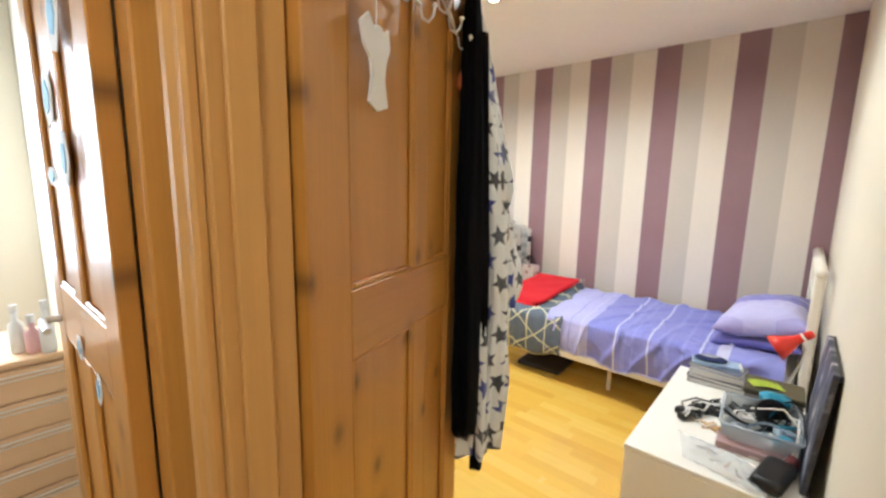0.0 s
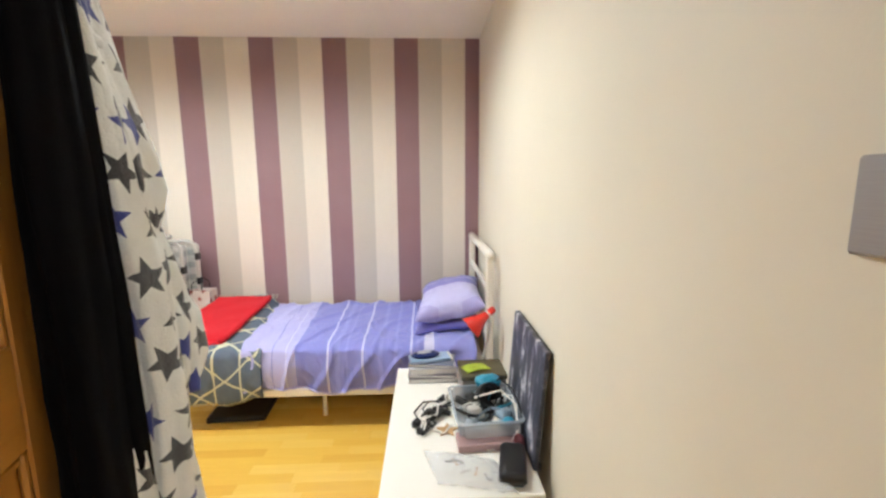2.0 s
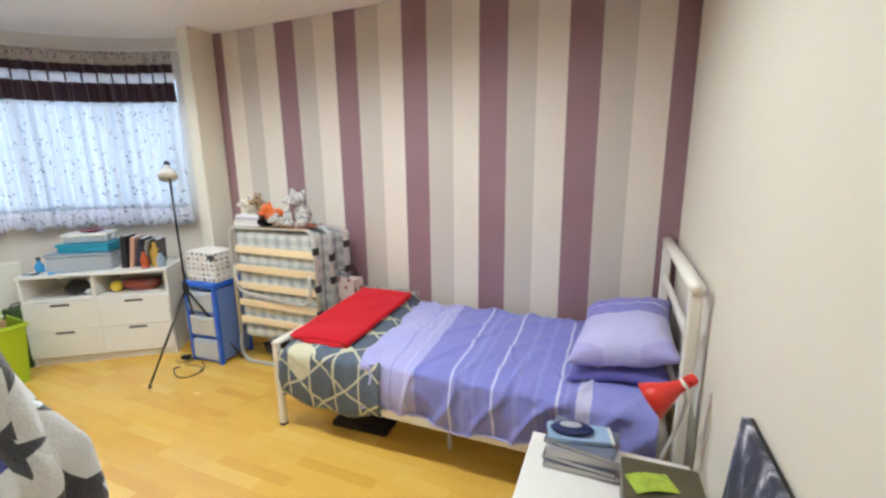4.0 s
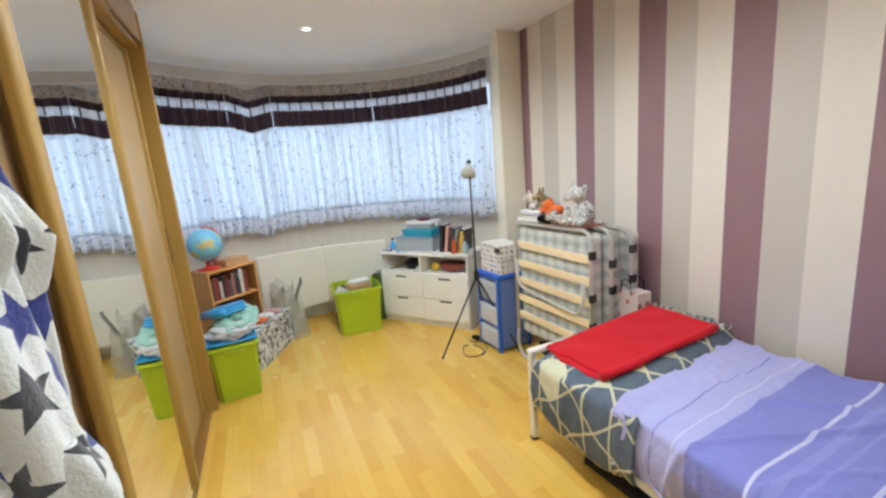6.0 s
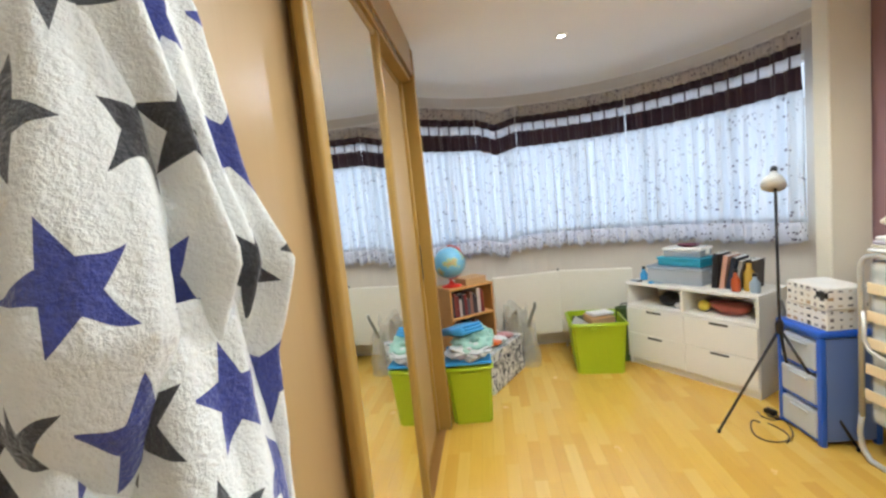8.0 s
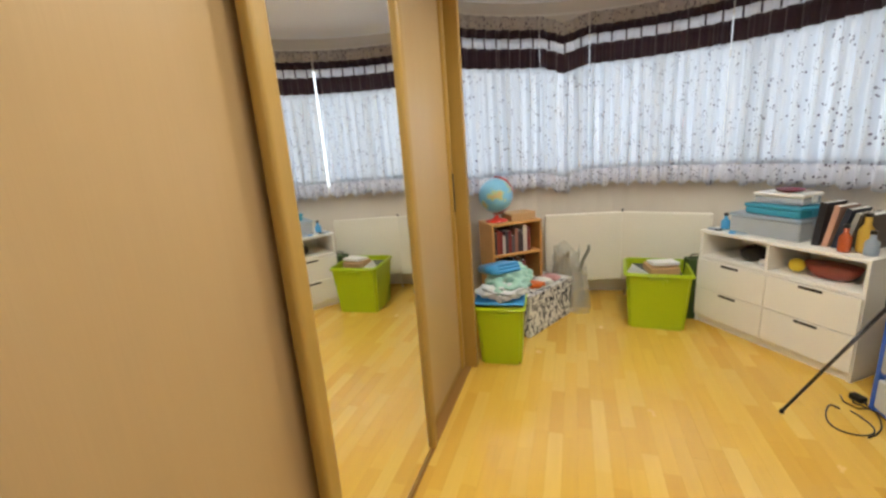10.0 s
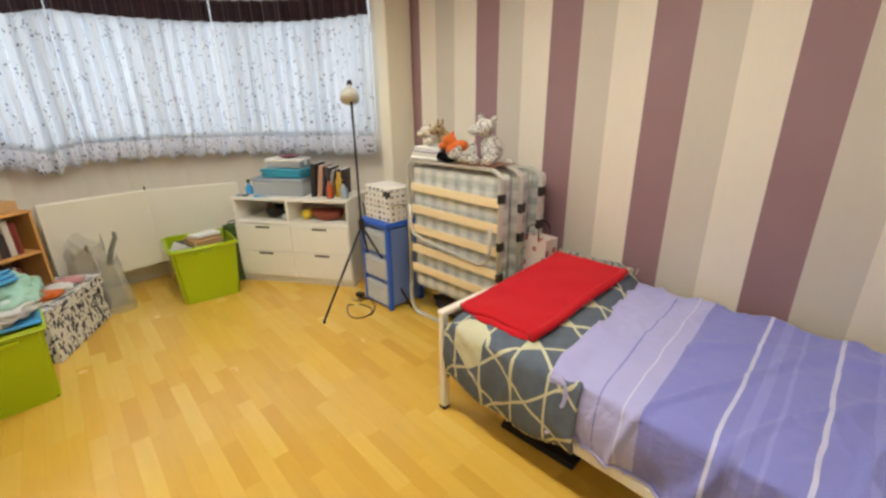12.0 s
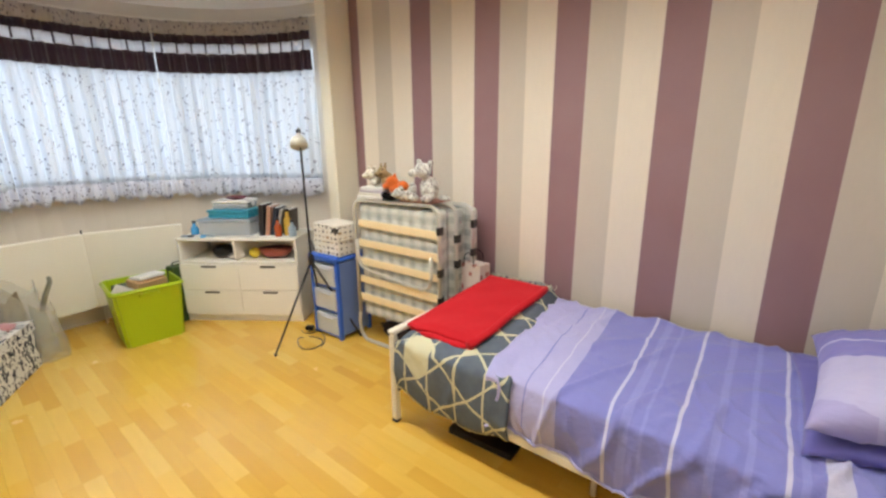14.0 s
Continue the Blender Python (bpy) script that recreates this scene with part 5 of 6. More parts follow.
part("sheet", thicken(sheet(8, 6, lambda u, v: (-0.07 + 0.14 * u, -0.035 + 0.07 * v, 0.004 + 0.006 * math.sin(u * 5))), 0.001), painted("lime_print", (176, 196, 60), 0.6, 0.3, 40), leaflet)
sp_ = random.Random(5)
for i in range(16):
    cx, cy = -0.17 + 0.17 * sp_.random(), 1.86 + 0.22 * sp_.random()
    kind = i % 4
    if kind == 0:
        c = empty("coiled_cable", pose(cx, cy, UH + 0.03 + 0.05 * sp_.random(), sp_.uniform(-30, 30), sp_.uniform(-30, 30), 0), "coiled pale cable among clutter in a tray", "cable", "tray clutter")
        part("cord", tube([((0.035 + 0.004 * math.sin(j)) * math.cos(j * 0.5), 0.04 * math.sin(j * 0.5), 0.0008 * j) for j in range(36)], 0.003, 6), M_paper if i % 8 else M_black, c, smooth=True)
    elif kind == 1:
        c = empty("small_toy", pose(cx, cy, UH + 0.045, 0, 0, 30 * i), "small plastic toy piece in a tray", "toy", "tray clutter")
        part("piece", blob((0, 0, 0.02), (0.03, 0.022, 0.02), 0.5, 3, 2, i), (M_teal, M_black, M_greybox, M_clear)[i // 4 % 4], c, smooth=True)
    elif kind == 2:
        c = empty("small_box", pose(cx, cy, UH + 0.02, 0, 20 * sp_.random(), 40 * i), "small pale carton among clutter in a tray", "box", "tray clutter")
        part("carton", rbox((-0.035, -0.025, 0), (0.035, 0.025, 0.03 + 0.03 * sp_.random()), 0.003), (M_greybox, M_paper)[i // 4 % 2], c)
    else:
        c = empty("ribbon", pose(cx, cy, UH + 0.07, 0, 0, 55 * i), "dark ribbon lying on clutter in a tray", "ribbon", "tray clutter")
        part("band", thicken(sheet(20, 2, lambda u, v: (0.06 * math.cos(u * 5), 0.05 * math.sin(u * 5), 0.012 * v + 0.01 * math.sin(u * 9)), ), 0.0015), (M_black, M_greybox, M_teal)[i % 3], c, smooth=True)
roll = empty("black_tape_roll", pose(-0.055, 2.02, UH + 0.085, 60, 0, 30), "roll of black tape standing in the tray", "tape roll")
part("ring", lathe([(0.044, -0.016), (0.062, -0.016), (0.064, 0.0), (0.062, 0.016), (0.044, 0.016), (0.044, -0.016)], 32), M_black, roll, smooth=False)
tealbag = part("teal_pouch", blob((-0.05, 2.10, UH + 0.12), (0.05, 0.035, 0.03), 0.5, 4, 3, 2.0), M_teal, smooth=True)
tagged(tealbag, "crumpled teal pouch on top of the clutter", "pouch")
console = empty("game_controller", pose(-0.30, 2.02, UH + 0.001, 0, 0, 50), "black game controller with cable on the unit", "controller")
part("body", blob((0, 0, 0.018), (0.055, 0.03, 0.016), 0.15, 2, 3, 1), M_black, console, smooth=True)
for sx in (-1, 1):
    part("grip", tube([(sx * 0.04, 0, 0.016), (sx * 0.058, -0.03, 0.014), (sx * 0.062, -0.055, 0.012)], 0.013, 10, taper=0.8), M_black, console, smooth=True)
    part("stick", lathe([(0.006, 0.03), (0.006, 0.042), (0.01, 0.044), (0.0, 0.048)], 12, pose(sx * 0.018, -0.008, 0)), M_blackmetal, console)
part("cable", tube([(0.0, 0.028, 0.018), (0.03, 0.07, 0.006), (0.10, 0.09, 0.004), (0.13, 0.05, 0.004), (0.09, 0.02, 0.004), (0.14, -0.02, 0.004)], 0.003, 6), M_black, console, smooth=True)
bundle = empty("cable_bundle", pose(-0.285, 2.04, UH + 0.001, 0, 0, 62), "tangled bundle of black cables and plugs on the unit", "cables")
rc_ = random.Random(21)
for i in range(9):
    ph, off = rc_.uniform(0, 6.28), rc_.uniform(-0.022, 0.022)
    part("cable", tube([(-0.13 + 0.26 * j / 16 + 0.012 * math.sin(j * 1.7 + ph), off + 0.016 * math.sin(j * 0.9 + ph), 0.010 + 0.006 * (i % 4) + 0.004 * math.sin(j + ph)) for j in range(17)], 0.0042, 6), (M_black, M_black, M_blackmetal, M_paper)[i % 4], bundle, smooth=True)
for px_, py_ in ((-0.13, -0.012), (-0.10, 0.026), (0.12, 0.012)):
    part("plug", rbox((px_ - 0.02, py_ - 0.016, 0.0), (px_ + 0.02, py_ + 0.016, 0.028), 0.006, 2), M_black, bundle)
pouch = part("maroon_pouch", blob((0.02, 1.80, UH + 0.03), (0.02, 0.03, 0.03), 0.2, 3, 3, 6.0), painted("maroon_cloth", (96, 40, 44), 0.8, 0.1, 30), smooth=True)
tagged(pouch, "small round maroon pouch beside the picture", "pouch")
star = empty("wooden_star", pose(-0.235, 1.93, UH + 0.001, 0, 0, 15), "small tan wooden star lying on the unit", "ornament")
part("figure", prism([((0.045 if i % 2 == 0 else 0.02) * math.cos(i * math.pi / 5), (0.045 if i % 2 == 0 else 0.02) * math.sin(i * math.pi / 5)) for i in range(10)], 0, 0.007), M_card, star)
bagp = part("clear_plastic_bag", thicken(sheet(30, 30, lambda u, v: (-0.33 + 0.25 * u + 0.05 * v, 1.80 - 0.17 * v - 0.06 * u, UH + 0.006 + 0.022 * abs(noise.noise(Vector((u * 5, v * 5, 2)))) + 0.03 * math.sin(u * 3.1) * math.sin(v * 3.1))), 0.0008), clear("clear_crinkled_film", (232, 234, 236), 0.08, 0.28), smooth=True)
tagged(bagp, "crumpled clear plastic bag with small parts in it", "plastic bag")
for i in range(8):
    c = part("metal_fitting", tube([(0, 0, 0), (0.03, 0.006 * (i % 3), 0.0), (0.038, 0.012, 0.0)], 0.004, 6), (M_blackmetal, M_chrome, M_card)[i % 3])
    c.matrix_world = pose(-0.255 + 0.022 * i, 1.74 - 0.011 * i + 0.02 * (i % 2), UH + 0.0045, 0, 0, 47 * i)
    tagged(c, "small metal fitting in a clear bag", "fitting", "fittings in the bag")
cap = empty("black_glasses_case", pose(-0.025, 1.69, UH + 0.001, 0, 0, 78), "rounded black case on the unit's edge", "case")
part("shell", rbox((-0.095, -0.045, 0), (0.095, 0.045, 0.05), 0.022, 4), M_black, cap, smooth=True)
part("zip", rbox((-0.0955, -0.0455, 0.024), (0.0955, 0.0455, 0.027), 0.001), M_blackmetal, cap)
strap = part("charger_cable", tube([(0.02, 1.76, UH + 0.004), (0.03, 1.85, UH + 0.06), (0.025, 1.95, UH + 0.13), (0.0, 2.02, UH + 0.10), (0.015, 2.08, UH + 0.05), (0.03, 2.1, UH + 0.005)], 0.0035, 7), M_paper, smooth=True)
tagged(strap, "white charger cable looped over the clutter", "cable")

lamp = empty("red_desk_lamp", pose(0.0, 0, 0), "red-shaded reading lamp standing beside the headboard", "desk lamp")
LB = Vector((-0.035, 2.535, 0))
part("base", lathe([(0.07, 0), (0.072, 0.012), (0.06, 0.02), (0.012, 0.026)], 28, pose(LB.x - 0.01, LB.y, 0)), M_redlamp, lamp, smooth=True)
part("stem", tube([(LB.x - 0.01, LB.y, 0.02), (LB.x + 0.01, LB.y, 0.45), (LB.x + 0.05, LB.y, 0.58), (LB.x + 0.065, LB.y, 0.67), (LB.x + 0.04, LB.y, 0.715)], 0.006, 10), M_chrome, lamp, smooth=True)
axis = Vector((-0.78, -0.12, -0.60)).normalized()
sm = Matrix.Translation((LB.x + 0.05, LB.y, 0.725)) @ axis.to_track_quat("Z", "Y").to_matrix().to_4x4()
shade = part("shade", thicken(lathe([(0.018, -0.012), (0.019, 0.018), (0.024, 0.036), (0.042, 0.078), (0.064, 0.122)], 32, sm), 0.0015), M_redlamp, lamp, smooth=True)
part("socket", lathe([(0.0, -0.045), (0.015, -0.043), (0.019, -0.03), (0.019, -0.0125)], 20, sm), M_redlamp, lamp, smooth=True)
part("inner_rim", lathe([(0.0625, 0.1225), (0.0645, 0.124), (0.0655, 0.1215)], 32, sm), M_gloss, shade, smooth=True)
part("collar", lathe([(0.0195, -0.006), (0.0212, -0.005), (0.0212, 0.004), (0.0195, 0.005)], 24, sm), M_gloss, lamp, "white collar", smooth=True)
part("bulb", blob(tuple(sm @ Vector((0, 0, 0.085))), (0.024, 0.024, 0.024), sub=2), M_gloss, lamp, smooth=True)

# ---- folding guest bed with soft toys ----
FBM = pose(-2.755, 3.185, 0, 0, 0, 4)
fold_bed = empty("folding_bed", FBM, "folded guest bed with beech slats and a wrapped mattress", "folding bed")


def hoop(y, x0, x1, z0, z1, r, tube_r=0.0125):
    pts = [(x0, y, z0), (x0, y, z1 - r)]
    pts += [(x0 + r - r * math.cos(radians(a)), y, z1 - r + r * math.sin(radians(a))) for a in (15, 30, 45, 60, 75, 90)]
    pts += [(x1 - r, y, z1)]
    pts += [(x1 - r + r * math.sin(radians(a)), y, z1 - r + r * math.cos(radians(a))) for a in (15, 30, 45, 60, 75, 90)]
    pts += [(x1, y, z0)]
    return tube(pts, tube_r, 10)


for y, x0, x1, z0, z1 in ((0.0, 0.0, 0.70, 0.22, 1.03), (0.11, 0.01, 0.75, 0.16, 1.03), (0.22, 0.02, 0.80, 0.16, 1.02)):
    part("frame_tube", hoop(y, x0, x1, z0, z1, 0.07), M_chrome, fold_bed, smooth=True)
part("inner_tube", tube([(0.03, -0.016, 0.76), (0.03, -0.016, 0.62), (0.06, -0.018, 0.575), (0.12, -0.018, 0.555), (0.58, -0.018, 0.50), (0.63, -0.016, 0.53), (0.65, -0.016, 0.60), (0.65, -0.016, 0.72)], 0.010, 10), M_chrome, fold_bed, smooth=True)
for zl in (0.875, 0.74, 0.61, 0.48, 0.35):
    part("slat", rbox((0.012, -0.008, zl - 0.026), (0.69, 0.0, zl + 0.026), 0.003, m=Matrix.Rotation(radians(1.5), 4, "Y")), M_beech, fold_bed)
part("mattress", rbox((0.018, 0.018, 0.20), (0.70, 0.10, 1.005), 0.03, 3), M_check, fold_bed, "grey quilted mattress in clear wrap")
part("mattress", rbox((0.03, 0.125, 0.20), (0.745, 0.21, 1.005), 0.03, 3), M_check, fold_bed, "grey quilted mattress in clear wrap")
part("mattress", rbox((0.045, 0.235, 0.20), (0.79, 0.31, 1.0), 0.03, 3), M_check, fold_bed, "grey quilted mattress in clear wrap")
part("wrap", rbox((0.008, 0.0135, 0.19), (0.712, 0.104, 1.012), 0.032, 3), clear("mattress_wrap_film", (226, 228, 228), 0.12, 0.16), fold_bed, "clear plastic wrap")
part("foot_loop", tube([(0.0, 0.0, 0.24), (-0.012, 0.0, 0.14), (0.0, 0.0, 0.06), (0.04, 0.0, 0.015), (0.12, 0.0, 0.013), (0.6, 0.0, 0.013), (0.66, 0.0, 0.03), (0.695, 0.0, 0.10), (0.70, 0.0, 0.24)], 0.0125, 10), M_chrome, fold_bed, smooth=True)
for x in (0.06, 0.70):
    wh = part("castor", lathe([(0.0, -0.012), (0.028, -0.012), (0.03, -0.006), (0.03, 0.006), (0.028, 0.012), (0.0, 0.012)], 18, pose(x, 0.22, 0.031, 0, 90, 0)), M_black, fold_bed)
    part("fork", rbox((x - 0.018, 0.21, 0.03), (x + 0.018, 0.23, 0.17), 0.004), M_chrome, fold_bed)
for bx, by, zcs in ((0.69, -0.016, (0.86, 0.6, 0.42)), (0.74, 0.095, (0.8, 0.64, 0.36)), (0.79, 0.205, (0.88, 0.7, 0.5))):
    for zc in zcs:
        part("bracket", rbox((bx, by, zc), (bx + 0.025, by + 0.046, zc + 0.05), 0.003), M_blackmetal, fold_bed)
part("cross_tube", tube([(0.0, 0.0, 0.30), (0.02, 0.11, 0.285), (0.03, 0.22, 0.30)], 0.010, 10), M_chrome, fold_bed, smooth=True)
# Dark form for something under the slats; its brown also stands in for shade.
shade_holdall = empty("holdall_and_shade", FBM @ pose(0.36, 0.13, 0.0), "dark brown holdall form filling the shade under the folded bed", "bag")
part("body", blob((0, 0, 0.085), (0.27, 0.085, 0.085), 0.25, 2.5, 3, 2.0), painted("dark_brown_shade_cloth", (48, 34, 28), 0.85, 0.15, 20, 0.3), shade_holdall, smooth=True)
part("strap", tube([(-0.14, -0.03, 0.16), (-0.06, -0.05, 0.185), (0.06, -0.05, 0.185), (0.14, -0.03, 0.16)], 0.007, 8), M_black, shade_holdall, smooth=True)


def toy(name, bits, mat, label, cat="soft toy"):
    bm = merge(*[blob(c, r, 0.12, 4, 2, i * 1.7) for i, (c, r) in enumerate(bits)])
    ob = part(name, bm, mat, smooth=True)
    skin = ob.modifiers.new("skin", "REMESH")
    skin.mode, skin.voxel_size, skin.use_smooth_shade = "VOXEL", 0.0055, True
    whole = bpy.data.meshes.new_from_object(ob.evaluated_get(bpy.context.evaluated_depsgraph_get()))
    ob.modifiers.clear()
    ob.data = whole
    ob.matrix_world = FBM
    return tagged(ob, label, cat, "soft toys on the folded bed")


TZ = 1.045
M_tiger = spotted("striped_white_plush", (206, 203, 198), (104, 100, 98), 84, 0.40)
M_cream_plush = spotted("cream_plush", (214, 206, 192), (150, 138, 122), 60, 0.34)
toy("striped_soft_toy", [((0.56, 0.10, TZ + 0.075), (0.064, 0.055, 0.078)), ((0.545, 0.06, TZ + 0.185), (0.058, 0.052, 0.05)), ((0.50, 0.02, TZ + 0.172), (0.03, 0.028, 0.024)), ((0.505, 0.075, TZ + 0.235), (0.02, 0.012, 0.022)),
                         ((0.592, 0.075, TZ + 0.228), (0.02, 0.012, 0.022)), ((0.49, 0.03, TZ + 0.07), (0.024, 0.024, 0.05)), ((0.625, 0.04, TZ + 0.065), (0.024, 0.024, 0.05)), ((0.52, -0.005, TZ + 0.026), (0.032, 0.045, 0.026)), ((0.61, 0.0, TZ + 0.026), (0.032, 0.045, 0.026)), ((0.655, 0.12, TZ + 0.02), (0.05, 0.016, 0.016))],
    M_tiger, "white plush toy with black stripes sitting on the folded bed")
toy("spotted_soft_toy", [((0.46, -0.005, TZ + 0.036), (0.055, 0.038, 0.034)), ((0.415, -0.02, TZ + 0.05), (0.036, 0.034, 0.034)), ((0.388, -0.035, TZ + 0.044), (0.018, 0.018, 0.015)), ((0.42, -0.005, TZ + 0.085), (0.012, 0.009, 0.015)), ((0.445, -0.02, TZ + 0.08), (0.012, 0.009, 0.015))],
    M_leopard, "small grey spotted plush toy lying on the folded bed")
toy("cream_soft_toy", [((0.12, 0.09, TZ + 0.115), (0.045, 0.04, 0.04)), ((0.105, 0.06, TZ + 0.15), (0.038, 0.036, 0.036)), ((0.085, 0.03, TZ + 0.14), (0.020, 0.018, 0.016)), ((0.085, 0.075, TZ + 0.19), (0.013, 0.010, 0.018)), ((0.135, 0.075, TZ + 0.188), (0.013, 0.010, 0.018)), ((0.15, 0.04, TZ + 0.095), (0.03, 0.022, 0.02))],
    M_cream_plush, "cream plush toy slumped on folded linen")
toy("brown_soft_toy", [((0.225, 0.09, TZ + 0.12), (0.045, 0.04, 0.05)), ((0.215, 0.06, TZ + 0.165), (0.034, 0.034, 0.038)), ((0.195, 0.03, TZ + 0.155), (0.02, 0.022, 0.016)), ((0.235, 0.07, TZ + 0.21), (0.010, 0.008, 0.02)), ((0.20, 0.07, TZ + 0.208), (0.010, 0.008, 0.02)), ((0.26, 0.05, TZ + 0.10), (0.022, 0.024, 0.04))],
    M_brownplush, "olive-brown plush toy leaning on folded linen")
toy("orange_soft_toy", [((0.34, 0.06, TZ + 0.07), (0.075, 0.05, 0.045)), ((0.315, 0.04, TZ + 0.115), (0.042, 0.04, 0.034)), ((0.395, 0.05, TZ + 0.09), (0.042, 0.034, 0.03)), ((0.285, 0.02, TZ + 0.085), (0.034, 0.024, 0.02)), ((0.33, 0.05, TZ + 0.15), (0.012, 0.009, 0.016))], M_orange, "orange plush toy on the folded bed")
toy("black_soft_toy", [((0.33, 0.0, TZ + 0.022), (0.06, 0.034, 0.024)), ((0.30, -0.01, TZ + 0.03), (0.03, 0.03, 0.026)), ((0.37, -0.01, TZ + 0.025), (0.03, 0.028, 0.022))], M_coat, "small black plush toy on the folded bed")
for i in range(4):
    ln = part("folded_linen", rbox((0.04 + 0.006 * i, -0.01 + 0.004 * i, 0), (0.28 - 0.008 * i, 0.17, 0.018), 0.008, 3), (M_paper, M_mattress, cloth("pale_mauve_linen", (196, 186, 196)), M_paper)[i], smooth=True)
    ln.matrix_world = FBM @ pose(0, 0, 1.0435 + i * 0.0183, 0, 0, (-3, 2, 0, 4)[i])
    tagged(ln, "folded pale linen stacked on the folding bed", "linen", "folded linen")
tray_top = part("thin_magazine", rbox((0.40, -0.01, 0), (0.66, 0.18, 0.006), 0.002), painted("magazine_cover", (176, 110, 90), 0.4, 0.3, 30))
tray_top.matrix_world = FBM @ pose(0, 0, 1.0435)
tagged(tray_top, "thin coloured magazine under the plush toy", "magazine")

gift = empty("paper_gift_bag", pose(-1.965, 3.46, 0, 0, 0, -4), "white paper gift bag with red print standing by the wall", "gift bag")
part("bag", prism([(-0.09, -0.05), (0.09, -0.05), (0.085, 0.0), (0.09, 0.05), (-0.09, 0.05), (-0.085, 0.0)], 0, 0.66), spotted("gift_bag_print", (208, 194, 188), (166, 100, 96), 18, 0.34, 0.5), gift)
for y in (-0.048, 0.048):
    part("handle", tube([(-0.04, y, 0.64), (-0.035, y, 0.71), (0.0, y, 0.735), (0.035, y, 0.71), (0.04, y, 0.64)], 0.003, 6), M_coat, gift, smooth=True)

# ---- blue drawer tower and printed carton ----
tower = empty("plastic_drawer_tower", pose(-3.155, 3.06, 0, 0, 0, 2), "blue plastic tower of three clear drawers", "drawer tower")
TW, TD = 0.305, 0.30
M_drawer = clear("frosted_drawer_plastic", (224, 228, 234), 0.2, 0.68)
for x in (0, TW - 0.03):
    for y in (0, TD - 0.03):
        part("post", rbox((x, y, 0), (x + 0.03, y + 0.03, 0.585), 0.006, 2), M_bluepl, tower)
part("lid", rbox((-0.006, -0.006, 0.586), (TW + 0.006, TD + 0.006, 0.625), 0.012, 3), M_bluepl, tower)
for i in range(4):
    part("shelf", rbox((0.0305, 0.004, 0.012 + i * 0.187), (TW - 0.0305, TD - 0.004, 0.026 + i * 0.187), 0.004), M_bluepl, tower)
part("side", rbox((TW - 0.008, 0.031, 0.03), (TW - 0.002, TD - 0.031, 0.58), 0.001), painted("pale_blue_side", (110, 132, 190), 0.35), tower)
for i in range(3):
    z0 = 0.030 + i * 0.187
    dr = part("drawer", rbox((0.033, -0.004, z0), (TW - 0.033, TD - 0.04, z0 + 0.15), 0.008, 2), M_drawer, tower, "clear plastic drawer")
    part("pull", rbox((0.10, -0.016, z0 + 0.12), (0.23, -0.0045, z0 + 0.135), 0.004), M_drawer, dr)
    part("contents", rbox((0.045, 0.02, z0 + 0.012), (TW - 0.05, TD - 0.06, z0 + 0.10), 0.02, 2), (M_paper, M_card, M_greybox)[i], dr)
for i in range(2):
    cart = empty("printed_carton", pose(-3.12 + 0.01 * i, 3.09, 0.6255 + i * 0.113, 0, 0, 3 - 3 * i), "white carton printed with small motifs, stacked on the tower", "carton", "printed cartons")
    part("box", rbox((0, 0, 0), (0.27, 0.20, 0.112), 0.004), motif_print(i), cart)
    part("lid_edge", rbox((-0.002, -0.002, 0.085), (0.272, 0.202, 0.09), 0.001), M_paper, cart)
part("corner_label", rbox((0.215, -0.004, 0.06), (0.274, 0.012, 0.092), 0.001), M_blackmetal, cart, "black corner label")

# ---- white cabinet across the bay's corner ----
CABM = pose(-4.165, 2.545, 0, 0, 0, 35.5)
cab = empty("white_cabinet", CABM, "white cabinet with two open shelves and four drawers", "cabinet")
CW, CD, CH = 0.96, 0.40, 0.69
part("top", rbox((-0.004, -0.006, CH - 0.02), (CW + 0.004, CD, CH), 0.002), M_white, cab)
for x in (0, CW - 0.018):
    part("side_panel", rbox((x, 0, 0), (x + 0.018, CD, CH - 0.0205), 0.002), M_white, cab)
part("divider", rbox((CW * 0.47, 0.002, 0.505), (CW * 0.47 + 0.018, CD - 0.01, CH - 0.0205), 0.002), M_white, cab)
part("shelf", rbox((0.0185, 0.0, 0.485), (CW - 0.0185, CD - 0.01, 0.5045), 0.002), M_white, cab)
part("back_panel", rbox((0.0185, CD - 0.009, 0.05), (CW - 0.0185, CD - 0.001, CH - 0.0205), 0), M_white, cab)
part("plinth", rbox((0.0185, 0.012, 0.0), (CW - 0.0185, 0.03, 0.055), 0), M_white, cab)
for r in range(2):
    for c in range(2):
        x0 = 0.004 + c * (CW / 2 - 0.002)
        z0 = 0.06 + r * 0.213
        dr = part("drawer", rbox((x0, -0.016, z0), (x0 + CW / 2 - 0.006, -0.001, z0 + 0.209), 0.002), M_white, cab)
        part("pull", rbox((x0 + 0.18, -0.0185, z0 + 0.183), (x0 + 0.30, -0.0162, z0 + 0.199), 0.0008), M_blackmetal, dr, "black slot pull")


def on_cab(name, x, y, zz, rz, label, cat, group=""):
    return empty(name, CABM @ pose(x, y, zz, 0, 0, rz), label, cat, group)


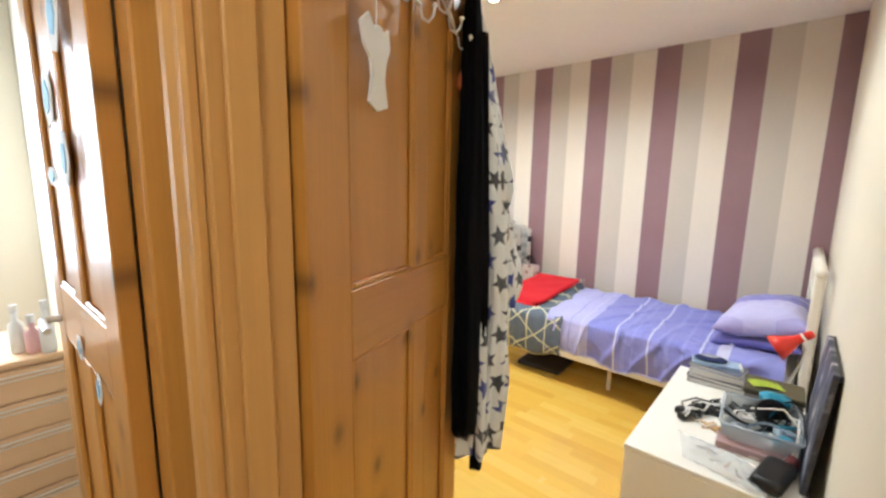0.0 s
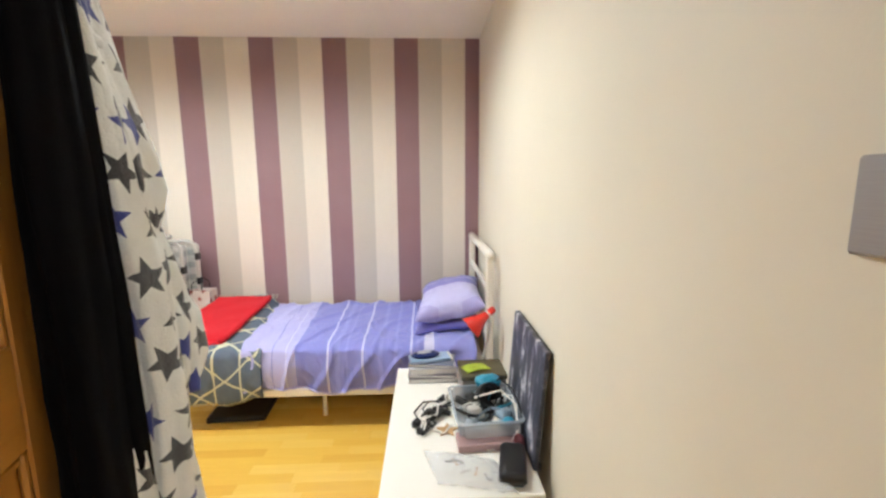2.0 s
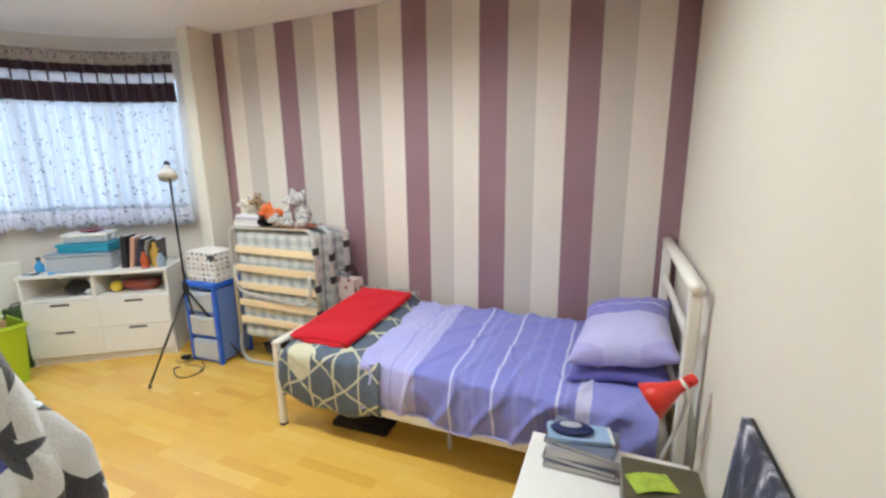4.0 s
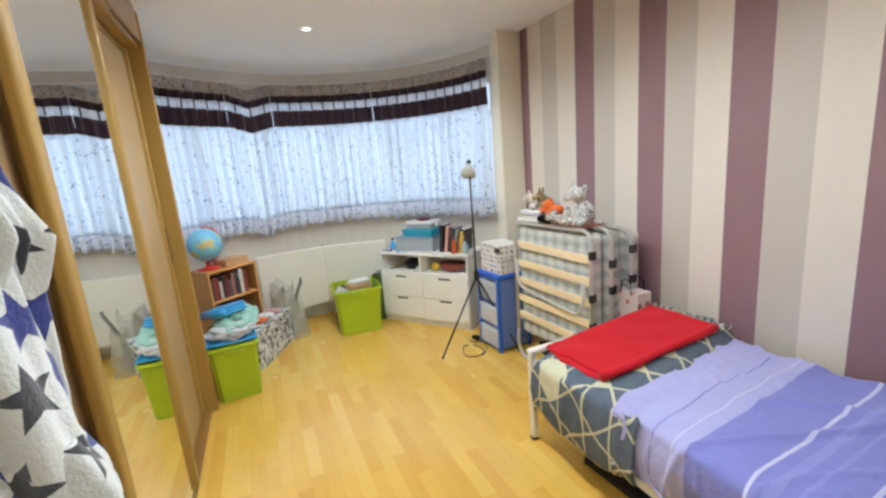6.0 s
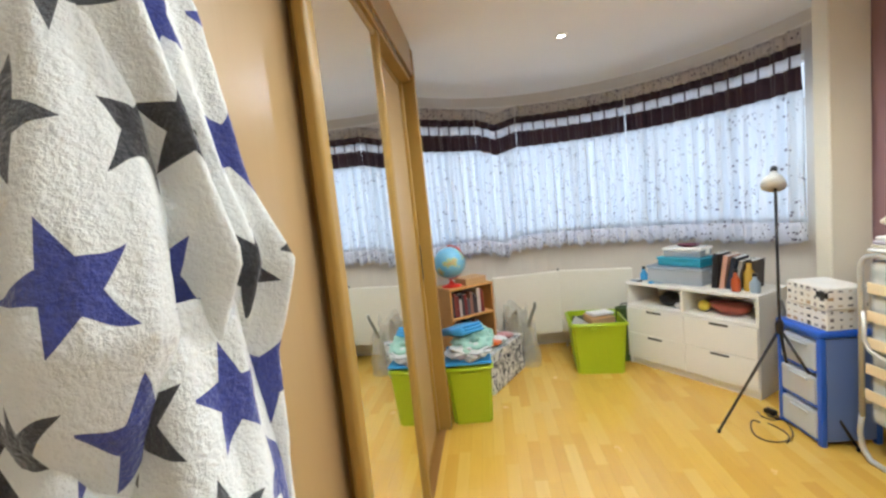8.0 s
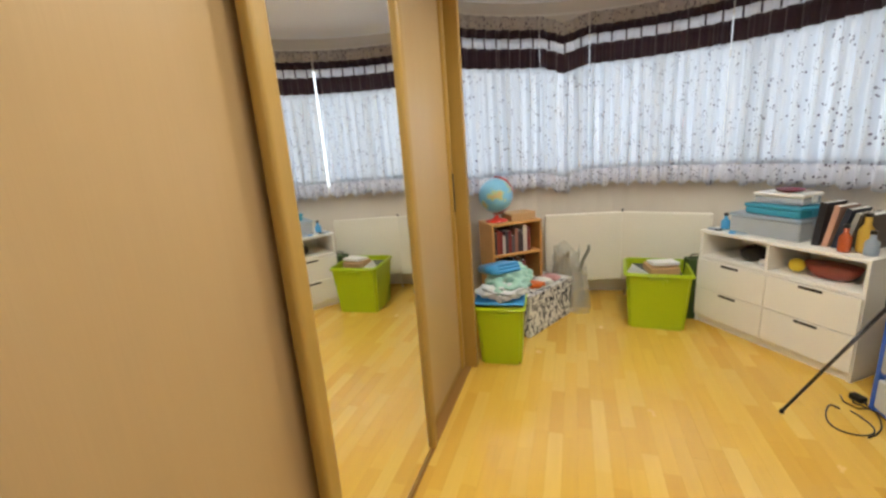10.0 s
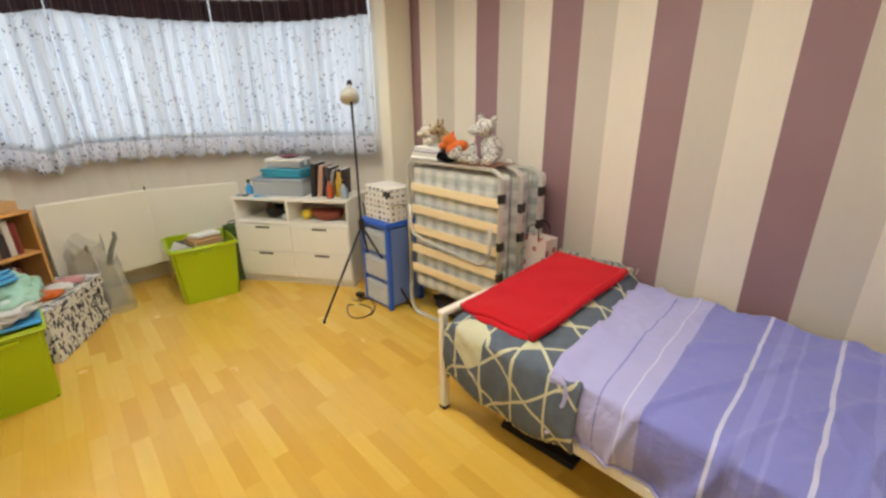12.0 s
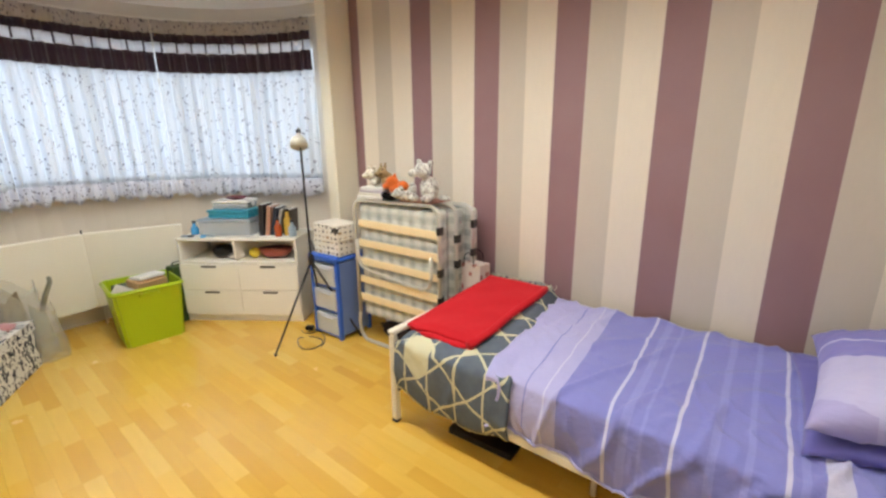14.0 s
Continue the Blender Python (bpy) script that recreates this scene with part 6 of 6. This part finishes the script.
def crate(x, y, zz, w, d, h, rz, mat, lidmat, label):
    c = on_cab("storage_box", x, y, zz, rz, label, "storage box", "boxes on the cabinet")
    part("tub", rbox((-w / 2, -d / 2, 0), (w / 2, d / 2, h), 0.012, 2), mat, c)
    part("lid", rbox((-w / 2 - 0.006, -d / 2 - 0.006, h + 0.0005), (w / 2 + 0.006, d / 2 + 0.006, h + 0.022), 0.008, 2), lidmat, c)
    for sx in (-1, 1):
        part("clip", rbox((sx * (w / 2 + 0.008) - 0.003, -0.025, h - 0.03), (sx * (w / 2 + 0.008) + 0.003, 0.025, h + 0.015), 0.001), lidmat, c)
    return c


crate(0.36, 0.20, CH + 0.001, 0.42, 0.26, 0.115, 2, M_clear, M_greybox, "large clear box with a grey lid")
crate(0.40, 0.20, CH + 0.139, 0.34, 0.22, 0.045, -3, M_teal, M_teal, "flat teal box stacked on another")
crate(0.40, 0.21, CH + 0.207, 0.28, 0.18, 0.05, 3, M_clear, M_paper, "pale flat box on top of the stack")
basket = on_cab("pink_trinket", 0.42, 0.20, CH + 0.28, 10, "dark pink trinket on the top box", "trinket")
part("dish", lathe([(0.03, 0), (0.07, 0.012), (0.075, 0.022), (0.066, 0.018), (0.0, 0.006)], 24), painted("maroon_plastic", (110, 40, 60), 0.35), basket, smooth=True)
# The last, brown row is a block standing for dark clutter behind the books.
for x, y, zz, w, h, tilt, col in ((0.63, 0.18, CH + 0.001, 0.035, 0.25, 4, (38, 34, 38)), (0.675, 0.19, CH + 0.001, 0.028, 0.24, 9, (196, 150, 128)), (0.712, 0.20, CH + 0.001, 0.03, 0.23, 12, (44, 48, 62)), (0.75, 0.21, CH + 0.001, 0.024, 0.21, 14, (150, 146, 140)), (0.80, 0.24, CH + 0.001, 0.055, 0.20, 3, (58, 46, 42))):
    b = empty("standing_book", CABM @ pose(x, y, zz, 0, tilt, 0), "upright book or brown block on the cabinet", "book", "books on the cabinet")
    part("cover", merge(rbox((0, -0.085, 0), (0.002, 0.085, h), 0), rbox((w - 0.002, -0.085, 0), (w, 0.085, h), 0), rbox((0.0021, -0.085, 0), (w - 0.0021, -0.083, h), 0)), painted("spine_%d_%d_%d" % col, col, 0.5, 0.1, 10), b)
    part("page_block", rbox((0.0022, -0.0825, 0.003), (w - 0.0022, 0.082, h - 0.003), 0), M_paper, b)
for x, y, r, h, mat, lab in ((0.10, 0.10, 0.028, 0.10, M_skyblue, "pale blue bottle on the cabinet"), (0.80, 0.07, 0.028, 0.13, painted("russet_bottle", (182, 84, 46), 0.25, 0.15, 20), "russet and orange bottle on the cabinet"), (0.855, 0.13, 0.035, 0.19, painted("amber_bottle", (196, 160, 70), 0.2), "tall amber bottle on the cabinet"), (0.905, 0.09, 0.03, 0.11, M_greybox, "grey pot on the cabinet")):
    bt = on_cab("bottle", x, y, CH + 0.001, 0, lab, "bottle", "bottles on the cabinet")
    part("flask", lathe([(r * 0.9, 0), (r, 0.008), (r, h * 0.62), (r * 0.42, h * 0.8), (r * 0.42, h)], 20), mat, bt, smooth=True)
    part("cap", lathe([(r * 0.5, h + 0.0005), (r * 0.5, h + 0.02), (0.0, h + 0.021)], 16), M_blackmetal, bt)
for i in range(5):
    pp = part("loose_item", rbox((-0.04, -0.02, 0), (0.04, 0.02, 0.012), 0.003), (M_greybox, M_black, M_paper, M_skyblue, M_greybox)[i])
    pp.matrix_world = CABM @ pose(0.06 + 0.045 * i, 0.05 + 0.012 * (i % 3), CH + 0.001, 0, 0, 40 * i)
    tagged(pp, "small loose item lying on the cabinet's edge", "trinket", "loose items on the cabinet")
case = on_cab("black_holdall", 0.30, 0.14, 0.506, 5, "small black pouch on the open shelf", "pouch")
part("body", blob((0, 0, 0.05), (0.09, 0.07, 0.05), 0.25, 3, 3, 4), M_black, case, smooth=True)
part("strap", tube([(-0.06, 0, 0.09), (0, -0.02, 0.115), (0.06, 0, 0.09)], 0.005, 8), M_black, case, smooth=True)
papers = on_cab("paper_roll", 0.40, 0.10, 0.506, 80, "white crumpled paper on the open shelf", "paper")
part("sheet", blob((0, 0, 0.022), (0.05, 0.035, 0.022), 0.6, 4, 3, 9), M_paper, papers, smooth=True)
wick = on_cab("red_basket", 0.72, 0.16, 0.506, 0, "red-brown oval basket on the open shelf", "basket")
part("bowl", thicken(lathe([(0.07, 0.0), (0.10, 0.03), (0.115, 0.075)], 28, Matrix.Diagonal((1.2, 0.8, 1, 1))), 0.005), painted("russet_plastic", (150, 74, 60), 0.5, 0.1, 20), wick, smooth=True)
ball = on_cab("yellow_ball", 0.56, 0.12, 0.506, 0, "small yellow toy ball on the open shelf", "ball")
part("shell", blob((0, 0, 0.042), (0.042, 0.042, 0.042), 0.02), painted("yellow_rubber", (222, 196, 60), 0.5), ball, smooth=True)

# ---- tripod floor lamp ----
tl = empty("tripod_floor_lamp", pose(0, 0, 0), "slim black tripod floor lamp with a small grey shade", "floor lamp")
hub = Vector((-3.02, 2.99, 0.60))
feet = [(-3.035, 2.66), (-2.815, 3.215), (-3.225, 3.20)]
for fx, fy in feet:
    lg = part("leg", tube([hub, (fx, fy, 0.012)], 0.0085, 10, taper=0.8), M_blackmetal, tl, smooth=True)
    part("rubber_foot", lathe([(0.009, 0), (0.010, 0.012), (0.008, 0.02)], 12, pose(fx, fy, 0)), M_black, lg)
part("hub", lathe([(0.016, -0.03), (0.02, -0.01), (0.02, 0.03), (0.012, 0.05)], 16, Matrix.Translation(hub)), M_blackmetal, tl)
part("pole", tube([hub, (hub.x - 0.01, hub.y + 0.005, 1.38)], 0.0075, 10), M_blackmetal, tl, smooth=True)
part("elbow", tube([(hub.x - 0.01, hub.y + 0.005, 1.375), (hub.x - 0.016, hub.y + 0.006, 1.405), (hub.x - 0.034, hub.y + 0.012, 1.44)], 0.009, 10), M_blackmetal, tl, smooth=True)
ax = Vector((0.50, -0.36, -0.78)).normalized()
hm = Matrix.Translation((hub.x - 0.028, hub.y + 0.010, 1.438)) @ ax.to_track_quat("Z", "Y").to_matrix().to_4x4()
sh = part("shade", thicken(lathe([(0.012, -0.026), (0.016, -0.010), (0.028, 0.004), (0.043, 0.022), (0.052, 0.044), (0.055, 0.066)], 32, hm), 0.0015), painted("grey_lamp_enamel", (206, 203, 194), 0.3), tl, smooth=True)
part("cap", lathe([(0.0, -0.062), (0.014, -0.06), (0.017, -0.045), (0.015, -0.031)], 20, hm), M_blackmetal, tl, "black lamp-holder cap", smooth=True)
part("bulb", blob(tuple(hm @ Vector((0, 0, 0.036))), (0.025, 0.025, 0.025), sub=2), M_gloss, tl, smooth=True)
cable = part("lamp_cable", tube([(-3.02 + 0.12 * math.cos(a) * (1 - 0.03 * i) - 0.01 * i, 2.93 + 0.07 * math.sin(a) + 0.012 * i, 0.006 + 0.004 * (i % 3)) for i, a in enumerate(np.linspace(0, 13.5, 40))], 0.0035, 6), M_black, smooth=True)
tagged(cable, "thin black cable coiled on the floor by the lamp", "cable")
cable2 = part("lamp_cable", tube([(-2.98 + 0.13 * math.cos(a) - 0.01 * a, 2.91 + 0.075 * math.sin(a) + 0.02 * math.sin(2 * a), 0.005) for a in np.linspace(2.6, 8.2, 30)], 0.0035, 6), M_black, smooth=True)
tagged(cable2, "thin black cable looped on the floor", "cable")


# ---- green crates, fabric box, bookcase, globe ----
def green_crate(name, x, y, rz, w, d, h, label):
    g = open_tray(name, x, y, 0.001, w, d, h, rz, M_green, label, "storage crate", 0.004, 0.86)
    part("lip", tube([(w / 2 * sx * 1.03, d / 2 * sy * 1.03, h - 0.012) for sx, sy in ((-0.92, -1), (0.92, -1), (1, -0.92), (1, 0.92), (0.92, 1), (-0.92, 1), (-1, 0.92), (-1, -0.92))], 0.010, 8, True), M_green, g, smooth=True)
    for sx in (-1, 1):
        part("handle", rbox((sx * w / 2 * 0.98 - 0.012, -0.06, h - 0.06), (sx * w / 2 * 0.98 + 0.012, 0.06, h - 0.03), 0.006, 2), M_green, g)
    for sx in (-1, 1):
        for sy in (-1, 1):
            part("castor", lathe([(0.012, -0.0005), (0.014, 0.004), (0.012, 0.008)], 12, pose(sx * w * 0.36, sy * d * 0.36, 0)), M_black, g)
    return g


green_crate("green_crate", -4.125, 2.262, -5, 0.42, 0.42, 0.42, "lime green plastic crate with papers in it")
for i, (dx, dy, zz, rx, mat, w, d, h) in enumerate(((-0.01, 0.0, 0.40, 4, M_card, 0.16, 0.20, 0.05), (-0.01, 0.01, 0.455, -5, M_paper, 0.14, 0.18, 0.022), (0.05, -0.11, 0.36, 55, M_paper, 0.012, 0.08, 0.14))):
    bk = empty("boxed_papers", pose(-4.07 + dx, 2.285 + dy, zz, rx if i == 2 else 0, rx if i < 2 else 0, 12), "card box and papers sticking out of the green crate", "papers", "papers in the crate")
    part("ream", rbox((-w / 2, -d / 2, 0), (w / 2, d / 2, h), 0.003), mat, bk)
fill = part("crate_filling", rbox((-0.165, -0.165, 0.02), (0.165, 0.165, 0.395), 0.01), painted("dark_clutter", (88, 92, 76), 0.8, 0.3, 14), None)
fill.matrix_world = pose(-4.125, 2.262, 0, 0, 0, -5)
tagged(fill, "stacked dull papers filling the green crate", "papers")
bag2 = empty("dark_green_bag", pose(-4.225, 2.54, 0, 0, 0, 10), "dark green bag standing behind the crate", "bag")
part("body", prism([(-0.05, -0.06), (0.05, -0.06), (0.055, 0.0), (0.05, 0.06), (-0.05, 0.06), (-0.055, 0)], 0, 0.46), painted("dark_green_cloth", (62, 84, 46), 0.8), bag2)
part("strap", tube([(0.0, -0.04, 0.45), (0.0, -0.03, 0.49), (0.0, 0.03, 0.49), (0.0, 0.04, 0.45)], 0.005, 6), M_black, bag2, smooth=True)

green_crate("green_crate", -3.42, 1.222, 4, 0.36, 0.30, 0.395, "lime green crate with a blue lid and bags on it")
lid = empty("blue_tray", pose(-3.42, 1.222, 0.412, 0, 0, 4), "bright blue plastic tray on the green crate", "tray")
part("plate", rbox((-0.175, -0.145, 0), (0.175, 0.145, 0.014), 0.006, 2), M_skyblue, lid)
part("rim", tube([(-0.18, -0.15, 0.012), (0.18, -0.15, 0.012), (0.18, 0.15, 0.012), (-0.18, 0.15, 0.012)], 0.009, 8, True), M_skyblue, lid, smooth=True)
for i, (c, r, mat, lab) in enumerate((((-3.44, 1.26, 0.50), (0.15, 0.13, 0.075), M_bag, "crumpled pale green carrier bag"), ((-3.36, 1.24, 0.475), (0.13, 0.14, 0.05), clear("white_bag_film", (226, 228, 230), 0.3, 0.8), "crumpled white carrier bag"), ((-3.58, 1.30, 0.50), (0.10, 0.10, 0.075), M_bag, "crumpled mint carrier bag"))):
    b = part("carrier_bag", blob(c, r, 0.55, 2.6, 4, 3.0 * i), mat, smooth=True)
    tagged(b, lab, "carrier bag", "bags on the crate")
rolled = empty("folded_blue_mat", pose(-3.53, 1.20, 0.575, 4, -14, 28), "bright blue folded foam mat on top of the bags", "mat")
for i in range(3):
    part("layer", rbox((-0.17 + 0.006 * i, -0.085, 0.021 * i - 0.03), (0.17 - 0.010 * i, 0.085, 0.021 * i - 0.011), 0.008, 3), M_skyblue, rolled, smooth=True)
part("fold", tube([(-0.165, -0.085, 0.0), (0.16, -0.085, 0.0)], 0.030, 16), M_skyblue, rolled, smooth=True)

fab = empty("fabric_storage_box", pose(-3.655, 1.378, 0, 0, 0, 152), "black and white printed fabric storage box", "storage box")
part("body", rbox((0, 0.0, 0.0), (0.58, 0.30, 0.255), 0.006, 2), M_print, fab)
part("lid", rbox((-0.008, -0.008, 0.2555), (0.588, 0.308, 0.315), 0.008, 2), M_print, fab)
part("edge_tape", tube([(-0.009, -0.009, 0.257), (0.589, -0.009, 0.257)], 0.003, 6), M_paper, fab)
part("edge_tape", tube([(-0.009, -0.009, 0.314), (0.589, -0.009, 0.314)], 0.003, 6), M_paper, fab)
for i in range(3):
    cl = part("folded_clothes", blob((-3.90 - 0.09 * i, 1.40 + 0.05 * i, 0.334), (0.08, 0.07, 0.018), 0.4, 4, 3, i), (M_orange, M_paper, cloth("pink_cloth", (214, 150, 150)))[i], smooth=True)
    tagged(cl, "small folded garment on the fabric box", "clothes", "clothes on the box")

BKM = pose(-3.855, 1.095, 0, 0, 0, 125)
bc = empty("small_bookcase", BKM, "small beech bookcase with books, below the globe", "bookcase")
BW, BD, BH = 0.42, 0.26, 0.80
for x in (0, BW - 0.016):
    part("side_panel", rbox((x, -0.0, 0), (x + 0.016, BD, BH - 0.0165), 0.002), M_shelfwood, bc)
part("top", rbox((-0.003, -0.004, BH - 0.016), (BW + 0.003, BD, BH), 0.002), M_shelfwood, bc)
for zs in (0.05, 0.29, 0.54):
    part("shelf", rbox((0.0165, 0.002, zs), (BW - 0.0165, BD - 0.006, zs + 0.016), 0.001), M_shelfwood, bc)
part("back_panel", rbox((0.0165, BD - 0.0055, 0.02), (BW - 0.0165, BD - 0.001, BH - 0.0165), 0), painted("dark_back", (120, 84, 52), 0.7), bc)
rb = random.Random(11)
for zs, n in ((0.557, 13), (0.307, 12)):
    x = 0.03
    for i in range(n):
        w = rb.uniform(0.012, 0.032)
        if x + w > BW - 0.025:
            break
        h, d = rb.uniform(0.13, 0.205), rb.uniform(0.12, 0.17)
        col = rb.choice(((120, 40, 44), (90, 84, 92), (196, 186, 176), (60, 52, 60), (158, 112, 96), (206, 200, 196), (140, 60, 50)))
        b = empty("shelved_book", BKM @ pose(x, 0.03, zs, 0, 0, 0), "book standing on the beech shelf", "book", "books on the shelf")
        part("cover", merge(rbox((0, 0, 0), (0.0018, d, h), 0), rbox((w - 0.0018, 0, 0), (w, d, h), 0), rbox((0.0019, 0, 0), (w - 0.0019, 0.0018, h), 0)), painted("binding_%d_%d_%d" % col, col, 0.55, 0.1, 12), b)
        part("page_block", rbox((0.002, 0.002, 0.003), (w - 0.002, d - 0.002, h - 0.004), 0), M_paper, b)
        x += w + 0.0015
crd = empty("card_box", BKM @ pose(0.28, 0.12, BH + 0.001, 0, 0, 6), "flat brown card box on the bookcase", "box")
part("box", rbox((-0.11, -0.08, 0), (0.11, 0.08, 0.05), 0.003), M_card, crd)
part("flap", rbox((-0.112, -0.082, 0.0505), (0.112, 0.082, 0.056), 0.002), M_card, crd)
gl = empty("globe", BKM @ pose(0.10, 0.13, BH + 0.001), "blue desk globe on a red stand", "globe")
part("foot", lathe([(0.085, 0), (0.085, 0.01), (0.03, 0.022), (0.012, 0.05)], 28), M_redlamp, gl, smooth=True)
part("sphere", blob((0, 0, 0.20), (0.13, 0.13, 0.13), sub=4), M_globe, gl, smooth=True)
part("meridian", tube([(0.141 * math.cos(radians(a)), 0.0, 0.20 + 0.141 * math.sin(radians(a))) for a in range(-100, 95, 8)], 0.006, 8), M_redlamp, gl, smooth=True)

# bags and wrapped odds and ends beside the radiator
def slumped_bag(bag, name, c, w, d, h, mat, seed, lab=""):
    """A soft upright bag: a crumpled sleeve, pinched and open at its mouth."""
    def f(u, v):
        a = 2 * math.pi * u
        pinch = 1 - 0.45 * v ** 2 + 0.25 * max(0.0, v - 0.8) * 3
        k = pinch * (1 + 0.22 * noise.noise(Vector((math.cos(a) * 2 + seed, math.sin(a) * 2, v * 4))) + 0.10 * noise.noise(Vector((math.cos(a) * 6 + seed, math.sin(a) * 6, v * 9))))
        sq = (abs(math.cos(a)) ** 4 + abs(math.sin(a)) ** 4) ** -0.25
        return (c[0] + w * k * sq * math.cos(a), c[1] + d * k * sq * math.sin(a), c[2] + h * v * (1 + 0.10 * math.sin(a * 3 + seed)))
    return part(name, thicken(sheet(40, 24, f, close=True), 0.0012), mat, bag, lab, smooth=True)


heap = empty("wrapped_bundle", pose(-4.33, 1.62, 0), "bundle of brown bags in cloudy clear wrap by the radiator", "bundle")
M_film = clear("grey_green_film", (220, 220, 210), 0.12, 0.17)
slumped_bag(heap, "brown_bag", (-0.03, -0.03, 0), 0.085, 0.075, 0.42, painted("brown_kraft_paper", (142, 126, 98), 0.8, 0.15, 14, 0.3, 40), 1.0, "crumpled brown paper bag")
slumped_bag(heap, "film", (-0.01, 0.0, 0), 0.13, 0.14, 0.50, M_film, 4.0, "cloudy clear wrapping film")
slumped_bag(heap, "film", (0.10, 0.10, 0), 0.075, 0.08, 0.36, M_film, 8.0, "cloudy clear wrapping film")
part("spout", tube([(0.10, 0.10, 0.34), (0.11, 0.13, 0.44), (0.10, 0.17, 0.52), (0.11, 0.17, 0.56)], 0.017, 12, taper=0.7), painted("dull_grey_plastic", (128, 128, 118), 0.5), heap, smooth=True)


# Added bag shape standing for the unclear grey area between cabinet and tower.
gap_form = empty("grey_gap_form", pose(-3.275, 3.22, 0), "tall grey bag-like form filling the gap between the cabinet and the drawer tower", "bag")
slumped_bag(gap_form, "body", (0, 0, 0), 0.062, 0.055, 0.62, painted("dull_grey_gap_fill", (142, 140, 138), 0.85, 0.1, 20, 0.3), 3.0)
part("strap", tube([(0.0, -0.03, 0.56), (0.01, -0.06, 0.45), (0.0, -0.065, 0.3), (-0.01, -0.06, 0.2)], 0.006, 8), M_black, gap_form, smooth=True)
adaptor = empty("power_adaptor", pose(-3.215, 3.05, 0, 0, 0, 25), "small black power adaptor on the floor", "adaptor")
part("body", rbox((-0.03, -0.02, 0.0), (0.03, 0.02, 0.03), 0.005, 2), M_black, adaptor)
part("cord", tube([(0.03, 0, 0.012), (0.07, -0.02, 0.005), (0.06, -0.07, 0.005), (0.0, -0.08, 0.005), (-0.05, -0.04, 0.005)], 0.003, 6), M_black, adaptor, smooth=True)


# ---- oak strips of the floor, laid along x ----
floor_ob = bpy.data.objects["floor"]


def west_end(y):
    """Where the floor ends to the west along a row at y: at the bay's curve or the wall return."""
    reach = (BAY_R + 0.1) ** 2 - (y - BAY_Y) ** 2
    return min(NIB_X, BAY_X - math.sqrt(reach)) if reach > 0 else NIB_X


SW, GAP, TOPZ = 0.068, 0.0001, 0.0
rf = random.Random(4)
near, far = [], []
y = YS - 0.11
while y < YN + 0.1:
    x = -4.85 - rf.random() * 0.4
    while x < XR + 0.1:
        ln = rf.choice((0.28, 0.36, 0.44, 0.52))
        x1 = min(x + ln, XR + 0.1)
        cx = (x + x1) / 2
        x0 = max(x, west_end(y + SW / 2))
        if x1 - x0 > 0.03:
            (near if (-3.15 < cx < -0.75 and 1.05 < y < 3.05) else far).append((x0, x1, y, y + SW))
        x += ln
    y += SW
meshes = {}


def strip_mesh(ln):
    key = round(ln, 3)
    if key not in meshes:
        bm = bmesh.new()
        b = 0.0004
        lo = [bm.verts.new(p) for p in ((GAP, GAP, -0.011), (ln - GAP, GAP, -0.011), (ln - GAP, SW - GAP, -0.011), (GAP, SW - GAP, -0.011))]
        md = [bm.verts.new((v.co.x, v.co.y, TOPZ - b)) for v in lo]
        hi = [bm.verts.new(p) for p in ((GAP + b, GAP + b, TOPZ), (ln - GAP - b, GAP + b, TOPZ), (ln - GAP - b, SW - GAP - b, TOPZ), (GAP + b, SW - GAP - b, TOPZ))]
        for a, c in ((lo, md), (md, hi)):
            for i in range(4):
                bm.faces.new((a[i], a[(i + 1) % 4], c[(i + 1) % 4], c[i]))
        bm.faces.new(hi)
        me = bpy.data.meshes.new("plank")
        bm.to_mesh(me)
        bm.free()
        me.materials.append(M_plank)
        meshes[key] = me
    return meshes[key]


near.sort(key=lambda q: (abs((q[0] + q[1]) / 2 + 1.9), q[2]))
far += near[300:]
for x0, x1, y0, y1 in near[:300]:
    pl = new("plank", strip_mesh(x1 - x0))
    pl.location = (x0, y0, 0)
    pl.parent = floor_ob
verts, faces = [], []
for x0, x1, y0, y1 in far:
    n = len(verts)
    b = 0.0004
    g = GAP
    verts += [(x0 + g, y0 + g, -0.011), (x1 - g, y0 + g, -0.011), (x1 - g, y1 - g, -0.011), (x0 + g, y1 - g, -0.011),
              (x0 + g, y0 + g, -b), (x1 - g, y0 + g, -b), (x1 - g, y1 - g, -b), (x0 + g, y1 - g, -b),
              (x0 + g + b, y0 + g + b, 0), (x1 - g - b, y0 + g + b, 0), (x1 - g - b, y1 - g - b, 0), (x0 + g + b, y1 - g - b, 0)]
    faces += [(n + i, n + (i + 1) % 4, n + 4 + (i + 1) % 4, n + 4 + i) for i in range(4)]
    faces += [(n + 4 + i, n + 4 + (i + 1) % 4, n + 8 + (i + 1) % 4, n + 8 + i) for i in range(4)]
    faces.append((n + 8, n + 9, n + 10, n + 11))
me = bpy.data.meshes.new("oak_strips")
me.from_pydata(verts, [], faces)
me.materials.append(M_plank)
rest = new("oak_strips", me)
rest.parent = floor_ob
rest["kind"] = "stuff"
